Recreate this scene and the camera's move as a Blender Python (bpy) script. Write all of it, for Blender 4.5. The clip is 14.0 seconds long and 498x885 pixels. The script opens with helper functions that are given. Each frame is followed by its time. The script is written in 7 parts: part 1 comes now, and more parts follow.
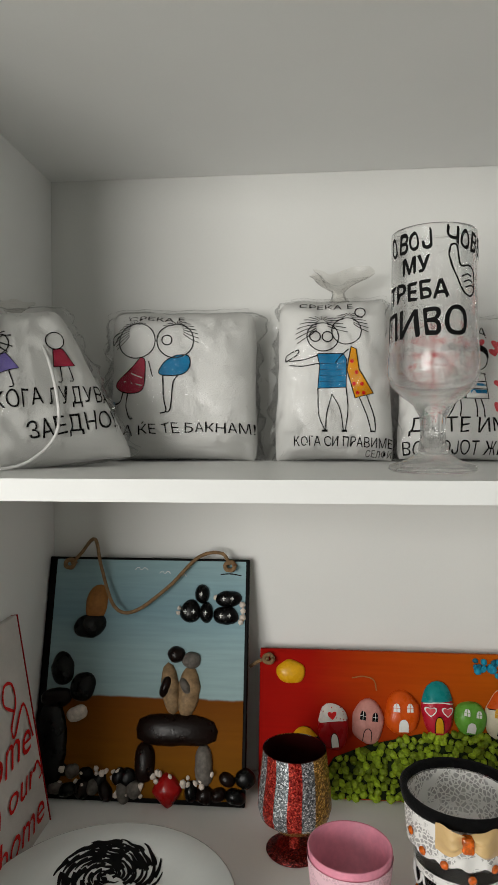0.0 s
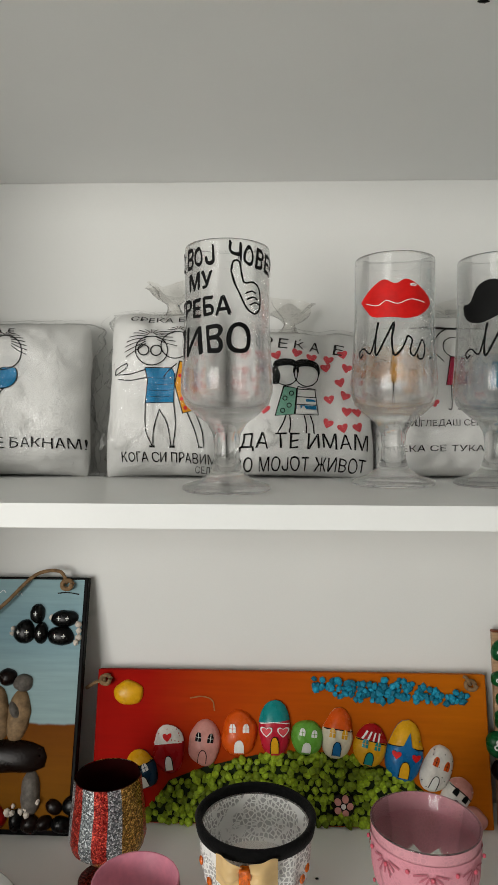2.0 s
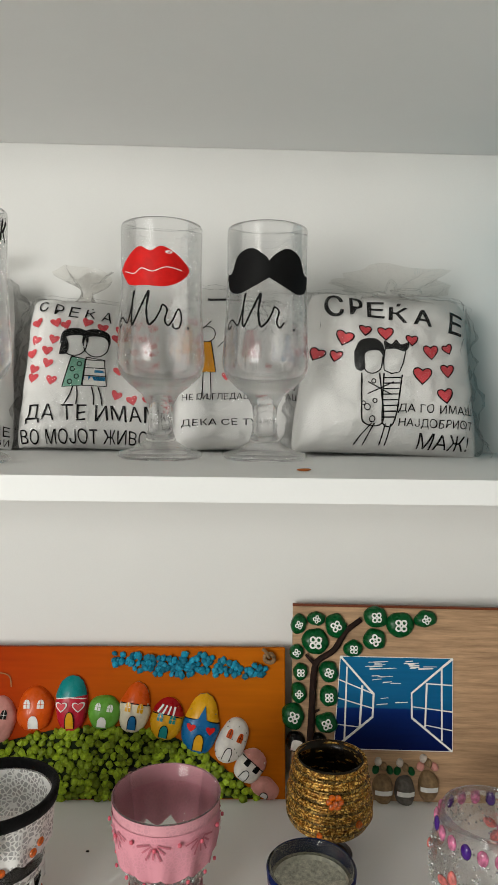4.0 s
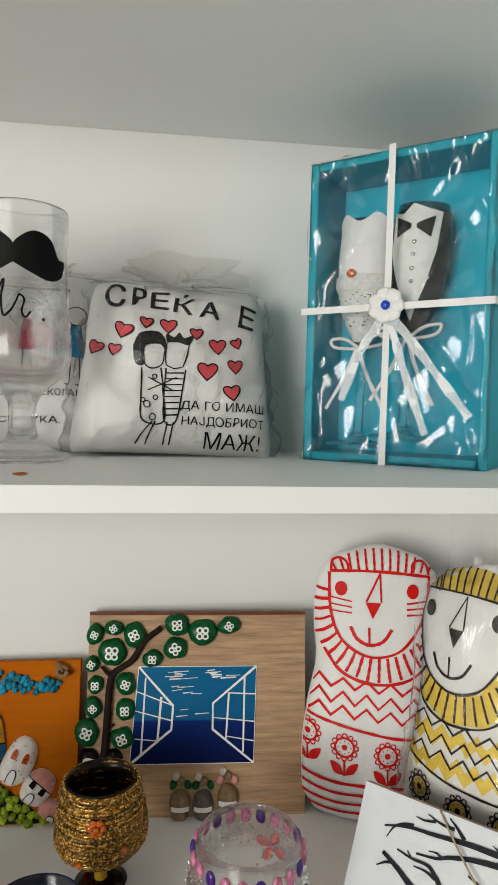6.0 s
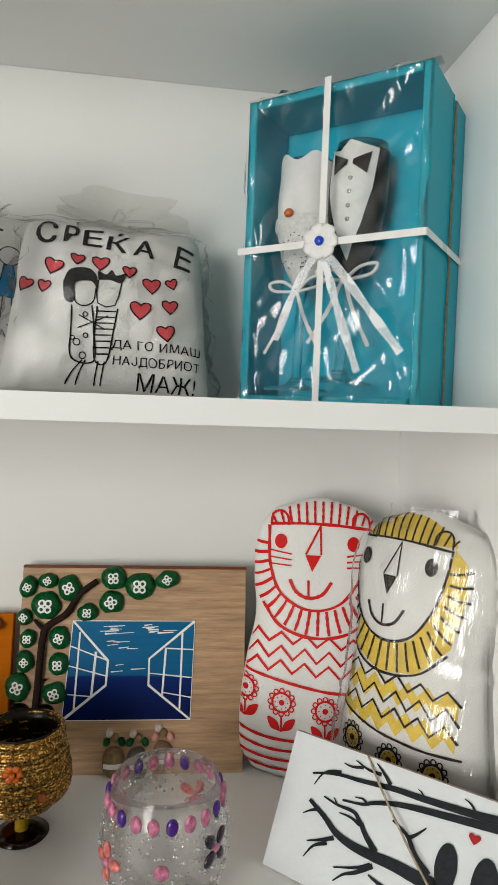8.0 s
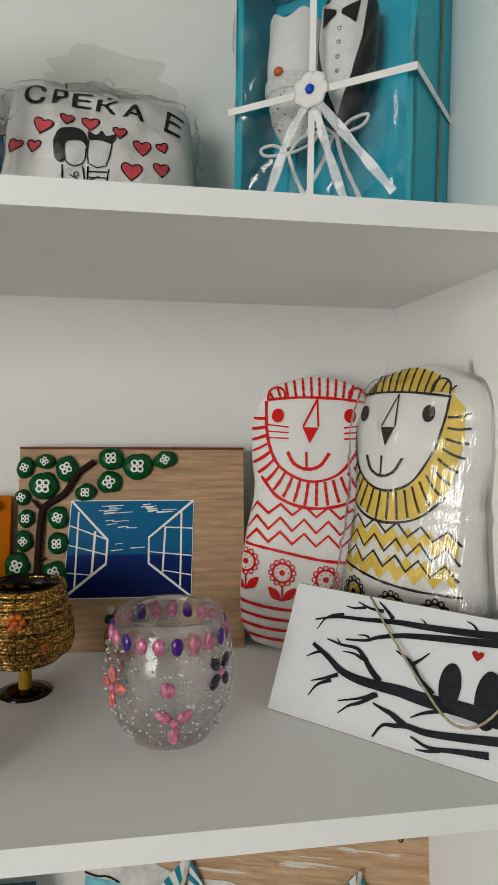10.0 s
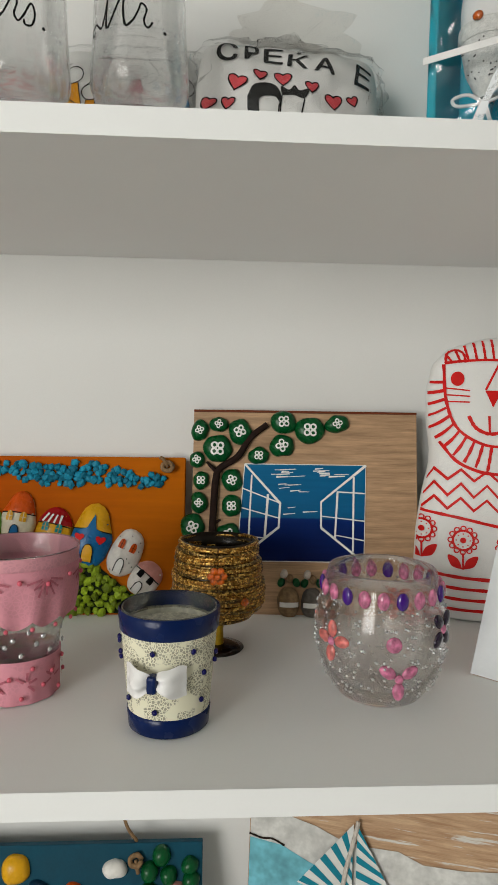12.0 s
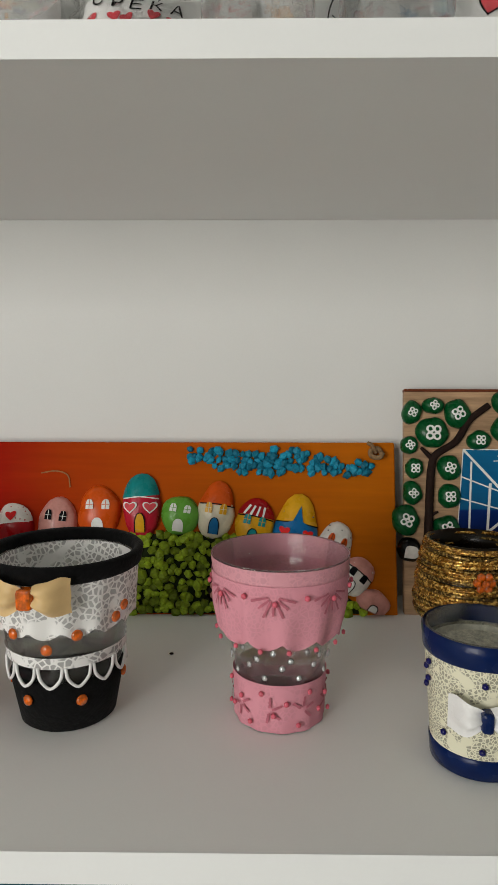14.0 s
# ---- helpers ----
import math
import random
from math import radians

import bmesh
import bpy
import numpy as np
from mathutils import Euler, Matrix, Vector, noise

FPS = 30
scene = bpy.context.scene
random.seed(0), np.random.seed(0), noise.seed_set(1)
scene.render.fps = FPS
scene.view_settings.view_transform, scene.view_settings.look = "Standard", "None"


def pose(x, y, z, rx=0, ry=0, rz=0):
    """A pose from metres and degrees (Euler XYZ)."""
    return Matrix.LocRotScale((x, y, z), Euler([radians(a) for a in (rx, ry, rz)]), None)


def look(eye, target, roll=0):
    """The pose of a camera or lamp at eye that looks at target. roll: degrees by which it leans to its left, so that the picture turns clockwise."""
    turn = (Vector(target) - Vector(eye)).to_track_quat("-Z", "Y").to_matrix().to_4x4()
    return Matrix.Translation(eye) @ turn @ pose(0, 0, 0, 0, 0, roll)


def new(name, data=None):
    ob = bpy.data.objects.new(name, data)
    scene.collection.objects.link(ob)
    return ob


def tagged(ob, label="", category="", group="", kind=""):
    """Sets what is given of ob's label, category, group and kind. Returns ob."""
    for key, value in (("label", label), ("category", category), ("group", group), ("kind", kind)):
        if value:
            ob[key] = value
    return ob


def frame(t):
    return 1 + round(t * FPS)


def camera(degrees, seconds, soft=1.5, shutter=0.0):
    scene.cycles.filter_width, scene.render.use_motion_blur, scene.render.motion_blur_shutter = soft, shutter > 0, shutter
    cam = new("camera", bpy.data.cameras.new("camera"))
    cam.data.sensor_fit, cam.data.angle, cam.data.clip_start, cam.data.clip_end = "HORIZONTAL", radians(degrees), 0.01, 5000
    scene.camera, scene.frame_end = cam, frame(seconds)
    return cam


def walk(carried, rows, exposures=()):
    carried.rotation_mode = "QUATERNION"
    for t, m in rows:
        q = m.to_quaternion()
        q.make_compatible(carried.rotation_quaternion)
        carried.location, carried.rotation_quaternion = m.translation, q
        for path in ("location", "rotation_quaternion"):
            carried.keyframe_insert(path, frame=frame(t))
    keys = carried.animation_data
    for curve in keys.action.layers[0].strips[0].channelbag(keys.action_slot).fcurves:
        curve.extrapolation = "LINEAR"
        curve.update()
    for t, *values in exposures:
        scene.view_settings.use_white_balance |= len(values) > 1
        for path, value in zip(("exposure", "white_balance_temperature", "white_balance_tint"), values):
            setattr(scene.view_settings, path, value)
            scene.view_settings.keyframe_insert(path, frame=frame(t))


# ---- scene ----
cam = camera(41.8, 14.0, soft=1.1)
ROWS = [
    (0.0, -0.0550, -0.8185, 1.4395, 88.68, 0.10, 5.15),
    (0.5, -0.0220, -0.7986, 1.4520, 88.51, -0.09, 3.66),
    (1.0, 0.0174, -0.7891, 1.4538, 88.61, 0.12, 2.71),
    (1.5, 0.0552, -0.7858, 1.4534, 88.05, 0.38, 2.99),
    (2.0, 0.0920, -0.7935, 1.4512, 89.13, -0.21, 1.88),
    (2.5, 0.1305, -0.8028, 1.4488, 88.74, -0.71, 0.58),
    (3.0, 0.1821, -0.8048, 1.4473, 87.98, -0.49, 0.55),
    (3.2, 0.2044, -0.8052, 1.4451, 87.53, -0.90, 0.10),
    (5.3, 0.3678, -0.7326, 1.4462, 87.19, -0.15, -4.10),
    (5.5, 0.3833, -0.7376, 1.4528, 87.11, -1.57, -4.03),
    (6.0, 0.4348, -0.7513, 1.4511, 86.97, -1.27, -7.33),
    (6.5, 0.4609, -0.7467, 1.4497, 86.82, -1.60, -9.41),
    (7.0, 0.4719, -0.7480, 1.4411, 86.94, -2.06, -8.93),
    (7.5, 0.4797, -0.7454, 1.4238, 87.18, -2.92, -8.14),
    (8.0, 0.4908, -0.7468, 1.3917, 87.42, -1.90, -8.28),
    (8.2, 0.4966, -0.7479, 1.3710, 87.36, -1.84, -8.07),
    (10.3, 0.4834, -0.7524, 1.2487, 86.94, -0.45, -9.05),
    (10.5, 0.4670, -0.7449, 1.2406, 87.61, -1.20, -7.75),
    (11.0, 0.4368, -0.7373, 1.2385, 86.97, -0.86, -6.35),
    (11.5, 0.4002, -0.7353, 1.2387, 86.28, -0.69, -3.78),
    (12.0, 0.3748, -0.7327, 1.2319, 86.11, -0.87, -3.20),
    (12.5, 0.3409, -0.7247, 1.2297, 85.36, -1.41, -2.01),
    (13.0, 0.2973, -0.7192, 1.2414, 85.55, -2.14, -0.96),
    (13.5, 0.2520, -0.7075, 1.2380, 85.20, -0.50, 0.10),
    (13.8, 0.2278, -0.6851, 1.2387, 84.74, -0.55, 0.40),
    (14.0, 0.2107, -0.6601, 1.2405, 83.36, -0.05, 0.69),
]
EXPOSURES = [(0.0, -0.42), (1.0, -0.38), (1.5, -0.35), (2.5, -0.29), (3.0, -0.14), (5.5, -0.08), (6.5, -0.05), (8.0, -0.07), (10.4, -0.38), (11.0, -0.14), (12.5, -0.24), (13.5, -0.20), (14.0, -0.42)]
walk(cam, [(t, pose(x, y, z, rx, ry, rz)) for t, x, y, z, rx, ry, rz in ROWS], EXPOSURES)

# ---- daylight: sky outside, a window behind and to the left of the camera ----
world = bpy.data.worlds.new("sky")
scene.world = world
world.use_nodes = True
wn = world.node_tree
sky = wn.nodes.new("ShaderNodeTexSky")
sky.sky_type, sky.sun_disc = "NISHITA", False
sky.sun_elevation, sky.sun_rotation = radians(40), radians(120)
wn.links.new(sky.outputs[0], wn.nodes["Background"].inputs[0])
wn.nodes["Background"].inputs[1].default_value = 0.12

# room and cabinet measures
ROOM = (-2.9, 2.0, -3.0, 0.02, 0.0, 2.6)      # x0 x1 y0 y1 z0 z1
WINDOW = (-2.30, -0.80, 0.70, 2.10)           # in the wall behind the camera: x0 x1 z0 z1
XL, XR, YB = -0.3835, 0.7835, 0.0             # cabinet inside
TOP_Z, SHELF_Z, MID_Z, LOW_Z = 1.7547, 1.4005, 1.0033, 0.606
SHELF_Y, MID_Y, SIDE_Y = -0.3374, -0.3662, -0.370
THICK = 0.0170

lamp = bpy.data.lights.new("window_light", "AREA")
lamp.shape, lamp.size, lamp.size_y = "RECTANGLE", WINDOW[1] - WINDOW[0], WINDOW[3] - WINDOW[2]
lamp.energy, lamp.color = 90.0, (1.0, 0.978, 0.925)
lamp_ob = new("window_light", lamp)
lamp_ob.matrix_world = look(((WINDOW[0] + WINDOW[1]) / 2, ROOM[2] - 0.02, (WINDOW[2] + WINDOW[3]) / 2), ((WINDOW[0] + WINDOW[1]) / 2, 0, (WINDOW[2] + WINDOW[3]) / 2))


# ---- materials ----
def rgb(c):
    return (*c, 1.0) if len(c) == 3 else c


def deep(c):
    """Craft paints and dyes are saturated: darker, purer values; whites stay."""
    return c if min(c[:3]) > 0.4 else tuple(v ** 1.34 for v in c[:3])


def scaled(c, k):
    return tuple(min(1.0, max(0.0, v * k)) for v in c[:3]) + (1.0,)


class Graph:
    """A small wrapper round a material's node tree."""

    def __init__(self, name):
        self.m = bpy.data.materials.new(name)
        self.m.use_nodes = True
        self.t = self.m.node_tree
        self.p = self.t.nodes["Principled BSDF"]
        self.out = self.t.nodes["Material Output"]

    def node(self, kind, **sets):
        n = self.t.nodes.new("ShaderNode" + kind)
        for k, v in sets.items():
            n.inputs[k.replace("_", " ")].default_value = v
        return n

    def link(self, a, b):
        self.t.links.new(a, b)

    def coords(self, sx=1, sy=1, sz=1):
        tc = self.node("TexCoord")
        mp = self.node("Mapping")
        mp.inputs["Scale"].default_value = (sx, sy, sz)
        self.link(tc.outputs["Object"], mp.inputs["Vector"])
        return mp.outputs[0]

    def noise(self, vec, scale, detail=3.0, rough=0.55):
        n = self.node("TexNoise", Scale=scale, Detail=detail, Roughness=rough)
        self.link(vec, n.inputs["Vector"])
        return n.outputs["Fac"]

    def ramp(self, fac, stops):
        r = self.node("ValToRGB")
        while len(r.color_ramp.elements) < len(stops):
            r.color_ramp.elements.new(0.5)
        for e, (pos, col) in zip(r.color_ramp.elements, stops):
            e.position, e.color = pos, rgb(col)
        self.link(fac, r.inputs[0])
        return r.outputs[0]

    def bump(self, height, strength, dist=0.001):
        b = self.node("Bump", Strength=strength, Distance=dist)
        self.link(height, b.inputs["Height"])
        self.link(b.outputs[0], self.p.inputs["Normal"])

    def spread(self, fac, lo, hi):
        r = self.node("MapRange")
        r.inputs["From Min"].default_value, r.inputs["From Max"].default_value = 0.3, 0.7
        r.inputs["To Min"].default_value, r.inputs["To Max"].default_value = lo, hi
        self.link(fac, r.inputs["Value"])
        return r.outputs[0]


def mat(name, color, rough=0.5, metal=0.0, var=0.08, scale=30.0, fine=300.0, bump=0.15, coat=0.0, sheen=0.0, vary=0.0, spec=0.2):
    """A surface with patches at one scale, grain at a finer one, and uneven gloss. vary: brightness changes from piece to piece."""
    color = deep(color)
    g = Graph(name)
    vec = g.coords()
    big, small = g.noise(vec, scale), g.noise(vec, fine, 2.0)
    col = g.ramp(big, [(0.3, scaled(color, 1 - var)), (0.7, scaled(color, 1 + var))])
    mix = g.node("Mix")
    mix.data_type, mix.blend_type = "RGBA", "MULTIPLY"
    mix.inputs[0].default_value = 1.0
    g.link(col, mix.inputs[6])
    g.link(g.ramp(small, [(0.3, (1 - var * 0.7,) * 3), (0.7, (1, 1, 1))]), mix.inputs[7])
    last = mix.outputs[2]
    if vary:
        info = g.node("ObjectInfo")
        hsv = g.node("HueSaturation")
        mr = g.node("MapRange")
        mr.inputs["To Min"].default_value, mr.inputs["To Max"].default_value = 1 - vary, 1 + vary
        g.link(info.outputs["Random"], mr.inputs["Value"])
        g.link(mr.outputs[0], hsv.inputs["Value"])
        g.link(last, hsv.inputs["Color"])
        last = hsv.outputs[0]
    g.link(last, g.p.inputs["Base Color"])
    g.link(g.spread(big, max(0.02, rough - 0.08), min(1, rough + 0.08)), g.p.inputs["Roughness"])
    g.p.inputs["Metallic"].default_value = metal
    g.p.inputs["Coat Weight"].default_value = coat
    g.p.inputs["Sheen Weight"].default_value = sheen * 0.15
    g.p.inputs["Specular IOR Level"].default_value = spec
    if bump:
        g.bump(small, bump)
    return g.m


def glass_mat(name, tint=(1, 1, 1), rough=0.0, ior=1.47, thin=0.36):
    """Clear glass; thin: the share of light that passes a thin wall unbent."""
    g = Graph(name)
    vec = g.coords()
    g.p.inputs["Base Color"].default_value = rgb(tint)
    g.p.inputs["Transmission Weight"].default_value = 1.0
    g.p.inputs["IOR"].default_value = ior
    g.link(g.spread(g.noise(vec, 60), rough, rough + 0.004), g.p.inputs["Roughness"])
    clear, mix = g.node("BsdfTransparent"), g.node("MixShader")
    mix.inputs[0].default_value = thin
    g.link(g.p.outputs[0], mix.inputs[1])
    g.link(clear.outputs[0], mix.inputs[2])
    g.link(mix.outputs[0], g.out.inputs["Surface"])
    return g.m


def film_mat(name, gloss=0.9, rough=0.08, crinkle=0.6, scale=45.0, tint=(1, 1, 1), base=0.02, streak=0.0, slant=0.0):
    """Thin clear film: see-through, with gloss that follows its creases."""
    g = Graph(name)
    vec = g.coords()
    if streak:                                         # long pulled folds
        mp = vec.node
        mp.vector_type = "TEXTURE"
        mp.inputs["Rotation"].default_value = (0.0, slant, 0.0)
        mp.inputs["Scale"].default_value = (1.0, 1.0, streak)
    clear, shine = g.node("BsdfTransparent"), g.node("BsdfGlossy")
    clear.inputs[0].default_value = rgb(tint)
    shine.inputs["Roughness"].default_value = rough
    n1 = g.noise(vec, scale, 4.0, 0.6)
    if streak:
        off, fold = g.node("Math"), g.node("Math")
        off.operation, fold.operation = "SUBTRACT", "ABSOLUTE"
        off.inputs[1].default_value = 0.5
        g.link(n1, off.inputs[0])
        g.link(off.outputs[0], fold.inputs[0])
        n1 = fold.outputs[0]
    b = g.node("Bump", Strength=crinkle, Distance=0.004)
    g.link(n1, b.inputs["Height"])
    g.link(b.outputs[0], shine.inputs["Normal"])
    fr = g.node("Fresnel", IOR=1.45)
    g.link(b.outputs[0], fr.inputs["Normal"])
    mul = g.node("Math")
    mul.operation = "MULTIPLY_ADD"
    g.link(fr.outputs[0], mul.inputs[0])
    mul.inputs[1].default_value, mul.inputs[2].default_value = gloss, base
    mix = g.node("MixShader")
    g.link(mul.outputs[0], mix.inputs[0])
    g.link(clear.outputs[0], mix.inputs[1])
    g.link(shine.outputs[0], mix.inputs[2])
    g.link(mix.outputs[0], g.out.inputs["Surface"])
    return g.m


def lace_mat(name, color, back=0.35, scale=260.0, flower=38.0, rough=0.85):
    """Lace: a fine net with open meshes and denser flower patches."""
    g = Graph(name)
    vec = g.coords()
    v = g.node("TexVoronoi", Scale=scale)
    v.feature = "DISTANCE_TO_EDGE"
    g.link(vec, v.inputs["Vector"])
    net = g.ramp(v.outputs[0], [(0.08, (1, 1, 1)), (0.16, (0, 0, 0))])
    patch = g.ramp(g.noise(vec, flower, 1.0), [(0.54, (0, 0, 0)), (0.58, (1, 1, 1))])
    top = g.node("Math")
    top.operation = "MAXIMUM"
    g.link(net, top.inputs[0])
    g.link(patch, top.inputs[1])
    mr = g.node("MapRange")
    mr.inputs["To Min"].default_value = back
    g.link(top.outputs[0], mr.inputs["Value"])
    g.link(mr.outputs[0], g.p.inputs["Alpha"])
    g.p.inputs["Base Color"].default_value = rgb(color)
    g.p.inputs["Roughness"].default_value = rough
    g.bump(top.outputs[0], 0.10, 0.0005)
    return g.m


def glitter_mat(name, color, spark, scale=900.0):
    g = Graph(name)
    vec = g.coords()
    v = g.node("TexVoronoi", Scale=scale)
    g.link(vec, v.inputs["Vector"])
    sep = g.node("SeparateColor")
    g.link(v.outputs["Color"], sep.inputs[0])
    g.link(g.ramp(sep.outputs[0], [(0.35, scaled(color, 0.45)), (0.6, color), (0.85, spark)]), g.p.inputs["Base Color"])
    g.link(g.ramp(sep.outputs[1], [(0.3, (0.2,) * 3), (0.8, (0.55,) * 3)]), g.p.inputs["Roughness"])
    g.p.inputs["Metallic"].default_value = 0.6
    g.bump(sep.outputs[2], 0.9, 0.0008)
    return g.m


def bands_mat(name, axis, stops, rough=0.6, wobble=0.01, var_scale=25.0, bump=0.2):
    """Paint that changes colour along one axis of the thing (metres), blended by hand."""
    g = Graph(name)
    vec = g.coords()
    sep = g.node("SeparateXYZ")
    g.link(vec, sep.inputs[0])
    add = g.node("Math")
    add.operation = "MULTIPLY_ADD"
    g.link(g.noise(vec, var_scale, 4.0), add.inputs[0])
    add.inputs[1].default_value = wobble
    g.link(sep.outputs["XYZ".index(axis)], add.inputs[2])
    lo, hi = stops[0][0], stops[-1][0]
    mr = g.node("MapRange")
    mr.inputs["From Min"].default_value, mr.inputs["From Max"].default_value = lo, hi
    g.link(add.outputs[0], mr.inputs["Value"])
    col = g.ramp(mr.outputs[0], [((s - lo) / (hi - lo), deep(c)) for s, c in stops])
    brush = g.node("Mix")
    brush.data_type, brush.blend_type = "RGBA", "MULTIPLY"
    brush.inputs[0].default_value = 1.0
    g.link(col, brush.inputs[6])
    streak = g.noise(g.coords(6, 6, 90), 2.0, 4.0)
    g.link(g.ramp(streak, [(0.3, (0.86,) * 3), (0.7, (1.0,) * 3)]), brush.inputs[7])
    g.link(brush.outputs[2], g.p.inputs["Base Color"])
    g.p.inputs["Roughness"].default_value = rough
    g.p.inputs["Specular IOR Level"].default_value = 0.10
    g.bump(streak, bump)
    return g.m


def wood_mat(name, pale, dark, rough=0.55, sx=4.0, sz=60.0, flakes=None):
    g = Graph(name)
    grain = g.noise(g.coords(sx, 20, sz), 3.0, 6.0, 0.65)
    col = g.ramp(grain, [(0.35, dark), (0.62, pale)])
    fine = g.noise(g.coords(30, 60, 900), 2.0, 2.0)
    mix = g.node("Mix")
    mix.data_type, mix.blend_type = "RGBA", "MULTIPLY"
    mix.inputs[0].default_value = 0.6
    g.link(col, mix.inputs[6])
    g.link(g.ramp(fine, [(0.35, (0.72,) * 3), (0.6, (1,) * 3)]), mix.inputs[7])
    last = mix.outputs[2]
    if flakes:
        over = g.node("Mix")
        over.data_type = "RGBA"
        g.link(g.ramp(g.noise(g.coords(5, 9, 75), 1.6, 5.0, 0.65), [(0.57, (0, 0, 0)), (0.61, (1, 1, 1))]), over.inputs[0])
        g.link(last, over.inputs[6])
        over.inputs[7].default_value = rgb(flakes)
        last = over.outputs[2]
    g.link(last, g.p.inputs["Base Color"])
    g.p.inputs["Roughness"].default_value = rough
    g.bump(grain, 0.25)
    return g.m


M_LAM = mat("white laminate", (0.87, 0.87, 0.855), 0.42, var=0.015, scale=6, fine=700, bump=0.03)
M_EDGE = mat("white edging strip", (0.85, 0.855, 0.85), 0.35, var=0.012, scale=9, fine=500, bump=0.02)
M_BACK = mat("white hardboard back", (0.77, 0.77, 0.75), 0.55, var=0.02, scale=5, fine=600, bump=0.03)
# Unseen room shell: wall and floor tones set for the fill light they return.
M_WALL = mat("room paint", (0.62, 0.63, 0.61), 0.8, var=0.03, scale=3, fine=120)
M_FLOOR = mat("room floor", (0.56, 0.55, 0.52), 0.5, var=0.1, scale=4)
M_GLASS = glass_mat("clear glass")
M_FILM = film_mat("clear bag film", 0.55, 0.12, 1.0, 55.0, base=0.010)
M_TUFT = film_mat("gathered bag film", 0.6, 0.25, 1.0, 70.0, (0.93, 0.92, 0.90), 0.08)
M_CELLO = film_mat("cellophane", 1.0, 0.09, 0.25, 22.0, base=0.03, streak=9.0, slant=0.5)
M_FOLDS = film_mat("pulled bag film", 1.0, 0.15, 1.0, 48.0, base=0.05, streak=6.0, slant=0.08)
M_COTTON = mat("white cotton", (0.79, 0.785, 0.765), 0.9, var=0.03, scale=12, fine=900, bump=0.35, sheen=0.2)
M_INK = mat("black marker", (0.006, 0.006, 0.007), 0.7, var=0.2, bump=0.0)
M_RED = mat("red fabric paint", (0.72, 0.030, 0.026), 0.55, var=0.12, scale=80)
M_PINKRED = mat("heart red paint", (0.76, 0.15, 0.17), 0.6, var=0.15, scale=120)
M_ROSE = mat("rose red paint", (0.60, 0.07, 0.14), 0.6, var=0.2, scale=160)
M_BLUE = mat("bright blue paint", (0.02, 0.30, 0.52), 0.6, var=0.18, scale=120)
M_YEL = mat("warm yellow paint", (0.80, 0.42, 0.02), 0.6, var=0.12, scale=90)
M_LILAC = mat("lilac paint", (0.33, 0.28, 0.62), 0.6, var=0.12, scale=90)
M_SEA = mat("pale green paint", (0.30, 0.55, 0.44), 0.6, var=0.12, scale=90)
M_GREYINK = mat("dark grey marker", (0.05, 0.05, 0.05), 0.6, var=0.25, scale=60)
M_WHITEP = mat("white paint", (0.80, 0.80, 0.77), 0.5, var=0.06, scale=120)
M_TWINE = mat("jute twine", (0.36, 0.25, 0.15), 0.9, var=0.25, scale=200, fine=900, bump=0.8)
M_STRING = mat("thin pale string", (0.52, 0.45, 0.34), 0.9, var=0.2, scale=300)
M_SATIN = mat("white satin ribbon", (0.80, 0.79, 0.78), 0.3, var=0.04, scale=40, fine=900, bump=0.1, sheen=0.4)


# ---- mesh helpers ----
def part(name, bm, material, parent=None, label=""):
    """Links a bmesh as one mesh object under a thing or a part."""
    me = bpy.data.meshes.new(name)
    bm.to_mesh(me)
    bm.free()
    for m in material if isinstance(material, (list, tuple)) else (material,):
        me.materials.append(m)
    ob = new(name, me)
    if parent:
        ob.parent = parent
    if label:
        ob["label"] = label
    return ob


def thing(name, m, label, category, group="", kind=""):
    ob = new(name)
    ob.empty_display_size = 0.02
    ob.matrix_world = m
    return tagged(ob, label, category, group, kind)


def smooth(bm):
    for f in bm.faces:
        f.smooth = True
    return bm


def box(x0, x1, y0, y1, z0, z1, bevel=0.0, bm=None):
    bm = bm or bmesh.new()
    geo = bmesh.ops.create_cube(bm, size=1.0)["verts"]
    bmesh.ops.transform(bm, verts=geo, matrix=Matrix.LocRotScale(((x0 + x1) / 2, (y0 + y1) / 2, (z0 + z1) / 2), None, (x1 - x0, y1 - y0, z1 - z0)))
    if bevel:
        edges = list({e for v in geo for e in v.link_edges})
        bmesh.ops.bevel(bm, geom=edges, offset=bevel, segments=2, affect="EDGES", profile=0.5)
    return bm


def lathe(profile, seg=48, bm=None, cx=0.0, cy=0.0, wob=0.0):
    """Turns (radius, z) pairs round the z axis."""
    bm = bm or bmesh.new()
    rings = []
    for r, z in profile:
        if r < 1e-6:
            rings.append([bm.verts.new((cx, cy, z))])
        else:
            rings.append([bm.verts.new((cx + r * math.cos(a) * (1 + wob * math.sin(3 * a)), cy + r * math.sin(a), z)) for a in (2 * math.pi * i / seg for i in range(seg))])
    for a, b in zip(rings, rings[1:]):
        for i in range(seg):
            j = (i + 1) % seg
            q = [a[i % len(a)], a[j % len(a)], b[j % len(b)], b[i % len(b)]]
            q = list(dict.fromkeys(q))
            if len(q) > 2:
                bm.faces.new(q)
    bmesh.ops.recalc_face_normals(bm, faces=bm.faces)
    return smooth(bm)


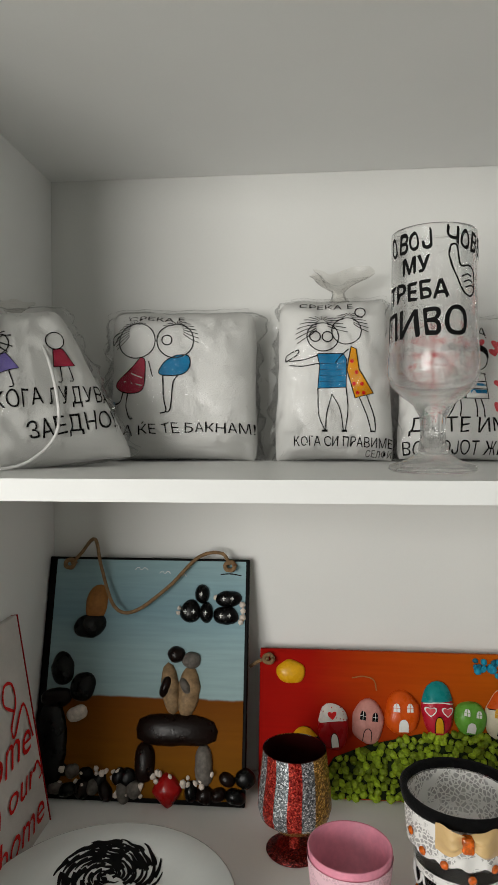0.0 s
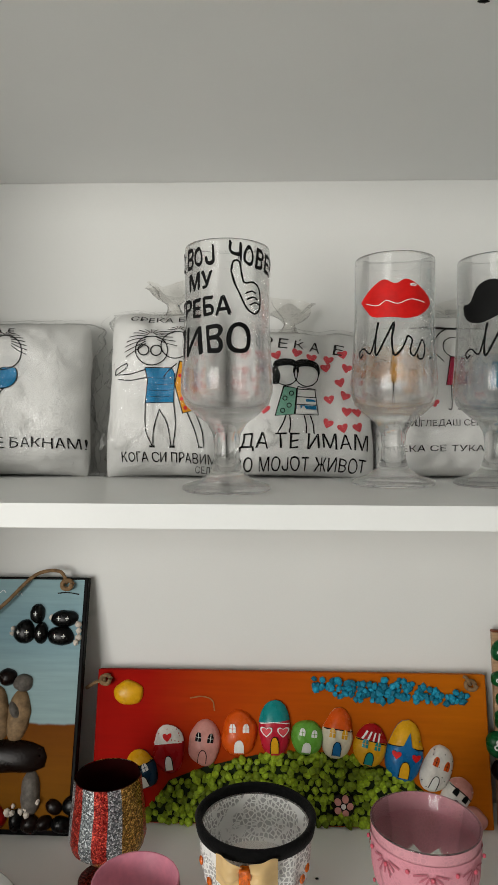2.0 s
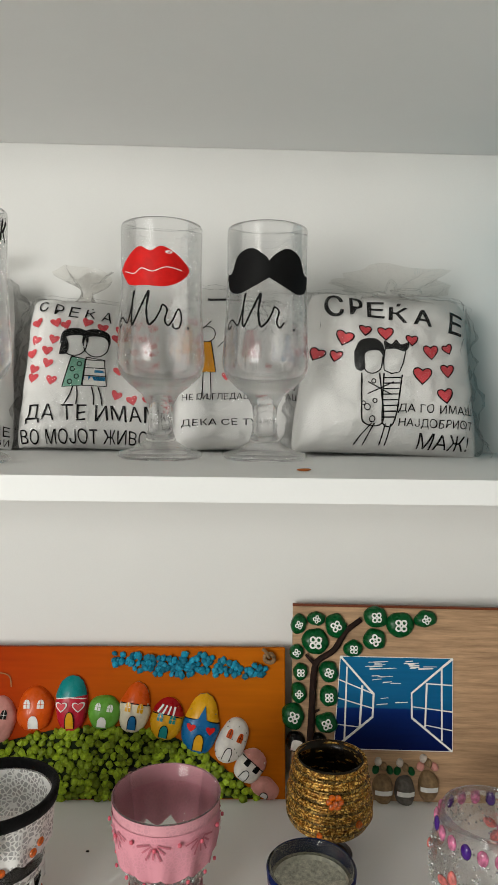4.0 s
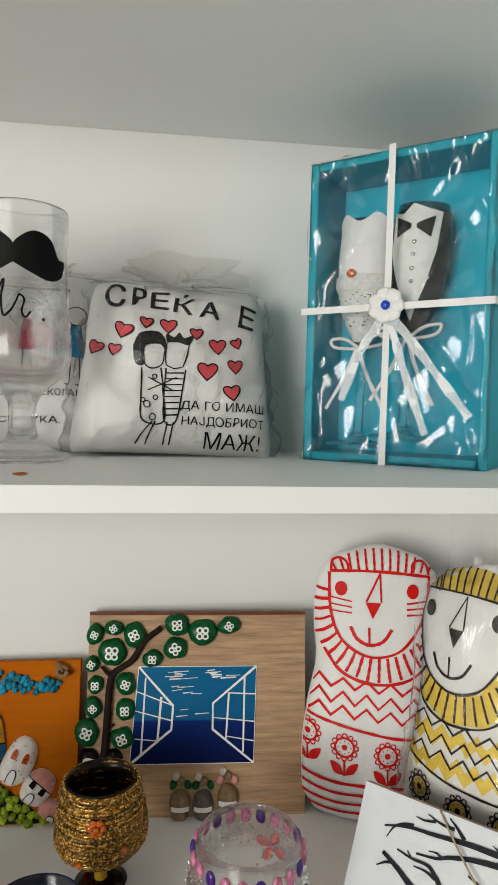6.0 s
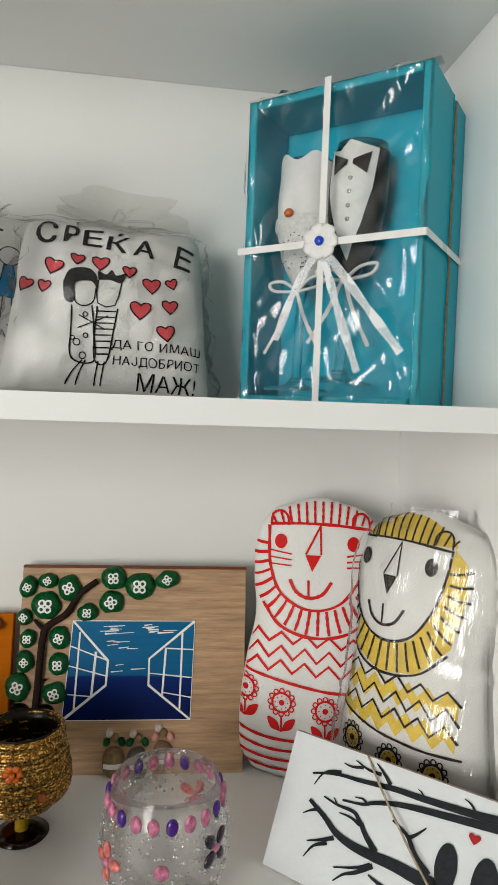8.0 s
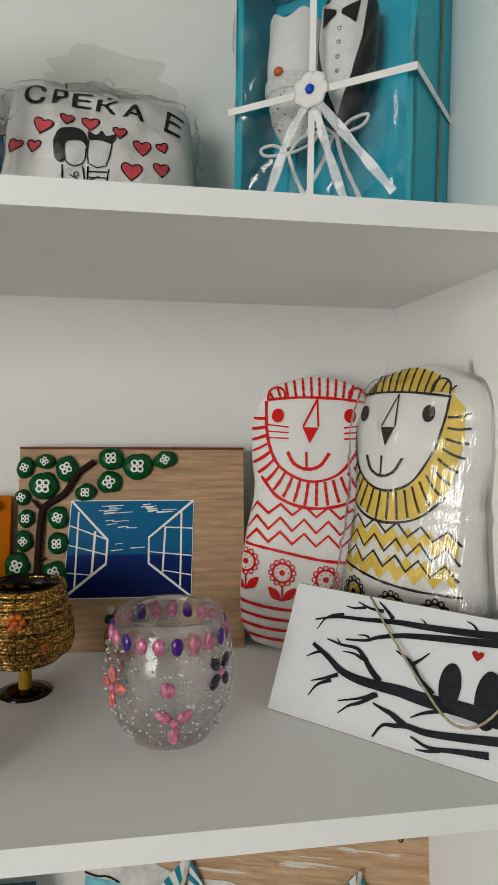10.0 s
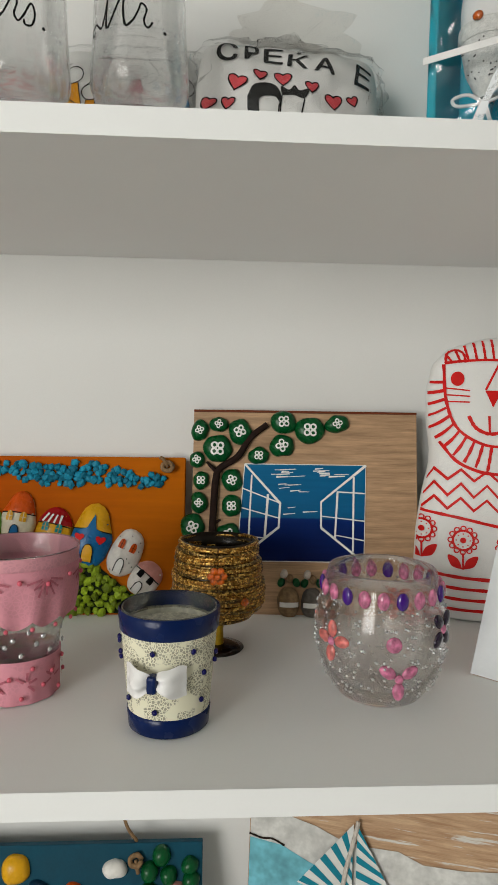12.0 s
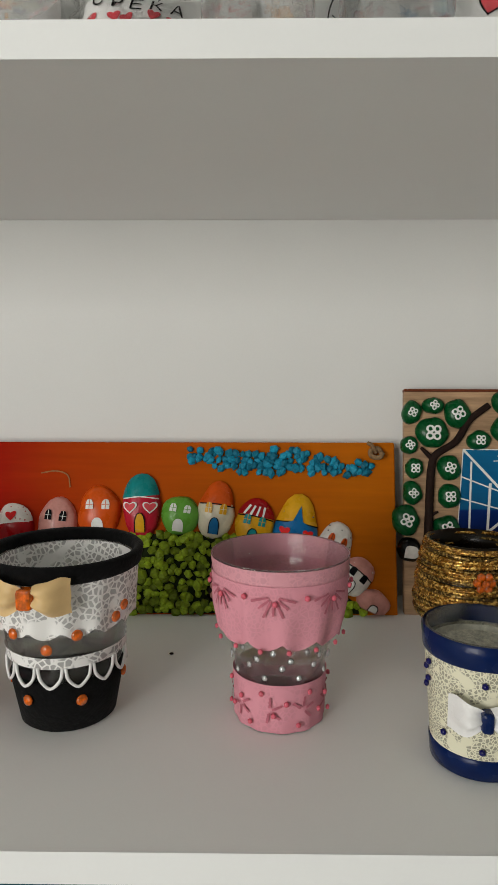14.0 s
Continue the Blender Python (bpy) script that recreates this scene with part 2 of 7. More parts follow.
def curve_points(pts, n=8):
    """A smooth line through the points (any dimension)."""
    pts = [Vector(p) for p in pts]
    if len(pts) < 3:
        return pts
    ext = [2 * pts[0] - pts[1], *pts, 2 * pts[-1] - pts[-2]]
    out = []
    for i in range(1, len(ext) - 2):
        a, b, c, d = ext[i - 1:i + 3]
        for k in range(n):
            t = k / n
            out.append(0.5 * ((2 * b) + (c - a) * t + (2 * a - 5 * b + 4 * c - d) * t * t + (3 * b - a - 3 * c + d) * t ** 3))
    return out + [pts[-1]]


def tube(pts, r, seg=8, bm=None, taper=None, n=6):
    """A round cord along a smooth line; taper gives a radius factor at the end."""
    bm = bm or bmesh.new()
    line = curve_points(pts, n)
    rings, up = [], Vector((0.13, 0.41, 0.9))
    for i, p in enumerate(line):
        d = (line[min(i + 1, len(line) - 1)] - line[max(i - 1, 0)]).normalized()
        s = d.cross(up).normalized()
        w = s.cross(d)
        k = r * (1 + (taper - 1) * i / (len(line) - 1)) if taper is not None else r
        rings.append([bm.verts.new(p + k * (s * math.cos(a) + w * math.sin(a))) for a in (2 * math.pi * j / seg for j in range(seg))])
    for a, b in zip(rings, rings[1:]):
        for j in range(seg):
            bm.faces.new((a[j], a[(j + 1) % seg], b[(j + 1) % seg], b[j]))
    bm.faces.new(rings[0][::-1])
    bm.faces.new(rings[-1])
    bmesh.ops.recalc_face_normals(bm, faces=bm.faces)
    return smooth(bm)


def blob(rx, ry, rz, seed=0, rough=0.12, level=2, bm=None, at=(0, 0, 0)):
    """A rounded pebble."""
    bm = bm or bmesh.new()
    vs = bmesh.ops.create_icosphere(bm, subdivisions=level, radius=1.0)["verts"]
    for v in vs:
        k = 1 + rough * noise.noise(v.co * 1.3 + Vector((seed * 3.7, seed * 1.9, 0)))
        v.co = Vector((v.co.x * rx * k, v.co.y * ry * k, v.co.z * rz * k)) + Vector(at)
    return smooth(bm)


# ---- flat drawing, laid on a surface ----
def stroke(bm, pts, w, n=6, taper=False):
    """A brush line in the drawing plane (x, z)."""
    line = [Vector((p[0], p[1])) for p in curve_points([(q[0], q[1], 0) for q in pts], n)]
    left, right = [], []
    for i, p in enumerate(line):
        d = line[min(i + 1, len(line) - 1)] - line[max(i - 1, 0)]
        d = d.normalized() if d.length > 1e-9 else Vector((1, 0))
        k = w / 2 * (1.0 - 0.8 * i / len(line) if taper else 1.0 + 0.18 * math.sin(i * 1.7 + p.x * 900))
        s = Vector((-d.y, d.x)) * k
        left.append(bm.verts.new((p.x + s.x, 0, p.y + s.y)))
        right.append(bm.verts.new((p.x - s.x, 0, p.y - s.y)))
    for i in range(len(line) - 1):
        bm.faces.new((left[i], right[i], right[i + 1], left[i + 1]))
    return bm


def area(bm, pts, curved=True, n=5):
    """A filled patch with that outline."""
    line = curve_points([(p[0], p[1], 0) for p in (*pts, pts[0])], n)[:-1] if curved else [Vector((*p, 0)) for p in pts]
    bm.faces.new([bm.verts.new((p.x, 0, p.y)) for p in line])
    return bm


def ring_pts(cx, cz, rx, rz=None, n=10, a0=0, a1=360):
    rz = rz or rx
    return [(cx + rx * math.cos(radians(a0 + (a1 - a0) * i / n)), cz + rz * math.sin(radians(a0 + (a1 - a0) * i / n))) for i in range(n + 1)]


def heart_pts(cx, cz, s, tilt=0.0):
    out = []
    for i in range(14):
        a = 2 * math.pi * i / 14
        x, z = 0.62 * math.sin(a) ** 3 * s, (0.5 * math.cos(a) - 0.2 * math.cos(2 * a) - 0.08 * math.cos(3 * a)) * s
        out.append((cx + x * math.cos(tilt) - z * math.sin(tilt), cz + x * math.sin(tilt) + z * math.cos(tilt)))
    return out


def text(bm, body, x, z, width, height, turn=0.0, slant=0.0):
    """Writing with its lower left corner at (x, z), scaled to that width and height."""
    cu = bpy.data.curves.new("writing", "FONT")
    cu.body, cu.size, cu.resolution_u, cu.shear = body, 1.0, 3, slant
    ob = bpy.data.objects.new("writing", cu)
    scene.collection.objects.link(ob)
    me = bpy.data.meshes.new_from_object(ob.evaluated_get(bpy.context.evaluated_depsgraph_get()))
    co = np.array([v.co for v in me.vertices])
    lo, hi = co.min(0), co.max(0)
    k = Matrix.Rotation(radians(turn), 2)
    verts = []
    for c in co:
        q = Vector((c[0] * 1.6, c[1] * 1.6, len(body) + x * 90))             # an unsteady hand
        p = Vector(((c[0] - lo[0]) / (hi[0] - lo[0]) * width, (c[1] - lo[1]) / (hi[1] - lo[1]) * height))
        p = k @ (p + height * 0.11 * Vector((noise.noise(q), noise.noise(q + Vector((7, 3, 1))))))
        verts.append(bm.verts.new((x + p.x, 0, z + p.y)))
    for f in me.polygons:
        try:
            bm.faces.new([verts[i] for i in f.vertices])
        except ValueError:
            pass
    bpy.data.objects.remove(ob)
    bpy.data.curves.remove(cu)
    bpy.data.meshes.remove(me)
    return bm


def lay(bm, surf, step=0.006, lift=0.0006):
    """Cuts a flat drawing into small cells and lays it on surf(x, z) -> (point, normal)."""
    xs, zs = [v.co.x for v in bm.verts], [v.co.z for v in bm.verts]
    if step:
        for axis, vals in ((0, xs), (2, zs)):
            k = math.ceil(min(vals) / step)
            while k * step < max(vals):
                co, no = [0, 0, 0], [0, 0, 0]
                co[axis], no[axis] = k * step, 1
                bmesh.ops.bisect_plane(bm, geom=bm.verts[:] + bm.edges[:] + bm.faces[:], plane_co=co, plane_no=no)
                k += 1
    for v in bm.verts:
        p, nrm = surf(v.co.x, v.co.z)
        v.co = p + nrm * lift
    return smooth(bm)


def normal_of(f):
    """Adds a normal to a point function f(x, z), by small steps."""
    def surf(x, z):
        e = 0.0008
        p = f(x, z)
        n = (f(x + e, z) - f(x - e, z)).cross(f(x, z + e) - f(x, z - e))
        n = n.normalized() if n.length > 1e-12 else Vector((0, -1, 0))
        return p, (n if n.y <= 0 else -n)
    return surf


def flat_at(y):
    return lambda x, z: (Vector((x, y, z)), Vector((0, -1, 0)))


def round_at(radius):
    """A drawing wrapped round an upright turned thing; radius is a function of z. x runs along the girth at the front."""
    def surf(x, z):
        r = radius(z)
        a = x / r
        return Vector((r * math.sin(a), -r * math.cos(a), z)), Vector((math.sin(a), -math.cos(a), 0))
    return surf


def radius_of(profile):
    """Radius as a function of height, along an outer profile that rises."""
    prof = sorted((z, r) for r, z in profile)
    zz, rr = [p[0] for p in prof], [p[1] for p in prof]
    return lambda z: float(np.interp(z, zz, rr))


# ---- an unseen room added to bounce the daylight, and the cabinet ----
def structure(name, bm, material, label, category):
    return tagged(part(name, bm, material), label, category, kind="structure")


rx0, rx1, ry0, ry1, rz0, rz1 = ROOM
wx0, wx1, wz0, wz1 = WINDOW
structure("floor", box(rx0, rx1, ry0, ry1 + 0.3, rz0 - 0.1, rz0), M_FLOOR, "pale smooth floor of the room", "floor")
structure("ceiling", box(rx0, rx1, ry0, ry1 + 0.3, rz1, rz1 + 0.1), M_WALL, "white painted ceiling of the room", "ceiling")
structure("wall_west", box(rx0 - 0.1, rx0, ry0, ry1 + 0.3, rz0, rz1), M_WALL, "plain off-white painted room wall", "wall")
structure("wall_east", box(rx1, rx1 + 0.1, ry0, ry1 + 0.3, rz0, rz1), M_WALL, "plain off-white painted room wall", "wall")
structure("wall_north", box(rx0, rx1, ry1, ry1 + 0.12, rz0, rz1), M_WALL, "plain off-white wall behind the cabinet", "wall")
south = box(rx0, wx0, ry0 - 0.12, ry0, rz0, rz1)
box(wx1, rx1, ry0 - 0.12, ry0, rz0, rz1, bm=south)
box(wx0, wx1, ry0 - 0.12, ry0, rz0, wz0, bm=south)
box(wx0, wx1, ry0 - 0.12, ry0, wz1, rz1, bm=south)
structure("wall_south", south, M_WALL, "off-white wall with a window opening", "wall")

cabinet = thing("cabinet", pose(0, 0, 0), "white laminate cabinet with open shelves of handmade gifts", "cabinet", kind="structure")
part("side_panel", box(XL - 0.018, XL, SIDE_Y, 0.0, 0.08, TOP_Z + 0.02, 0.0006), M_LAM, cabinet)
part("side_panel", box(XR, XR + 0.018, SIDE_Y, 0.0, 0.08, TOP_Z + 0.02, 0.0006), M_LAM, cabinet)
part("back_panel", box(XL - 0.018, XR + 0.018, 0.0005, 0.004, 0.08, TOP_Z + 0.02), M_BACK, cabinet)
part("top_panel", box(XL, XR, SIDE_Y, 0.0, TOP_Z, TOP_Z + 0.02, 0.0006), M_LAM, cabinet)
part("plinth", box(XL, XR, SIDE_Y + 0.03, 0.0, 0.0, 0.08, 0.0006), M_LAM, cabinet)
for z, y in ((SHELF_Z, SHELF_Y), (MID_Z, MID_Y), (LOW_Z, MID_Y), (0.21, MID_Y)):
    shelf = part("shelf", box(XL, XR, y + 0.0012, 0.0, z - THICK, z), M_LAM, cabinet)
    part("edge_strip", box(XL, XR, y, y + 0.0012, z - THICK - 0.0002, z + 0.0002), M_EDGE, shelf, "glossier white edge strip")


# ---- upper shelf: printed cushions in clear bags ----
def frontal(x, y, z, lean=0.0, yaw=0.0, roll=0.0):
    """Pose of a thing that leans back, its front towards the room."""
    return pose(x, y, z, 0, 0, yaw) @ pose(0, 0, 0, -lean, roll, 0)


def cushion_point(w, h, d, taper=1.0, seed=0):
    """The front of a stuffed cushion, standing on z = 0, as a function of the flat drawing's x and z."""
    def f(x, z, side=-1.0):
        v = max(-1.0, min(1.0, 2 * z / h - 1))
        half = w / 2 * (1 + (taper - 1) * (v + 1) / 2)
        u = max(-1.0, min(1.0, x / half))
        px = half * u * (1 - 0.035 * (1 - v * v) - 0.06 * v ** 10 + 0.02 * noise.noise(Vector((seed, v * 3, u))))
        pz = h / 2 * v * (1 - 0.030 * (1 - u * u) - (0.07 if v > 0 else 0.0) * u ** 10 + (0.025 * noise.noise(Vector((u * 3, seed, 1))) if v > 0 else 0.0)) + h / 2
        bulge = ((1 - u ** 4) * (1 - v ** 4)) ** 0.6
        fold = noise.noise(Vector((px * 22 + seed * 5, pz * 22, side))) * 0.15 + noise.noise(Vector((px * 70, pz * 70 + seed, side))) * 0.09 * (abs(u) ** 3 + abs(v) ** 3)
        return Vector((px, side * d / 2 * bulge * (1 + fold), pz))
    return f


def cushion_mesh(f, w, h, taper, grow=0.0, wrinkle=0.0, n=34, seed=0):
    bm = bmesh.new()
    sheets = []
    for side in (-1.0, 1.0):
        rows = []
        for j in range(n + 1):
            v = -math.cos(math.pi * j / n)
            row = []
            for i in range(n + 1):
                u = -math.cos(math.pi * i / n)
                half = w / 2 * (1 + (taper - 1) * (v + 1) / 2)
                p = f(u * half, (v + 1) / 2 * h, side)
                if grow:
                    q = Vector((p.x * (1 + grow / w), 0, h / 2 + (p.z - h / 2) * (1 + 0.4 * grow / h)))
                    k = wrinkle * (noise.noise(Vector((p.x * 55 + seed, p.z * 38, side * 3))) + 0.6 * noise.noise(Vector((p.x * 120 - p.z * 60, p.z * 90 + seed, side))))
                    p = Vector((q.x + k * u, p.y + side * (0.0022 + abs(k) * 0.9), max(0.0008, q.z)))
                row.append(bm.verts.new(p))
            rows.append(row)
        sheets.append(rows)
        for j in range(n):
            for i in range(n):
                q = (rows[j][i], rows[j][i + 1], rows[j + 1][i + 1], rows[j + 1][i])
                bm.faces.new(q if side < 0 else q[::-1])
    bmesh.ops.remove_doubles(bm, verts=bm.verts, dist=0.00025)
    return smooth(bm)


def tuft(x, z, r, height, seed, y=0.0):
    """The gathered, crumpled neck of a bag."""
    bm = bmesh.new()
    rings, seg = [], 36
    for j in range(13):
        t = j / 12
        rad = r * (0.25 + 1.5 * (0.5 - t) ** 2 * 2 if t < 0.5 else 0.25 + 1.9 * (t - 0.5))
        row = []
        for i in range(seg):
            a = 2 * math.pi * i / seg
            k = 1 + 0.55 * noise.noise(Vector((math.cos(a) * 2.2 + seed, math.sin(a) * 2.2, t * 2.5)))
            row.append(bm.verts.new((x + rad * k * math.cos(a), y + 0.7 * rad * k * math.sin(a), z + height * t * (1 + 0.3 * noise.noise(Vector((a, seed, t)))))))
        rings.append(row)
    for a, b in zip(rings, rings[1:]):
        for i in range(seg):
            bm.faces.new((a[i], a[(i + 1) % seg], b[(i + 1) % seg], b[i]))
    return smooth(bm)


class Print:
    """Collects one flat drawing by colour and lays it on a thing."""

    def __init__(self):
        self.ink, self.hearts = {}, []

    def on(self, material):
        if material is M_PINKRED:                      # hearts are parts of their own
            self.hearts.append(bmesh.new())
            return self.hearts[-1]
        return self.ink.setdefault(material, bmesh.new())

    def put(self, surf, parent, names, step=0.006, lift=0.0007):
        for bm in self.hearts:
            part("printed_heart", lay(bm, surf, step, lift + 0.0001), M_PINKRED, parent)
        for i, (m, bm) in enumerate(self.ink.items()):
            if bm.verts:
                part(names.get(m, "printed_shape"), lay(bm, surf, step, lift + 0.00025 * (m in (M_INK, M_GREYINK))), m, parent)


INK_NAMES = {M_INK: "printed_lines", M_GREYINK: "printed_lettering"}


def cushion(label, m, w, h, d, draw, taper=1.0, seed=0, tufts=(), bag=True):
    ob = thing("printed_cushion", m, label, "cushion", "small printed cushions on the top shelf")
    f = cushion_point(w, h, d, taper, seed)
    part("cover", cushion_mesh(f, w, h, taper, seed=seed), M_COTTON, ob)
    pr = Print()
    draw(pr)
    pr.put(normal_of(f), ob, INK_NAMES)
    if bag:
        film = part("clear_bag", cushion_mesh(f, w, h, taper, 0.016, 0.011, 44, seed), M_FILM, ob, "clear crinkled plastic bag")
        for x, r, hh in tufts:
            part("bag_neck", tuft(x, h * 0.93, r, hh, seed), M_TUFT, film)
    return ob


def plain_figure(pr, x, z, head, foot, dress=None, tone=M_INK, wide=0.012, lean=0.0, legs=True):
    """A drawn figure as plain shapes: a round head, a coloured patch, sticks."""
    lines = pr.on(M_INK)
    stroke(lines, ring_pts(x, z, head), 0.0011)
    neck = (x + lean * 0.3, z - head)
    if dress:
        hem = z - head - (z - head - foot) * 0.55
        pts = [(neck[0] - wide * 0.45, neck[1]), (neck[0] + wide * 0.45, neck[1]), (neck[0] + wide + lean, hem), (neck[0] - wide + lean, hem)]
        area(pr.on(dress), pts, False)
        stroke(lines, [*pts, pts[0]], 0.0010, 1)
    else:
        hem = neck[1]
    if legs:
        for s in (-0.4, 0.4):
            stroke(lines, [(neck[0] + s * wide + lean, hem), (neck[0] + s * wide * 1.3 + lean * 1.2, foot), (neck[0] + s * wide * 1.3 + lean * 1.2 - 0.004, foot - 0.001)], 0.0011, 3)


def hair(pr, x, z, r, a0, a1, n, length, w=0.0009):
    for i in range(n):
        a = radians(a0 + (a1 - a0) * i / (n - 1))
        c, s = math.cos(a), math.sin(a)
        stroke(pr.on(M_INK), [(x + r * 0.35 * c, z + r * 0.55 * s + r * 0.35), (x + r * 0.8 * c, z + r * 0.95 * s + r * 0.1), (x + (r + length) * c, z + (r + length * 0.6) * s - length * 0.35)], w, 4)


def draw_play(pr):
    text(pr.on(M_INK), "КОГА ЛУДУВАМЕ", -0.052, 0.054, 0.140, 0.021, -3)
    text(pr.on(M_INK), "ЗАЕДНО!", -0.026, 0.018, 0.088, 0.022, 4)
    plain_figure(pr, -0.040, 0.125, 0.012, 0.078, M_LILAC, wide=0.015)
    hair(pr, -0.040, 0.127, 0.012, 20, 330, 12, 0.004, 0.0013)
    plain_figure(pr, 0.014, 0.120, 0.009, 0.078, M_ROSE, wide=0.011, lean=0.004)
    area(pr.on(M_RED), heart_pts(-0.068, 0.094, 0.022))
    for i in range(9):
        a = radians(40 * i + 10)
        stroke(pr.on(M_PINKRED), [(-0.068 + 0.014 * math.cos(a), 0.094 + 0.014 * math.sin(a)), (-0.068 + 0.026 * math.cos(a), 0.094 + 0.026 * math.sin(a))], 0.0012)


def draw_kiss(pr):
    ink = pr.on(M_INK)
    text(ink, "СРЕЌА Е", -0.064, 0.163, 0.066, 0.008)
    text(ink, "ДА ЌЕ ТЕ БАКНАМ!", -0.084, 0.024, 0.170, 0.017, 1)
    for x, dx in ((-0.054, 1), (-0.008, -1)):
        stroke(ink, ring_pts(x, 0.138, 0.022, 0.021, 14), 0.0012)
    hair(pr, -0.056, 0.140, 0.021, 60, 200, 13, 0.004)
    hair(pr, -0.006, 0.141, 0.021, -10, 130, 12, 0.005)
    stroke(ink, [(-0.076, 0.150), (-0.088, 0.148), (-0.084, 0.139), (-0.076, 0.146)], 0.0016)
    for r in (0.006,):
        stroke(ink, ring_pts(-0.018, 0.139, r), 0.0014)
    dress = [(-0.050, 0.118), (-0.044, 0.112), (-0.046, 0.080), (-0.066, 0.076), (-0.080, 0.087), (-0.062, 0.104)]
    area(pr.on(M_ROSE), dress)
    stroke(ink, [*dress, dress[0]], 0.0011)
    for z in (0.088, 0.097):
        stroke(pr.on(M_WHITEP), [(-0.070 + (z - 0.088), z + 0.002), (-0.047, z - 0.004)], 0.0014)
    shirt = [(-0.006, 0.120), (0.008, 0.119), (0.009, 0.105), (-0.002, 0.096), (-0.026, 0.097), (-0.020, 0.112)]
    area(pr.on(M_BLUE), shirt)
    stroke(ink, [*shirt, shirt[0]], 0.0012)
    stroke(ink, [(-0.022, 0.096), (-0.021, 0.070), (-0.018, 0.054), (-0.025, 0.051)], 0.0015)
    stroke(ink, [(-0.004, 0.096), (-0.010, 0.086), (-0.013, 0.056), (-0.020, 0.052)], 0.0015)
    stroke(ink, [(-0.040, 0.113), (-0.036, 0.100), (-0.034, 0.094)], 0.0012)
    stroke(ink, [(-0.064, 0.076), (-0.066, 0.060), (-0.062, 0.046), (-0.058, 0.046)], 0.0013)
    stroke(ink, [(-0.070, 0.077), (-0.074, 0.066), (-0.082, 0.064)], 0.0013)


def draw_selfie(pr):
    ink = pr.on(M_INK)
    text(ink, "СРЕЌА Е", -0.040, 0.174, 0.062, 0.008)
    text(ink, "КОГА СИ ПРАВИМЕ", -0.046, 0.015, 0.112, 0.011, -1)
    text(ink, "СЕЛФИ", 0.036, 0.003, 0.030, 0.008)
    stroke(ink, ring_pts(-0.013, 0.139, 0.018, 0.017, 12), 0.0012)
    stroke(ink, ring_pts(0.014, 0.146, 0.017, 0.016, 12), 0.0012)
    hair(pr, -0.014, 0.144, 0.018, 10, 200, 15, 0.012)
    hair(pr, 0.016, 0.150, 0.017, -10, 150, 13, 0.006)
    stroke(ink, ring_pts(0.030, 0.169, 0.006), 0.0013)
    for x in (-0.022, -0.008):
        stroke(ink, ring_pts(x, 0.139, 0.006), 0.0013)
    shirt = [(-0.020, 0.119), (0.010, 0.119), (0.014, 0.112), (0.013, 0.080), (-0.019, 0.079), (-0.017, 0.105)]
    area(pr.on(M_BLUE), shirt, False)
    stroke(ink, [*shirt, shirt[0]], 0.0012, 1)
    for z in (0.087, 0.094, 0.101, 0.108):
        stroke(ink, [(-0.017, z), (0.0, z - 0.001), (0.012, z)], 0.0005)
    dress = [(0.019, 0.127), (0.025, 0.124), (0.028, 0.100), (0.044, 0.074), (0.023, 0.068), (0.014, 0.100)]
    area(pr.on(M_YEL), dress, False)
    stroke(ink, [*dress, dress[0]], 0.0012, 1)
    for x, z in ((0.020, 0.110), (0.025, 0.097), (0.022, 0.084), (0.031, 0.084), (0.033, 0.074), (0.026, 0.074)):
        area(pr.on(M_RED), ring_pts(x, z, 0.0022)[:-1])
    for a, b, c in (((-0.019, 0.079), (-0.018, 0.050), (-0.011, 0.032)), ((-0.003, 0.072), (-0.009, 0.050), (-0.010, 0.032)), ((-0.003, 0.072), (0.006, 0.055), (0.010, 0.031)), ((0.013, 0.080), (0.015, 0.055), (0.012, 0.031)), ((0.028, 0.069), (0.036, 0.050), (0.041, 0.032)), ((0.036, 0.072), (0.044, 0.050), (0.046, 0.032))):
        stroke(ink, [a, b, c], 0.0011)
    for x in (-0.014, 0.008, 0.040):
        stroke(ink, [(x, 0.031), (x + 0.006, 0.031)], 0.0022)
    stroke(ink, [(-0.019, 0.117), (-0.036, 0.112), (-0.052, 0.112)], 0.0012)
    stroke(ink, [(-0.018, 0.108), (-0.036, 0.105), (-0.052, 0.107)], 0.0012)
    stroke(ink, [(-0.056, 0.112), (-0.043, 0.118), (-0.041, 0.124), (-0.055, 0.119), (-0.056, 0.112)], 0.0013, 2)
    stroke(ink, [(0.016, 0.124), (0.006, 0.115), (0.001, 0.108)], 0.0012)


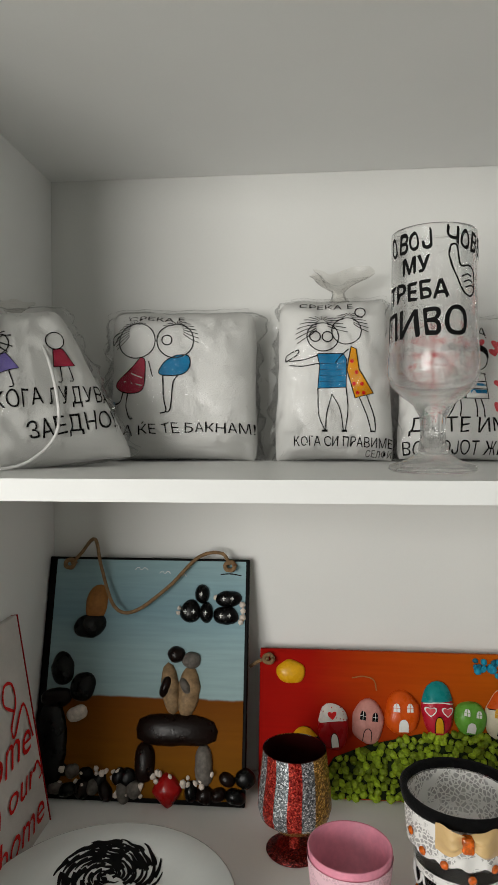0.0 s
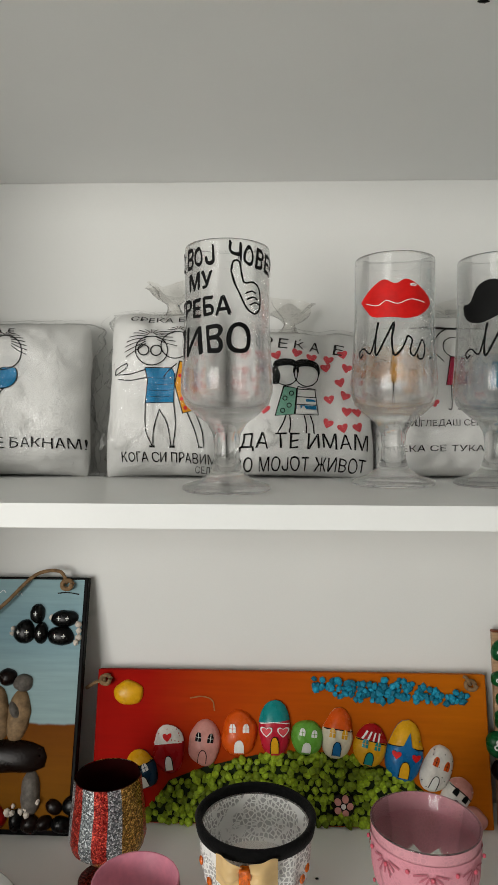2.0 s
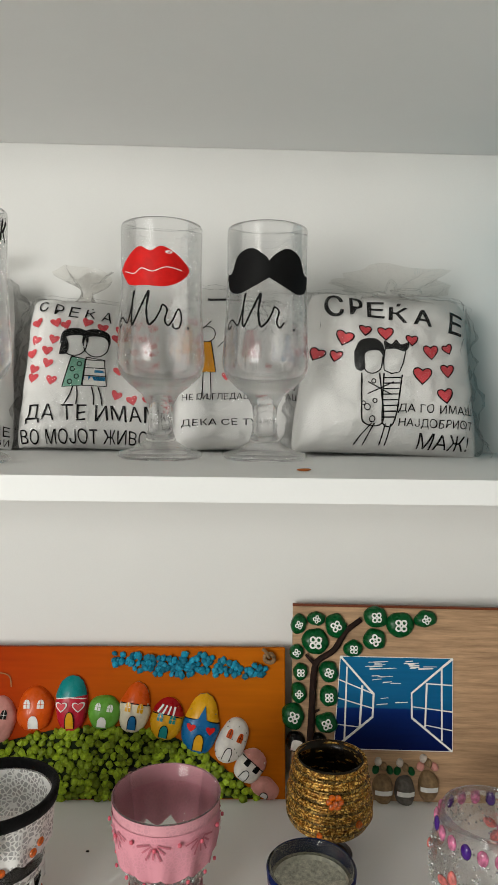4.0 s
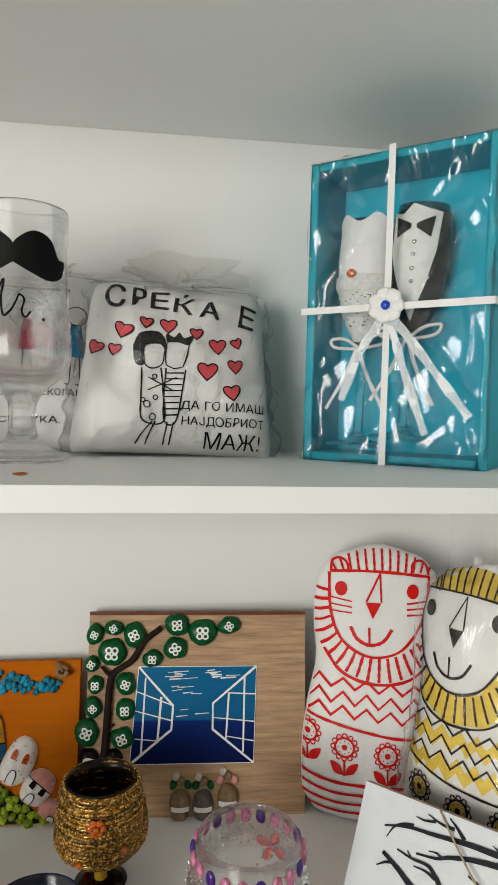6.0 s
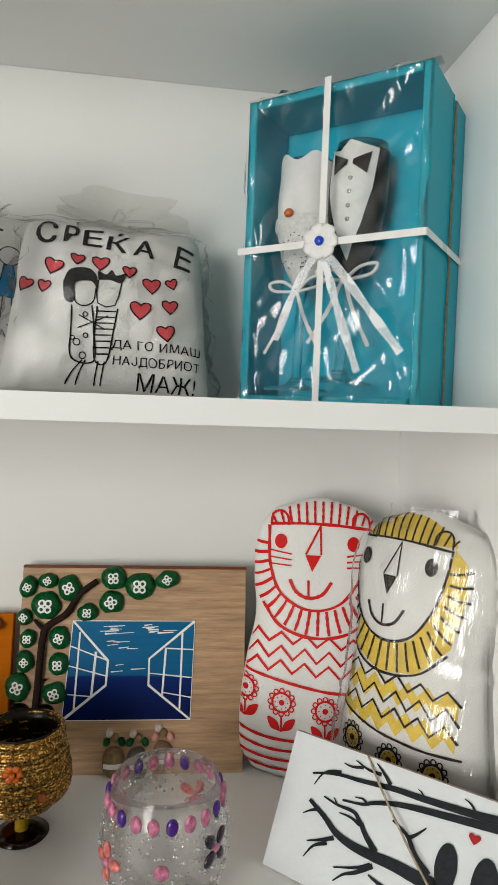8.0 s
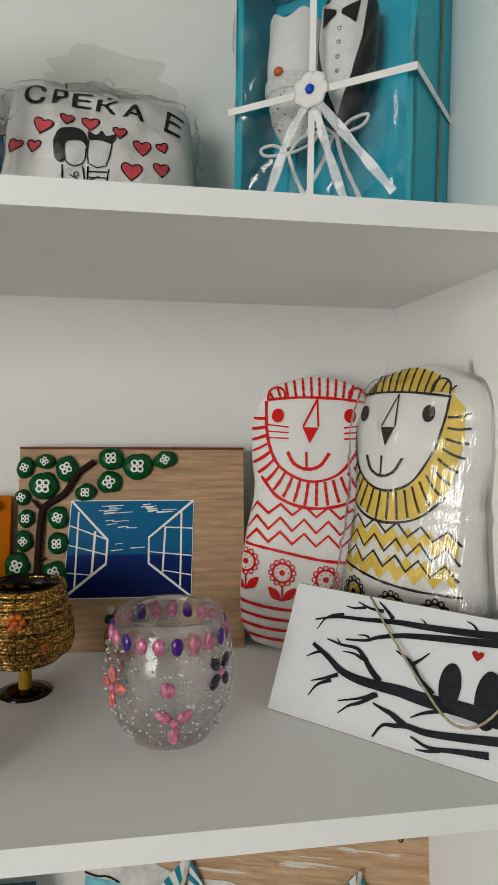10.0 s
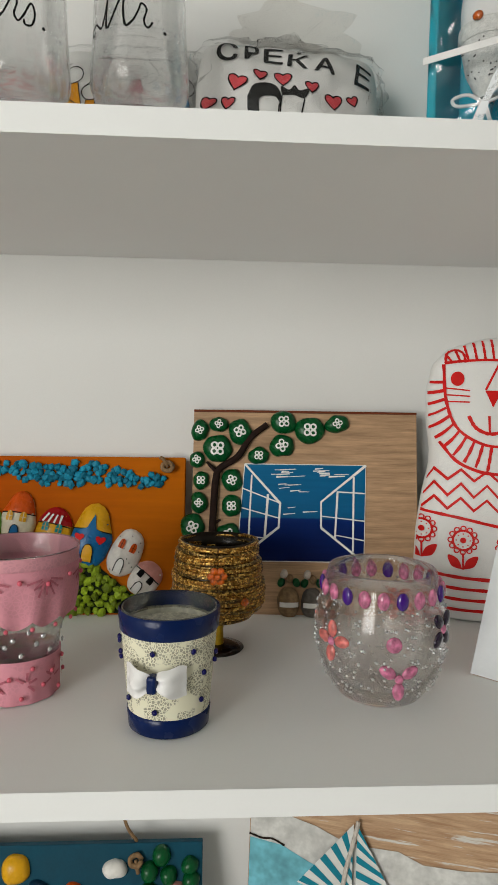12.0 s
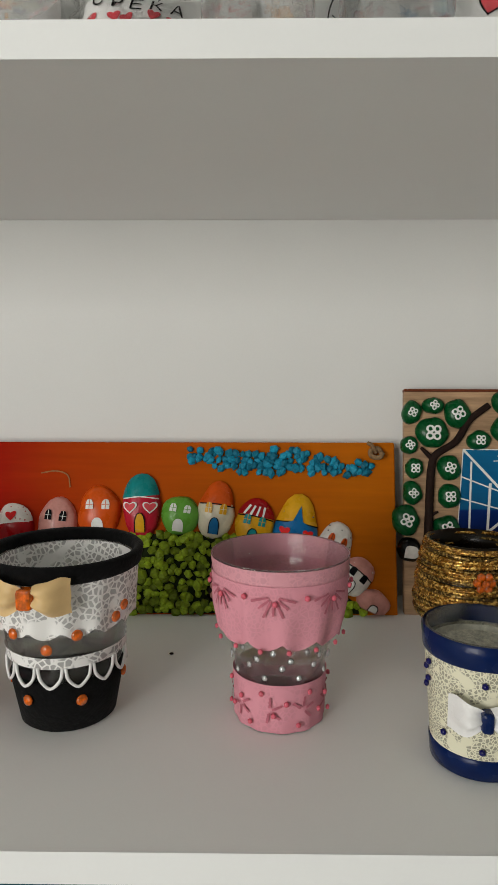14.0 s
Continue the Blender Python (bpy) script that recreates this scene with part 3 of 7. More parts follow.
def draw_hug(pr):
    ink = pr.on(M_INK)
    for ch, x, z, a in zip("СРЕЌА Е", (-0.068, -0.050, -0.033, -0.015, 0.003, 0, 0.030), (0.150, 0.147, 0.145, 0.144, 0.142, 0, 0.138), (0, -6, -8, -8, -10, 0, -10)):
        if ch != " ":
            text(ink, ch, x, z, 0.011, 0.013, a)
    text(ink, "ДА ТЕ ИМАМ", -0.073, 0.024, 0.146, 0.020, 1)
    text(ink, "ВО МОЈОТ ЖИВОТ", -0.078, 0.003, 0.150, 0.015, 1)
    random.seed(5)
    for i in range(48):
        x = -0.068 + 0.0185 * (i % 8) + random.uniform(-0.004, 0.004)
        z = 0.136 - 0.0160 * (i // 8) + random.uniform(-0.004, 0.003)
        if abs(x + 0.008) < 0.030 and z < 0.128 or x < -0.052 and z < 0.06:
            continue
        area(pr.on(M_PINKRED), heart_pts(x, z, 0.0098, random.uniform(-0.4, 0.4)))
    for x, s in ((-0.024, -1), (0.000, 1)):
        stroke(ink, ring_pts(x, 0.113, 0.014, 0.014, 12), 0.0012)
        area(ink, [(x - 0.016, 0.112), (x - 0.013, 0.127), (x, 0.131), (x + 0.013, 0.127), (x + 0.015, 0.114), (x + 0.008, 0.122), (x - 0.008, 0.121)])
    area(ink, [(-0.040, 0.100), (-0.036, 0.122), (-0.030, 0.112), (-0.032, 0.101)])
    left, right = [(-0.026, 0.098), (-0.011, 0.096), (-0.013, 0.066), (-0.034, 0.064)], [(-0.010, 0.098), (0.010, 0.096), (0.014, 0.066), (-0.012, 0.066)]
    area(pr.on(M_SEA), left, False)
    area(pr.on(M_WHITEP), right, False)
    for p in (left, right):
        stroke(ink, [*p, p[0]], 0.0013, 1)
    for i in range(3):
        area(pr.on(M_BLUE), [(-0.011, 0.072 + 0.009 * i), (0.012 - 0.001 * i, 0.072 + 0.009 * i), (0.012 - 0.001 * i, 0.0765 + 0.009 * i), (-0.011, 0.0765 + 0.009 * i)], False)
        stroke(ink, [(-0.011, 0.0772 + 0.009 * i), (0.012, 0.0772 + 0.009 * i)], 0.0010)
    for x, z in ((-0.026, 0.070), (-0.019, 0.076), (-0.024, 0.084), (-0.017, 0.090)):
        stroke(ink, ring_pts(x, z, 0.0024, n=8), 0.0010)
    for x0, x1 in ((-0.022, -0.031), (-0.018, -0.018), (-0.002, 0.001), (0.005, 0.010)):
        stroke(ink, [(x0, 0.065), ((x0 + x1) / 2 + 0.001, 0.055), (x1, 0.045)], 0.0014)


def draw_group(pr):
    ink = pr.on(M_INK)
    area(pr.on(M_GREYINK), [(-0.040, 0.170), (0.045, 0.166), (0.045, 0.169), (-0.040, 0.173)], False)
    text(ink, "НЕ ГИ ГЛЕДАШ СЕКОГАШ,", -0.067, 0.052, 0.134, 0.0085, 0.5)
    text(ink, "ДЕКА СЕ ТУКА.", -0.067, 0.024, 0.108, 0.0085, 0.5)
    for x, z, r, c in ((-0.058, 0.150, 0.010, M_YEL), (0.006, 0.146, 0.012, M_ROSE), (0.054, 0.140, 0.010, M_BLUE), (-0.040, 0.128, 0.009, M_YEL)):
        plain_figure(pr, x, z, r, z - 0.072, c, wide=0.010)
        stroke(ink, [(x - 0.012, z - r - 0.006), (x - 0.022, z - r + 0.004)], 0.0010)
        stroke(ink, [(x + 0.012, z - r - 0.006), (x + 0.022, z - r + 0.004)], 0.0010)
    stroke(ink, ring_pts(0.006, 0.128, 0.026, 0.042, 14, 20, 200), 0.0013)
    for x, z in ((-0.018, 0.080), (0.030, 0.084), (0.066, 0.110)):
        area(pr.on(M_PINKRED), heart_pts(x, z, 0.0085))


def draw_best(pr):
    ink, grey = pr.on(M_INK), pr.on(M_GREYINK)
    for ch, x, z, w, h, a in (("С", -0.074, 0.142, 0.018, 0.027, 0), ("Р", -0.049, 0.146, 0.014, 0.020, -3), ("Е", -0.030, 0.144, 0.017, 0.019, -4), ("Ќ", -0.008, 0.141, 0.020, 0.022, -5), ("А", 0.018, 0.138, 0.020, 0.018, -6), ("Е", 0.060, 0.131, 0.016, 0.024, -6)):
        text(grey, ch, x, z, w, h, a)
        text(grey, ch, x + 0.0012, z + 0.0004, w, h, a)
    for x, z, s, t in ((-0.083, 0.103, 0.017, -0.5), (-0.064, 0.100, 0.014, -0.2), (-0.056, 0.119, 0.019, -0.3), (-0.034, 0.128, 0.014, -0.1), (-0.012, 0.126, 0.018, 0), (0.016, 0.120, 0.014, 0), (0.038, 0.109, 0.019, 0.1), (0.058, 0.114, 0.013, 0.4), (0.058, 0.090, 0.017, 0.1), (0.029, 0.083, 0.022, 0), (0.055, 0.063, 0.019, 0.2)):
        p = heart_pts(x, z, 0.76 * s, t)
        area(pr.on(M_PINKRED), p)
        stroke(ink, [*p, p[0]], 0.0013, 2)
    area(grey, [(-0.046, 0.104), (-0.040, 0.116), (-0.024, 0.119), (-0.015, 0.112), (-0.014, 0.100), (-0.020, 0.106), (-0.034, 0.103), (-0.034, 0.088), (-0.038, 0.084), (-0.044, 0.088)])
    area(grey, [(-0.013, 0.108), (-0.014, 0.117), (-0.006, 0.114), (-0.001, 0.119), (0.004, 0.114), (0.013, 0.117), (0.009, 0.107), (-0.002, 0.109)])
    stroke(ink, [(-0.036, 0.100), (-0.034, 0.086), (-0.026, 0.082), (-0.017, 0.087), (-0.015, 0.100)], 0.0012)
    stroke(ink, [(-0.013, 0.108), (-0.013, 0.086), (0.004, 0.085), (0.009, 0.107)], 0.0012, 2)
    stroke(ink, [(-0.037, 0.082), (-0.036, 0.055), (-0.034, 0.031), (-0.013, 0.030), (-0.015, 0.060), (-0.018, 0.083)], 0.0015)
    stroke(ink, [(-0.013, 0.083), (-0.014, 0.050), (-0.012, 0.030), (-0.001, 0.030), (0.004, 0.060), (0.007, 0.082)], 0.0015)
    for i in range(8):
        stroke(ink, [(-0.014, 0.036 + 0.006 * i), (0.000 + 0.0008 * i, 0.037 + 0.006 * i)], 0.0014)
    for x, z, r in ((-0.024, 0.074, 0.0022), (-0.030, 0.046, 0.0032), (-0.022, 0.053, 0.0022), (-0.034, 0.050, 0.0020), (-0.024, 0.034, 0.0030)):
        stroke(ink, ring_pts(x, z, r, n=8), 0.0010)
    stroke(ink, [(-0.030, 0.073), (-0.012, 0.064), (-0.004, 0.060)], 0.0012)
    stroke(ink, [(-0.030, 0.060), (-0.016, 0.067), (-0.002, 0.074)], 0.0012)
    for x0, x1 in ((-0.024, -0.040), (-0.021, -0.030), (-0.009, -0.012), (-0.003, -0.006)):
        stroke(ink, [(x0, 0.030), (x0 * 0.4 + x1 * 0.6, 0.018), (x1, 0.008)], 0.0014)
    text(ink, "ДА ГО ИМАШ", 0.003, 0.041, 0.088, 0.0105, 1)
    text(ink, "НАЈДОБРИОТ", 0.005, 0.026, 0.086, 0.0105, 1)
    text(ink, "МАЖ!", 0.030, 0.006, 0.058, 0.016, 1)


play = cushion("white cushion with lilac and pink drawing, in a tied bag", frontal(-0.2990, -0.200, SHELF_Z, 16, 33, -7), 0.158, 0.165, 0.064, draw_play, 0.40, 1, ((-0.010, 0.013, 0.020),))
part("ribbon_tie", tube([(-0.02, -0.002, 0.158), (-0.004, -0.020, 0.14), (0.004, -0.037, 0.09), (0.000, -0.036, 0.03), (-0.030, -0.030, 0.004), (-0.065, -0.020, 0.002)], 0.0016), M_SATIN, play, "white cord round the bag")
cushion("white cushion with a kiss drawing and black lettering", frontal(-0.2005, -0.062, SHELF_Z, 8, 4), 0.178, 0.180, 0.062, draw_kiss, 0.98, 2)
cushion("white cushion with a blue and yellow selfie drawing", frontal(-0.0255, -0.066, SHELF_Z, 6, 0), 0.138, 0.188, 0.062, draw_selfie, 0.92, 3, ((0.006, 0.026, 0.044),))
cushion("white cushion with red hearts and a hugging couple drawing", frontal(0.1270, -0.060, SHELF_Z, 10, 4, 2), 0.168, 0.170, 0.056, draw_hug, 0.92, 4, ((-0.018, 0.024, 0.046),))
cushion("white cushion with small figures and two lines of lettering", frontal(0.2900, -0.052, SHELF_Z, 9, 0), 0.160, 0.190, 0.058, draw_group, 0.95, 5, ((0.02, 0.022, 0.026),))
best = cushion("white cushion with large grey lettering and red hearts", frontal(0.4430, -0.088, SHELF_Z, 8, 4, 2), 0.210, 0.176, 0.070, draw_best, 0.84, 6, ((0.0, 0.055, 0.030),))
part("bag_tie", tube([(-0.004, -0.004, 0.178), (0.002, -0.006, 0.192), (0.009, -0.006, 0.186), (0.003, -0.006, 0.180), (0.020, -0.004, 0.184), (0.036, -0.004, 0.184), (0.034, -0.003, 0.178), (0.012, -0.002, 0.178)], 0.0012), M_FILM, best, "clear plastic tie")


# ---- upper shelf: three footed beer glasses ----
OUTER = [(0.0, 0.0), (0.036, 0.0), (0.0395, 0.0022), (0.0390, 0.0055), (0.024, 0.0105), (0.0150, 0.0165), (0.0118, 0.026), (0.0110, 0.038), (0.0122, 0.050), (0.0175, 0.060), (0.0280, 0.068), (0.0370, 0.077), (0.0405, 0.087), (0.0408, 0.096), (0.0396, 0.112), (0.0384, 0.132), (0.0374, 0.160), (0.0374, 0.2115), (0.0369, 0.2135)]
INNER = [(0.0359, 0.2130), (0.0354, 0.2110), (0.0353, 0.160), (0.0362, 0.132), (0.0376, 0.112), (0.0388, 0.096), (0.0384, 0.088), (0.0348, 0.079), (0.0255, 0.0725), (0.013, 0.0695), (0.0, 0.069)]


def beer_glass(x, y, label, size=0.97):
    ob = thing("beer_glass", pose(x, y, SHELF_Z) @ Matrix.Scale(size, 4), label, "glass", "footed beer glasses")
    bowl = lathe(OUTER + INNER, 64)
    part("glass_body", bowl, M_GLASS, ob)
    return ob


GIRTH = round_at(radius_of(OUTER[9:]))


def painted(ob, pr, names):
    pr.put(GIRTH, ob, names, 0.003, 0.0005)


g = beer_glass(0.0545, -0.2330, "clear footed beer glass with black lettering and a thumb")
pr = Print()
ink = pr.on(M_INK)
for body, x, z, w, h, a in (("О", -0.050, 0.1885, 0.0085, 0.018, 3), ("В", -0.038, 0.1900, 0.0090, 0.018, 3), ("О", -0.0275, 0.1915, 0.0085, 0.016, 3), ("Ј", -0.0165, 0.1915, 0.0075, 0.0175, 3), ("Ч", 0.0035, 0.1930, 0.0090, 0.018, -4), ("О", 0.0150, 0.1915, 0.0090, 0.018, -6), ("В", 0.0265, 0.1900, 0.0085, 0.018, -8), ("Е", 0.0375, 0.1885, 0.0080, 0.017, -8), ("К", 0.0475, 0.1865, 0.0090, 0.018, -8)):
    text(ink, body, x, z, w, h, a)
    text(ink, body, x + 0.0008, z - 0.0005, w, h * 0.94, a)
    text(ink, body, x + 0.0002, z + 0.0007, w, h * 0.94, a)
for body, x, z, w, h, a in (("МУ", -0.0345, 0.1715, 0.0245, 0.0140, 3), ("ТРЕБА", -0.0545, 0.1480, 0.0595, 0.0150, 2), ("ПИВО", -0.0580, 0.1150, 0.0800, 0.0245, 3)):
    text(ink, body, x, z, w, h, a)
    text(ink, body, x + 0.0011, z + 0.0006, w, h, a)
    text(ink, body, x + 0.0004, z - 0.0007, w, h, a)
thumb = [(0.0055, 0.186), (0.0075, 0.194), (0.0125, 0.1935), (0.0145, 0.183), (0.0170, 0.177), (0.0260, 0.178), (0.0320, 0.172), (0.0325, 0.158), (0.0270, 0.152), (0.0190, 0.156), (0.0125, 0.168), (0.0085, 0.176)]
stroke(ink, [*thumb, thumb[0]], 0.0017, 4)
for x, z in ((0.0175, 0.1680), (0.0190, 0.1632), (0.0215, 0.1588)):
    stroke(ink, [(x, z), (x + 0.006, z + 0.0025), (x + 0.011, z + 0.001)], 0.0014)
painted(g, pr, {M_INK: "painted_lettering"})

g = beer_glass(0.2110, -0.1580, "clear footed glass with painted red lips and lettering", 1.015)
pr = Print()
lips = [(-0.041, 0.170), (-0.030, 0.180), (-0.017, 0.188), (-0.006, 0.184), (0.004, 0.188), (0.018, 0.181), (0.030, 0.169), (0.020, 0.158), (0.006, 0.153), (-0.010, 0.154), (-0.026, 0.155), (-0.034, 0.162)]
area(pr.on(M_RED), lips)
stroke(pr.on(M_WHITEP), [(-0.034, 0.168), (-0.022, 0.165), (-0.014, 0.169), (-0.004, 0.166), (0.008, 0.170), (0.022, 0.168)], 0.0007)
area(pr.on(M_WHITEP), ring_pts(0.010, 0.183, 0.0032, 0.0014)[:-1])


def script(pr, ending):
    ink = pr.on(M_INK)
    stroke(ink, [(-0.037, 0.122), (-0.041, 0.119), (-0.042, 0.124), (-0.036, 0.127), (-0.029, 0.122), (-0.024, 0.136), (-0.021, 0.150)], 0.0016)
    stroke(ink, [(-0.021, 0.150), (-0.0235, 0.136), (-0.023, 0.120), (-0.014, 0.136), (-0.007, 0.149), (-0.009, 0.134), (-0.007, 0.120), (-0.001, 0.124)], 0.0019)
    stroke(ink, [(-0.001, 0.124), (0.003, 0.132), (0.005, 0.137), (0.009, 0.133), (0.007, 0.124), (0.010, 0.119), (0.014, 0.124)], 0.0016)
    if ending:
        stroke(ink, [(0.014, 0.124), (0.019, 0.134), (0.022, 0.127), (0.020, 0.118), (0.015, 0.117), (0.014, 0.121)], 0.0016)
    area(ink, ring_pts(0.029 if ending else 0.024, 0.118, 0.0014)[:-1])


script(pr, True)
painted(g, pr, {M_INK: "painted_lettering", M_RED: "painted_mouth", M_WHITEP: "painted_highlight"})

g = beer_glass(0.3105, -0.1560, "clear footed glass with a painted black moustache", 1.015)
pr = Print()
for s in (-1, 1):
    tache = [(-0.0006 * s, 0.163), (-0.0006 * s, 0.176), (0.006 * s, 0.184), (0.017 * s, 0.189), (0.030 * s, 0.184), (0.038 * s, 0.170), (0.046 * s, 0.168), (0.042 * s, 0.155), (0.028 * s, 0.150), (0.012 * s, 0.156)]
    area(pr.on(M_INK), tache)
script(pr, False)
painted(g, pr, {M_INK: "painted_moustache_and_lettering"})

# ---- upper shelf: gift box with two decorated flutes ----
M_VEIL = lace_mat("sheer white ribbon", (0.80, 0.82, 0.84), 0.28, 900, 60)
M_TEAL = mat("turquoise gift paper", (0.022, 0.47, 0.57), 0.45, var=0.06, scale=10, fine=500, bump=0.08)
M_TEALIN = mat("turquoise card lining", (0.016, 0.52, 0.66), 0.6, var=0.08, scale=14, fine=400)
M_LACEW = mat("white lace on glass", (0.78, 0.77, 0.74), 0.85, var=0.12, scale=260, fine=1100, bump=0.9)
M_AMBER = mat("amber gem", (0.72, 0.20, 0.012), 0.10, var=0.45, scale=320, coat=1.0, bump=0.4)
M_BLUEGEM = mat("blue bead", (0.02, 0.12, 0.62), 0.2, var=0.1, coat=0.6)
M_GEM = mat("clear rhinestone", (0.75, 0.76, 0.78), 0.12, metal=0.7, var=0.3, scale=900, bump=0.6)
M_BLACKP = mat("black glossy paint", (0.012, 0.012, 0.014), 0.35, var=0.2)

gift = thing("gift_box", frontal(0.5734, -0.1045, SHELF_Z, 0.5, -39.0), "turquoise gift box wrapped in cellophane with white ribbons", "gift box")
BW, BH, BD, BT = 0.180, 0.2935, 0.072, 0.009
part("back", box(0.0, BW, BD - 0.004, BD, 0.0, BH, 0.001), M_TEALIN, gift)
part("side_wall", box(0.0, BT, 0.0, BD - 0.0045, 0.0, BH, 0.002), M_TEAL, gift)
part("side_wall", box(BW - BT, BW, 0.0, BD - 0.0045, 0.0, BH, 0.002), M_TEAL, gift)
part("bottom_wall", box(BT + 0.0003, BW - BT - 0.0003, 0.0, BD - 0.0045, 0.0, BT, 0.002), M_TEAL, gift)
part("top_wall", box(BT + 0.0003, BW - BT - 0.0003, 0.0, BD - 0.0045, BH - BT, BH, 0.002), M_TEAL, gift)
DEEP = 0.110                                      # with the lid pushed on behind
lid = part("lid_sleeve", box(0.0002, BW + 0.0018, BD + 0.0012, DEEP, 0.0, BH - 0.003, 0.003), M_TEAL, gift, "turquoise lid pushed on from behind")
part("seam_cord", tube([(BW + 0.0016, BD - 0.0012 + 0.0012 * math.sin(k * 2.1), 0.004 + k * (BH - 0.012) / 9) for k in range(10)], 0.0011, 6), M_TWINE, lid)


def flute(name_label, x, z, lean, groom):
    ob = thing("champagne_flute", gift.matrix_world @ pose(x, 0.038, z, 0, lean, 0) @ Matrix.Diagonal((1.20, 1.05, 1.06, 1)), name_label, "champagne flute", "pair of decorated flutes in the gift box")
    prof = [(0.0, 0.0), (0.027, 0.0), (0.028, 0.002), (0.010, 0.006), (0.0042, 0.014), (0.0036, 0.085), (0.0065, 0.098), (0.0165, 0.122), (0.0215, 0.150), (0.0225, 0.175), (0.0205, 0.212)]
    part("glass_body", lathe(prof + [(0.0193, 0.212), (0.0210, 0.175), (0.0200, 0.150), (0.0140, 0.122), (0.004, 0.102), (0.0, 0.101)], 36), M_GLASS, ob)
    shell = [(0.0075, 0.099), (0.0180, 0.122), (0.0230, 0.150), (0.0240, 0.175), (0.0222, 0.205)]
    if groom:
        part("coat", lathe(shell, 40), M_BLACKP, ob, "black painted suit coat")
        surf = round_at(radius_of(shell))
        sh = bmesh.new()
        area(sh, [(-0.020, 0.204), (-0.010, 0.201), (-0.002, 0.210), (0.010, 0.205), (0.021, 0.203), (0.019, 0.170), (0.012, 0.140), (0.001, 0.108), (-0.010, 0.138), (-0.018, 0.165)], False)
        part("shirt_front", lay(sh, surf, 0.004, 0.0012), M_WHITEP, ob, "white painted shirt front")
        for s in (-1, 1):
            tie = bmesh.new()
            area(tie, [(0.002 * s, 0.192), (0.015 * s, 0.199), (0.013 * s, 0.180), (0.002 * s, 0.188)], False)
            part("bow_tie", lay(tie, surf, 0.004, 0.0022), M_BLACKP, ob)
        for z2 in (0.176, 0.165, 0.153, 0.142):
            part("button", blob(0.0022, 0.0014, 0.0022, 1, 0.05, 1, at=(0.0015, -float(np.interp(z2, [0.122, 0.15, 0.175], [0.0180, 0.0230, 0.0240])) - 0.0014, z2)), M_GEM, ob)
    else:
        part("lace_sleeve", lathe([(0.0080, 0.099), (0.0185, 0.122), (0.0235, 0.146), (0.0242, 0.152)], 40), M_LACEW, ob, "white dotted lace skirt")
        top = lathe([(0.0236, 0.153), (0.0246, 0.175), (0.0232, 0.200), (0.0236, 0.212)], 40)
        for v in top.verts:
            if v.co.z > 0.205:
                v.co.z += 0.004 * math.sin(5 * math.atan2(v.co.y, v.co.x))
        part("satin_wrap", top, M_SATIN, ob)
        part("lace_band", lathe([(0.0245, 0.146), (0.0258, 0.150), (0.0256, 0.158), (0.0245, 0.160)], 40), M_LACEW, ob)
        part("amber_gem", blob(0.0042, 0.0026, 0.0042, 2, 0.05, 2, at=(-0.004, -0.0270, 0.160)), M_AMBER, ob)
        random.seed(3)
        dots = bmesh.new()
        for k in range(42):
            a, z2 = random.uniform(-1.2, 1.2), random.uniform(0.112, 0.143)
            r = float(np.interp(z2, [0.099, 0.122, 0.146], [0.008, 0.0185, 0.0235])) + 0.0003
            blob(0.0007, 0.0007, 0.0007, k, 0, 1, dots, (r * math.sin(a), -r * math.cos(a), z2))
        tagged(part("silver_dots", dots, M_GREYINK, ob), kind="stuff")
    knot = part("ribbon_bow", tube([(0.0, -0.008, 0.093), (-0.012, -0.012, 0.101), (-0.024, -0.012, 0.100), (-0.020, -0.012, 0.093), (0.0, -0.009, 0.092)], 0.0016, 6), M_SATIN, ob)
    part("bow_loop", tube([(0.0, -0.008, 0.093), (0.012, -0.012, 0.103), (0.026, -0.012, 0.106), (0.022, -0.012, 0.097), (0.0, -0.009, 0.092)], 0.0016, 6), M_SATIN, knot)
    for s in (-1, 1):
        strip = bmesh.new()
        stroke(strip, [(0.001 * s, 0.092), (0.010 * s, 0.066), (0.026 * s, 0.034)], 0.0032)
        part("ribbon_tail", lay(strip, flat_at(-0.012), 0), M_SATIN, knot)
    return ob


flute("champagne flute dressed in white lace with an amber gem", 0.043, BT + 0.006, 1.5, False)
flute("champagne flute painted as a black suit with bow tie", 0.089, BT + 0.014, 4.0, True)

def crease(x, z, turn, across, along, seed):
    """Sharp folds that run along one direction, 0 to 1."""
    c, q = math.cos(turn), math.sin(turn)
    v = noise.noise(Vector(((c * x + q * z) * across, (c * z - q * x) * along, seed)))
    return max(0.0, 1 - 3.2 * abs(v)) ** 1.6


wrap = bmesh.new()
nx, nz = 90, 150
grid = []
for j in range(nz + 1):
    row = []
    for i in range(nx + 1):
        x, z = BW * i / nx, BH * j / nz
        rim = min(x, BW - x, z, BH - z)
        near = math.exp(-rim / 0.022)
        y = 0.0010 * noise.noise(Vector((x * 22, z * 16, 4.0))) + 0.0046 * crease(x, z, 0.5, 17, 3.5, 1.0) * (0.40 + near) + 0.0040 * crease(x, z, -0.8, 22, 4, 5.0) * (0.30 + near + 0.9 * max(0.0, 0.5 - z / BH)) + 0.0060 * near * crease(x, z, 0.1, 42, 14, 9.0)
        row.append(wrap.verts.new((x, -0.0014 - max(0.0, y) * min(1.0, rim / 0.004), z)))
    grid.append(row)
for j in range(nz):
    for i in range(nx):
        wrap.faces.new((grid[j][i], grid[j][i + 1], grid[j + 1][i + 1], grid[j + 1][i]))
part("cellophane", smooth(wrap), M_CELLO, gift, "clear crinkled cellophane")
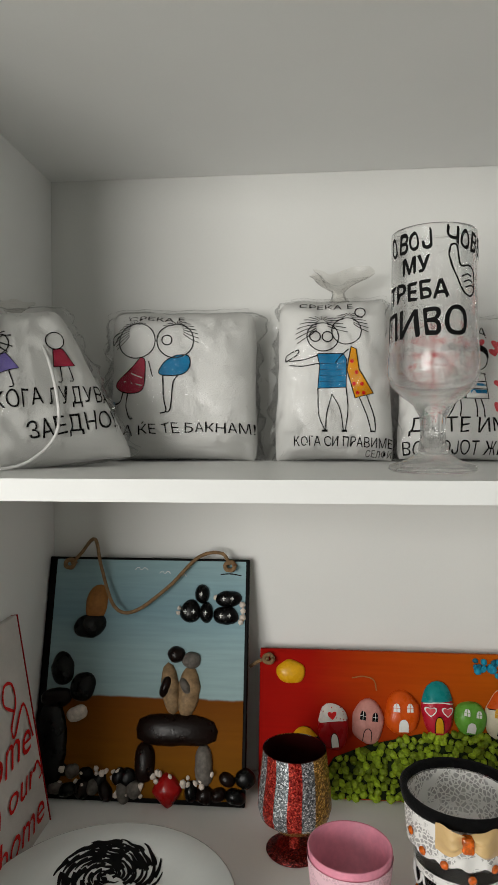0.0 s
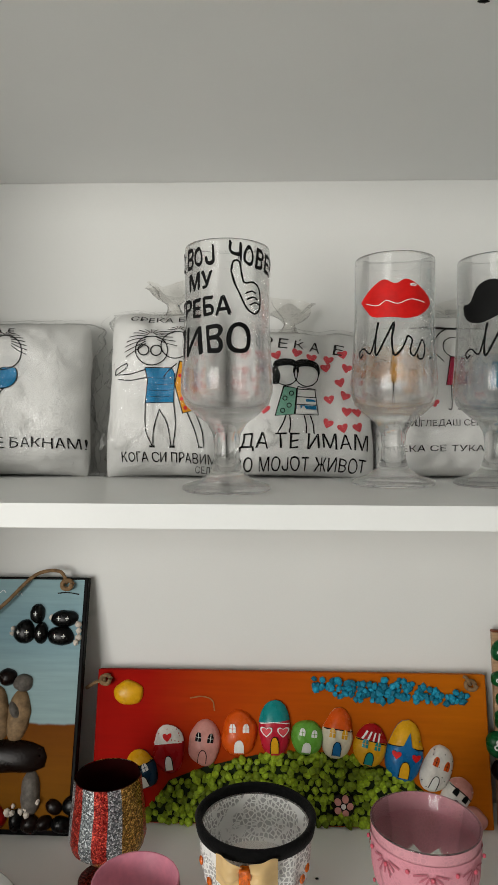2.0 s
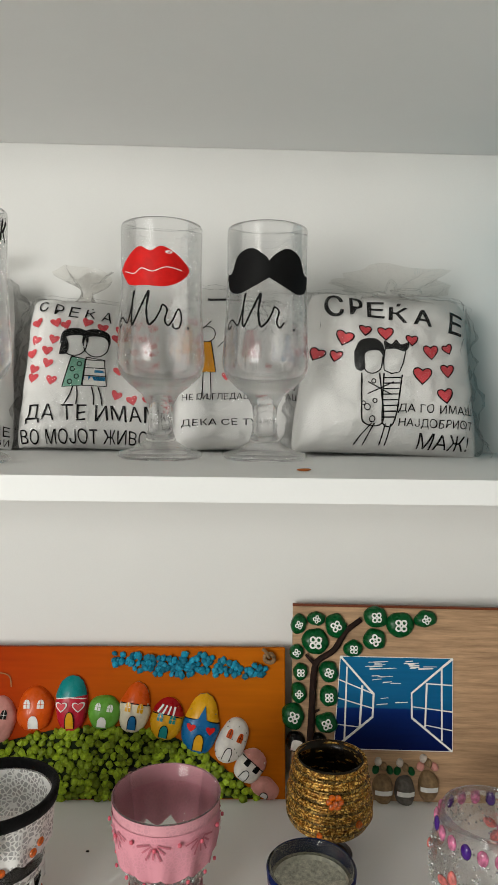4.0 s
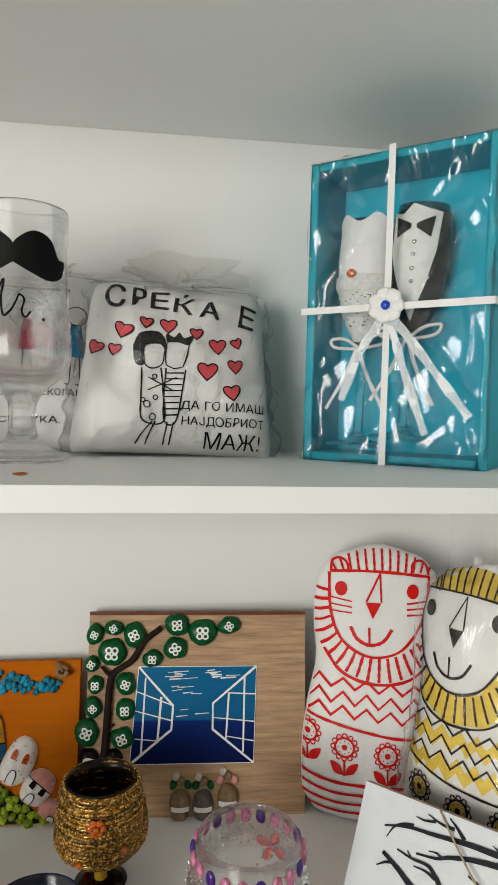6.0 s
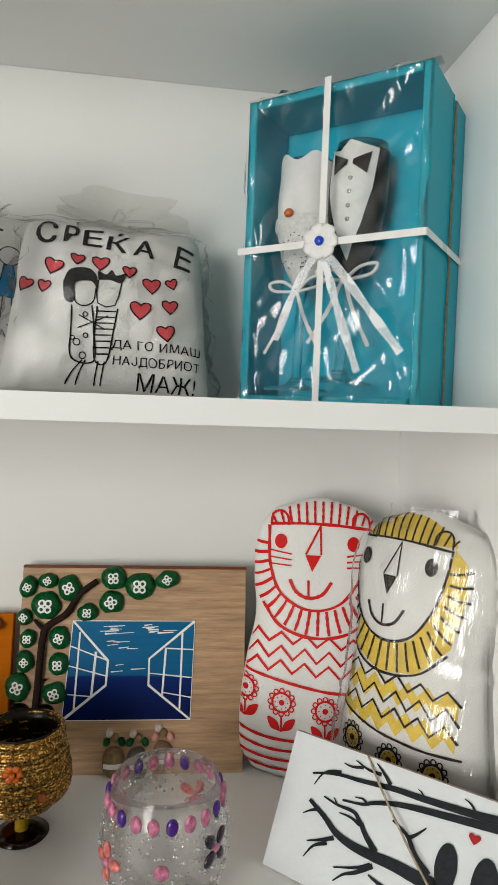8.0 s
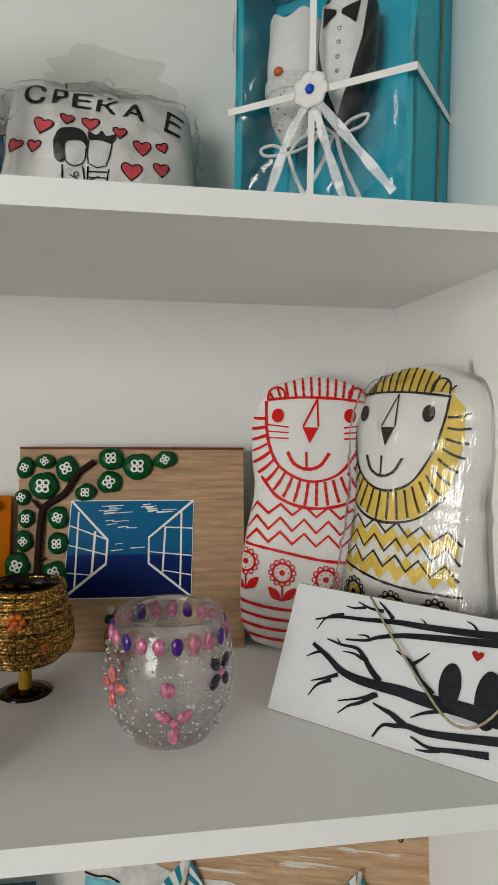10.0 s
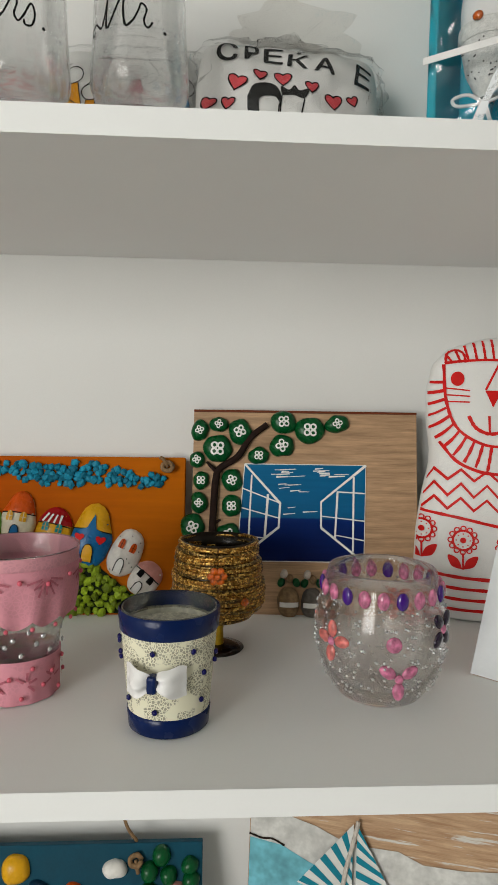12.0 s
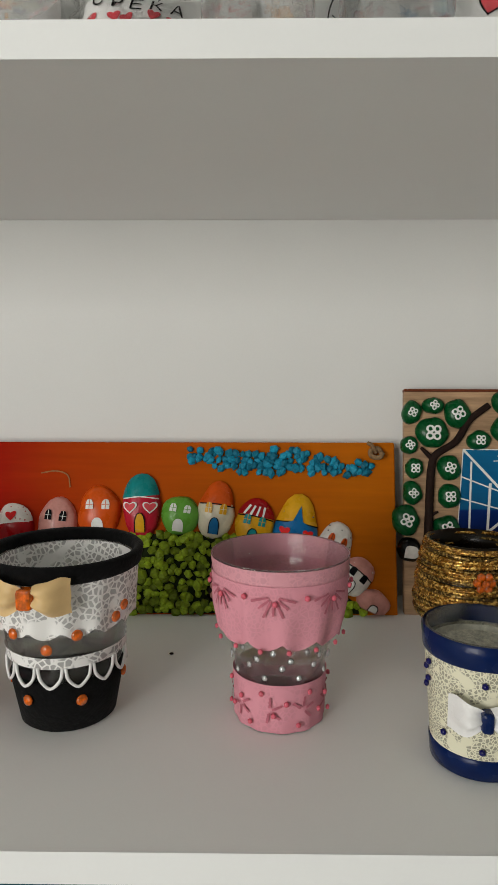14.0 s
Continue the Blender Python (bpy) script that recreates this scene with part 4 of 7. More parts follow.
part("vertical_ribbon", box(0.0845, 0.0910, -0.0105, -0.0098, 0.0, BH, 0.0002), M_SATIN, gift)
part("horizontal_ribbon", box(0.0, BW + 0.003, -0.0117, -0.0110, 0.143, 0.1495, 0.0002), M_SATIN, gift)
part("side_ribbon", box(BW + 0.0031, BW + 0.0037, -0.0117, DEEP, 0.143, 0.1495, 0.0002), M_SATIN, gift)
rose = part("ribbon_flower", blob(0.0045, 0.003, 0.0045, 3, 0.1, 2, at=(0.088, -0.016, 0.147)), M_BLUEGEM, gift, "blue bead centre")
for k in range(7):
    a = 2 * math.pi * k / 7
    part("petal", blob(0.0085, 0.0022, 0.0075, k, 0.25, 2, at=(0.088 + 0.0095 * math.cos(a), -0.0135 - 0.0006 * (k % 2), 0.147 + 0.0095 * math.sin(a))), M_SATIN, rose)
for k, (x1, z1) in enumerate(((0.166, 0.046), (0.128, 0.030), (0.046, 0.060))):
    strip = bmesh.new()
    stroke(strip, [(0.089, 0.143), ((0.089 + x1) / 2 - 0.003, (0.143 + z1) / 2 + 0.004), (x1, z1)], 0.0075)
    part("sheer_tail", lay(strip, flat_at(-0.0122 - 0.0004 * k), 0), M_VEIL, rose)
part("corner_tape", box(BW - 0.014, BW + 0.004, 0.004, 0.018, BH + 0.0005, BH + 0.002, 0.0004), M_FILM, gift)

tagged(part("wood_chip", blob(0.0055, 0.0018, 0.0012, 4, 0.3, 2), mat("orange chip", (0.45, 0.17, 0.05), 0.7)), "small orange-brown chip lying on the shelf", "crumb").matrix_world = pose(0.3350, -0.2800, SHELF_Z + 0.0011, 0, 0, -8)


# ---- stones and boards ----
def stone_shape(w, h, t, seed=0, rough=0.10, peak=0.0, square=2.0):
    """Outline radius and dome of a flat pebble glued on a board."""
    def reach(a):
        c, s = abs(math.cos(a)) / (w / 2), abs(math.sin(a)) / (h / 2)
        r = (c ** square + s ** square) ** (-1 / square)
        return r * (1 + rough * noise.noise(Vector((math.cos(a) * 1.2 + seed * 2.3, math.sin(a) * 1.2, seed))) + peak * max(0.0, math.sin(a)) ** 8 - 0.5 * peak * abs(math.cos(a)) * max(0, math.sin(a)))

    def f(x, z):
        r = math.hypot(x, z)
        k = min(1.0, r / reach(math.atan2(z, x))) if r > 1e-9 else 0.0
        return Vector((x, -t * max(0.0, 1 - k ** 2.6) ** 0.5, z))
    return reach, f


def stone_mesh(w, h, t, seed=0, rough=0.10, peak=0.0, square=2.0, seg=28):
    reach, f = stone_shape(w, h, t, seed, rough, peak, square)
    bm = bmesh.new()
    mid = bm.verts.new(f(0, 0))
    last = None
    for k in (0.3, 0.55, 0.75, 0.88, 0.96, 1.0):
        row = []
        for i in range(seg):
            a = 2 * math.pi * i / seg
            r = reach(a) * k
            p = f(r * math.cos(a) * 0.9999, r * math.sin(a) * 0.9999)
            row.append(bm.verts.new(p if k < 1 else Vector((r * math.cos(a), 0.0012, r * math.sin(a)))))
        for i in range(seg):
            j = (i + 1) % seg
            bm.faces.new((mid, row[i], row[j]) if last is None else (last[i], row[i], row[j], last[j]))
        last = row
    bmesh.ops.recalc_face_normals(bm, faces=bm.faces)
    return smooth(bm), normal_of(f)


def gloss(name, c, rough=0.3, **kw):
    return mat(name, c, rough, var=kw.pop("var", 0.1), scale=kw.pop("scale", 90), coat=kw.pop("coat", 0.10), bump=kw.pop("bump", 0.25), **kw)


S_YEL, S_RED, S_PINK, S_ORANGE = gloss("yellow stone paint", (0.78, 0.47, 0.03)), gloss("red stone paint", (0.50, 0.02, 0.03)), gloss("pink stone paint", (0.72, 0.40, 0.36)), gloss("orange stone paint", (0.72, 0.16, 0.02))
S_TEAL, S_GREEN, S_CREAM, S_BLUE = gloss("teal stone paint", (0.02, 0.33, 0.33)), gloss("apple green stone paint", (0.22, 0.48, 0.10)), gloss("cream stone paint", (0.74, 0.68, 0.52)), gloss("blue stone paint", (0.02, 0.22, 0.45))
S_WHITE, S_NAVY, S_LEAF, S_CRIMSON = gloss("white stone paint", (0.78, 0.75, 0.70)), gloss("navy stone paint", (0.02, 0.08, 0.14)), gloss("leaf green stone paint", (0.006, 0.145, 0.050)), gloss("crimson stone paint", (0.58, 0.04, 0.08))
S_BLACK, S_BROWN = gloss("black pebble", (0.007, 0.007, 0.007), 0.3, coat=0.0, spec=0.22), gloss("dark brown pebble", (0.022, 0.010, 0.007), 0.32, coat=0.0, spec=0.2)
S_TAN, S_GREY, S_PALE = mat("tan pebble", (0.36, 0.26, 0.16), 0.6, var=0.35, scale=120), mat("grey pebble", (0.22, 0.20, 0.18), 0.6, var=0.3, scale=140), mat("pale pebble", (0.62, 0.55, 0.48), 0.6, var=0.2, scale=140)
S_OCHRE, S_DKRED = mat("ochre pebble", (0.42, 0.22, 0.08), 0.55, var=0.2, scale=100), gloss("red painted pebble", (0.42, 0.02, 0.02))


def stone(parent, name, x, z, w, h, material, t=0.010, tilt=0.0, seed=0, peak=0.0, square=2.2, rough=0.12, label=""):
    bm, surf = stone_mesh(w, h, t, seed, rough, peak, square)
    ob = part(name, bm, material, parent, label)
    ob.matrix_basis = pose(x, -0.0003, z, 0, -tilt, 0)
    return ob, surf


def paint(ob, surf, jobs, step=0.004):
    """jobs: (name, material, function that draws into a bmesh)."""
    for k, (name, m, fn) in enumerate(jobs):
        bm = bmesh.new()
        fn(bm)
        part(name, lay(bm, surf, step, 0.0005 + 0.0003 * k), m, ob)


def arch(bm, x, z, w, h):
    return area(bm, [(x - w / 2, z), (x + w / 2, z), (x + w / 2, z + h * 0.6), (x + w * 0.3, z + h * 0.92), (x, z + h), (x - w * 0.3, z + h * 0.92), (x - w / 2, z + h * 0.6)], False)


def arch_line(bm, x, z, w, h, k=0.0009):
    return stroke(bm, [(x - w / 2, z), (x - w / 2, z + h * 0.6), (x - w * 0.3, z + h * 0.92), (x, z + h), (x + w * 0.3, z + h * 0.92), (x + w / 2, z + h * 0.6), (x + w / 2, z)], k, 2)


def gravel_meshes(name, size, n=7, flat=0.6):
    out = []
    for k in range(n):
        bm = bmesh.new()
        bmesh.ops.create_icosphere(bm, subdivisions=1, radius=1.0)
        for v in bm.verts:
            q = 1 + 0.5 * noise.noise(v.co * 1.7 + Vector((k * 4.1, 2, k)))
            v.co = Vector((v.co.x * size * q, v.co.y * size * flat * q, v.co.z * size * 0.85 * q))
        me = bpy.data.meshes.new(name)
        bm.to_mesh(me)
        bm.free()
        out.append(me)
    return out


def scatter(parent, name, meshes, material, spots, depth=0.003, seed=0):
    """Glues single chips on a board: objects of their own on shared meshes."""
    rnd = random.Random(seed)
    for me in meshes:
        if not me.materials:
            me.materials.append(material)
    for x, z in spots:
        ob = new(name, rnd.choice(meshes))
        ob.parent = parent
        s = rnd.uniform(0.8, 1.25)
        ob.matrix_basis = pose(x, -rnd.uniform(0.2, 1.0) * depth, z, rnd.uniform(-35, 35), rnd.uniform(0, 360), rnd.uniform(-35, 35)) @ Matrix.Scale(s, 4)


def fill_spots(inside, x0, x1, z0, z1, gap, seed):
    rnd = random.Random(seed)
    out, z, k = [], z0, 0
    while z < z1:
        x = x0 + (k % 2) * gap / 2
        while x < x1:
            p = (x + rnd.uniform(-0.3, 0.3) * gap, z + rnd.uniform(-0.3, 0.3) * gap)
            if inside(*p):
                out.append(p)
            x += gap
        z, k = z + gap * 0.86, k + 1
    return out


def knot(parent, x, z, r=0.006, tail=None):
    ob = part("twine_knot", tube([(x + r * math.cos(a), -0.003 - 0.0012 * k, z + r * 0.8 * math.sin(a)) for k, a in enumerate((0, 1.3, 2.6, 3.9, 5.2, 6.4))], r * 0.42, 8), M_TWINE, parent)
    if tail:
        part("twine_end", tube([(x, -0.004, z), ((x + tail[0]) / 2, -0.007, (z + tail[1]) / 2 + 0.002), (tail[0], -0.005, tail[1])], r * 0.34, 7), M_TWINE, ob)
    return ob


# ---- middle shelf: board with a seaside bench made of pebbles ----
bench = thing("pebble_picture", frontal(-0.2545, -0.0850, MID_Z, 14.6), "black-edged board with painted sky, sand and a pebble bench", "picture", "handmade pebble pictures")
part("board", box(-0.1275, 0.1275, 0.0, 0.012, 0.0, 0.281, 0.001), mat("black stained board", (0.010, 0.009, 0.009), 0.5, var=0.2, spec=0.08), bench)
M_SKY = bands_mat("sky and sand paint", "Z", [(0.0, (0.30, 0.150, 0.006)), (0.118, (0.24, 0.095, 0.006)), (0.120, (0.38, 0.49, 0.50)), (0.17, (0.39, 0.51, 0.53)), (0.22, (0.32, 0.46, 0.51)), (0.28, (0.39, 0.53, 0.56))], 0.72, 0.006)
canvas = bmesh.new()
n = 40
edge = [(-0.1175 + 0.0008 * noise.noise(Vector((k, 0, 1))), 0.006 + 0.272 * k / n) for k in range(n + 1)] + [(0.1235 + 0.0010 * noise.noise(Vector((k, 5, 1))), 0.278 - 0.272 * k / n) for k in range(n + 1)]
canvas.faces.new([canvas.verts.new((x, 0, z)) for x, z in edge])
part("painted_panel", lay(canvas, flat_at(-0.0008), 0), M_SKY, bench, "sky blue and ochre painted panel")
for i, (x, z, w, h, m, t, tilt, sq) in enumerate((
        (-0.062, 0.224, 0.028, 0.046, S_OCHRE, 0.010, -8, 2.2), (-0.069, 0.197, 0.043, 0.029, S_BLACK, 0.012, 14, 2.2),
        # Last in this row: tall black pebble, widened to paint in the shade there.
        (-0.099, 0.146, 0.028, 0.040, S_BLACK, 0.012, 4, 2.2), (-0.072, 0.126, 0.030, 0.036, S_BLACK, 0.012, -18, 2.2), (-0.104, 0.112, 0.040, 0.024, S_BROWN, 0.010, 6, 2.2), (-0.077, 0.095, 0.027, 0.018, S_PALE, 0.009, 24, 2.2), (-0.107, 0.058, 0.040, 0.104, S_BLACK, 0.012, 0, 2.4),
        (0.041, 0.166, 0.022, 0.020, S_BROWN, 0.011, 0, 2.1), (0.060, 0.160, 0.023, 0.020, S_GREY, 0.011, 0, 2.1), (0.036, 0.127, 0.022, 0.060, S_TAN, 0.011, 9, 2.2), (0.058, 0.124, 0.026, 0.060, S_TAN, 0.011, -3, 2.2), (0.031, 0.130, 0.014, 0.030, S_BROWN, 0.016, -18, 2.2), (0.055, 0.131, 0.013, 0.022, S_GREY, 0.016, 30, 2.2),
        (0.046, 0.081, 0.099, 0.036, S_BROWN, 0.014, 0, 3.2), (0.009, 0.044, 0.025, 0.046, S_BROWN, 0.012, 2, 2.4), (0.079, 0.043, 0.022, 0.048, S_GREY, 0.012, 3, 2.4), (0.037, 0.016, 0.036, 0.040, S_DKRED, 0.014, 8, 1.25))):
    stone(bench, "pebble", x, z, w, h, m, t, tilt, i, square=sq)
for i, (x, z, w, h) in enumerate(((0.070, 0.238, 0.018, 0.024), (0.056, 0.217, 0.026, 0.028), (0.076, 0.216, 0.017, 0.025), (0.100, 0.213, 0.031, 0.023), (0.103, 0.233, 0.034, 0.020))):
    ob, surf = stone(bench, "black_pebble", x, z, w, h, S_BLACK, 0.010, 0, 20 + i)
    paint(ob, surf, [("painted_cross", M_WHITEP, lambda bm, k=i: [stroke(bm, [(dx - 0.0022, 0), (dx + 0.0022, 0)], 0.0008) and stroke(bm, [(dx, -0.0025), (dx, 0.0025)], 0.0008) for dx in ((0,) if k in (0, 2) else (-0.005, 0.005))])])
chips = gravel_meshes("pebble_chip", 0.0040)
scatter(bench, "white_chip", chips, S_PALE, [(0.041, 0.215), (0.042, 0.221), (0.087, 0.234), (0.121, 0.219), (0.121, 0.211), (0.120, 0.226), (0.118, 0.206)], 0.004, 3)
rnd = random.Random(8)
for k in range(30):
    x = -0.115 + 0.0165 * (k % 15) + 0.008 * (k // 15)
    if abs(x - 0.037) > 0.02 and (k < 15 or x < 0.0 or x > 0.095):
        stone(bench, "pebble", x + rnd.uniform(-0.004, 0.004), (rnd.uniform(0.010, 0.016) if k < 15 else rnd.uniform(0.022, 0.034)), rnd.uniform(0.015, 0.025), rnd.uniform(0.015, 0.026), rnd.choice((S_BLACK, S_BLACK, S_BLACK, S_GREY, S_BROWN, S_BROWN)), 0.011 if k < 15 else 0.008, rnd.uniform(-30, 30), 40 + k)
scatter(bench, "white_chip", gravel_meshes("pebble_chip", 0.0038), S_PALE, [(rnd.uniform(-0.11, 0.12), rnd.uniform(0.006, 0.036)) for k in range(46)], 0.009, 4)
for x, z, dx in ((-0.008, 0.266, 0.016), (0.022, 0.262, 0.014), (0.044, 0.259, 0.010)):
    bm = bmesh.new()
    stroke(bm, [(x - dx / 2, z), (x - dx / 4, z + 0.003), (x, z), (x + dx / 4, z + 0.003), (x + dx / 2, z)], 0.0007)
    part("painted_gull", lay(bm, flat_at(-0.0012), 0), M_WHITEP, bench)
bm = bmesh.new()
stroke(bm, [(0.092, 0.262), (0.104, 0.263), (0.118, 0.261)], 0.0014)
part("signature_bar", lay(bm, flat_at(-0.0012), 0), M_INK, bench)
rope = part("twine_loop", tube([(-0.098, -0.004, 0.272), (-0.086, -0.006, 0.285), (-0.069, -0.008, 0.303), (-0.056, -0.014, 0.268), (-0.036, -0.017, 0.222), (-0.010, -0.018, 0.216), (0.030, -0.014, 0.246), (0.064, -0.008, 0.282), (0.092, -0.005, 0.288), (0.104, -0.004, 0.274)], 0.0022, 8, n=8), M_TWINE, bench)
knot(bench, -0.099, 0.272, 0.0065)
knot(bench, 0.104, 0.272, 0.0065)

# ---- middle shelf: board with painted pebble houses ----
houses = thing("pebble_picture", frontal(0.1164, -0.0565, MID_Z, 12.8), "orange board with painted pebble houses on a green hill", "picture", "handmade pebble pictures")
part("board", box(-0.2300, 0.2300, 0.0, 0.012, 0.0, 0.1670, 0.0012), bands_mat("red to orange glaze", "X", [(-0.23, (0.40, 0.006, 0.003)), (-0.12, (0.46, 0.018, 0.004)), (0.0, (0.54, 0.120, 0.005)), (0.23, (0.60, 0.215, 0.007))], 0.78, 0.10, 9.0), houses, "red to orange glazed wood")
sun, surf = stone(houses, "sun_stone", -0.192, 0.141, 0.034, 0.028, S_YEL, 0.008, 0, 2, rough=0.16)
HOUSE = (
    (-0.172, 0.056, 0.036, 0.042, S_NAVY, S_YEL, 24, 0.12), (-0.180, 0.020, 0.023, 0.034, S_RED, None, 8, 0.0),
    (-0.141, 0.080, 0.035, 0.053, S_RED, S_WHITE, 6, 0.0), (-0.100, 0.086, 0.038, 0.049, S_PINK, None, -6, 0.1),
    (-0.059, 0.097, 0.042, 0.047, S_ORANGE, None, 0, 0.15), (-0.018, 0.103, 0.038, 0.060, S_CRIMSON, S_TEAL, 0, 0.1),
    (0.020, 0.095, 0.037, 0.038, S_GREEN, None, -8, 0.0), (0.055, 0.098, 0.037, 0.051, S_CREAM, S_ORANGE, -8, 0.2),
    (0.092, 0.087, 0.038, 0.046, S_YEL, S_RED, -12, 0.1), (0.132, 0.079, 0.045, 0.060, S_BLUE, S_YEL, -10, 0.15),
    (0.168, 0.063, 0.034, 0.051, S_WHITE, None, -24, 0.05), (0.189, 0.037, 0.033, 0.040, S_WHITE, S_PINK, -40, 0.0), (0.207, 0.013, 0.034, 0.022, S_PINK, None, -24, 0.0))
for i, (x, z, w, h, m, roof, tilt, peak) in enumerate(HOUSE):
    ob, surf = stone(houses, "house_stone", x, z, w, h, m, 0.012, tilt, 60 + i, peak * 1.3, 2.3, 0.12)
    jobs = []
    if roof is not None:
        reach, f = stone_shape(w, h, 0.012, 60 + i, 0.12, peak * 1.3, 2.3)

        def cap(bm, reach=reach, h=h, w=w, k=i):
            zz = 0.14 * h
            pts = [(0.985 * reach(a) * math.cos(a), max(zz, 0.985 * reach(a) * math.sin(a))) for a in (math.pi * q / 16 for q in range(17)) if reach(a) * math.sin(a) > zz * 0.9]
            area(bm, pts, False)
        jobs.append(("painted_roof", roof, cap))
        jobs.append(("roof_line", M_WHITEP if i in (5, 2) else M_INK, lambda bm, h=h, w=w: stroke(bm, [(-0.44 * w, 0.13 * h), (0, 0.16 * h), (0.44 * w, 0.13 * h)], 0.0011)))
    door_z, dw, dh = -0.40 * h, 0.24 * w, 0.30 * h
    jobs.append(("painted_door", {2: M_WHITEP, 3: S_PINK, 4: M_WHITEP, 5: S_YEL, 6: M_WHITEP, 7: S_BLUE, 8: S_TEAL, 9: S_YEL}.get(i, M_WHITEP), lambda bm, a=door_z, b=dw, c=dh: arch(bm, 0, a, b, c)))
    jobs.append(("door_line", M_INK if i not in (4, 6) else M_WHITEP, lambda bm, a=door_z, b=dw, c=dh: arch_line(bm, 0, a, b, c)))
    if i in (2, 5, 9):
        hm = {2: M_RED, 5: M_PINKRED, 9: M_RED}[i]
        spots = ((0, 0.27),) if i == 2 else ((-0.24, 0.0), (0.24, 0.0))
        if i == 5:
            jobs.append(("heart_outline", M_WHITEP, lambda bm, w=w, h=h, s=spots: [area(bm, heart_pts(a * w, b * h, 0.0105)) for a, b in s]))
        jobs.append(("painted_heart", hm, lambda bm, w=w, h=h, s=spots: [area(bm, heart_pts(a * w, b * h, 0.008)) for a, b in s]))
    elif i != 12:
        wm = {0: M_WHITEP, 1: M_WHITEP, 3: M_INK, 7: S_YEL, 8: S_TEAL, 10: S_ORANGE, 11: M_INK}.get(i, M_WHITEP)
        hi = -0.02 if roof is not None else 0.08
        jobs.append(("painted_window", wm, lambda bm, w=w, h=h, q=hi: [arch(bm, s * 0.18 * w, q * h, 0.17 * w, 0.20 * h) for s in (-1, 1)]))
        jobs.append(("window_bars", M_WHITEP if i == 3 else (S_GREEN if i == 6 else (m if m is not S_WHITE else M_INK)), lambda bm, w=w, h=h, q=hi: [(stroke(bm, [(s * 0.18 * w, q * h), (s * 0.18 * w, (q + 0.19) * h)], 0.0005), stroke(bm, [(s * 0.18 * w - 0.08 * w, (q + 0.09) * h), (s * 0.18 * w + 0.08 * w, (q + 0.09) * h)], 0.0005)) for s in (-1, 1)]))
    if i in (2, 10):
        jobs.append(("painted_dots", S_RED if i == 2 else M_INK, lambda bm, w=w, h=h, k=i: [area(bm, ring_pts(math.sin(q * 2.4) * 0.36 * w, (0.24 + 0.17 * math.cos(q * 1.9)) * h if k == 2 else 0.38 * h * math.cos(q * 1.9), 0.0006)[:-1], False) for q in range(12)]))
    if i == 8:
        jobs.append(("roof_stripes", M_WHITEP, lambda bm, w=w, h=h: [stroke(bm, [((-0.28 + 0.15 * q) * w, 0.17 * h), ((-0.16 + 0.11 * q) * w, 0.36 * h)], 0.0018) for q in range(4)]))
    if i == 9:
        jobs.append(("painted_star", S_BLUE, lambda bm, w=w, h=h: area(bm, [(-0.30 * w, 0.10 * h), (-0.10 * w, 0.18 * h), (0.02 * w, 0.42 * h), (0.10 * w, 0.18 * h), (0.30 * w, 0.10 * h), (0, 0.0)], False)))
    paint(ob, surf, jobs)
bm = bmesh.new()
stroke(bm, [(-0.118, 0.136), (-0.104, 0.138), (-0.092, 0.134), (-0.089, 0.122)], 0.0013)
part("painted_smoke", lay(bm, flat_at(-0.0006), 0), S_OCHRE, houses)
CHIP_G = mat("green gravel", (0.34, 0.44, 0.05), 0.5, var=0.3, scale=200, vary=0.5)
CHIP_B = mat("turquoise gravel", (0.03, 0.30, 0.42), 0.55, var=0.25, scale=200, vary=0.4)


def hill(x, z):
    top = float(np.interp(x, [p[0] for p in HILL], [p[1] for p in HILL]))
    return 0.002 < z < top and -0.165 < x < 0.198


HILL = [(-0.165, 0.010), (-0.14, 0.046), (-0.10, 0.061), (-0.04, 0.075), (0.05, 0.080), (0.10, 0.068), (0.14, 0.050), (0.17, 0.026), (0.20, 0.004)]
bm = bmesh.new()
area(bm, [(-0.168, 0.0015), *HILL, (0.202, 0.0015)], False)
part("painted_hill", lay(bm, flat_at(-0.0005), 0), mat("dark green ground paint", (0.030, 0.050, 0.010), 0.8, var=0.3, scale=60), houses, "dark green paint under the gravel")
scatter(houses, "green_chip", gravel_meshes("green_chip", 0.0053, 9, 0.75), CHIP_G, fill_spots(hill, -0.165, 0.20, 0.004, 0.085, 0.0082, 2), 0.004, 5)
scatter(houses, "turquoise_chip", gravel_meshes("turquoise_chip", 0.0048, 8), CHIP_B, fill_spots(lambda x, z: abs(z - (0.152 - 0.010 * (x - 0.03) / 0.17 + 0.002 * math.sin(x * 60))) < 0.0075 + 0.004 * math.sin((x - 0.02) * 18) ** 2 and 0.028 < x < 0.206, 0.02, 0.21, 0.12, 0.17, 0.0066, 4), 0.004, 6)
ob, surf = stone(houses, "flower_stone", 0.060, 0.024, 0.030, 0.028, S_BROWN, 0.008, 0, 81)
paint(ob, surf, [("painted_petals", S_PINK, lambda bm: [area(bm, ring_pts(0.0075 * math.cos(a), 0.0075 * math.sin(a), 0.0038)[:-1]) for a in (1.2566 * q for q in range(5))]), ("painted_centre", M_WHITEP, lambda bm: area(bm, ring_pts(0, 0, 0.0028)[:-1]))])
knot(houses, -0.219, 0.156, 0.006, (-0.242, 0.146))
knot(houses, 0.211, 0.156, 0.006, (0.203, 0.166))

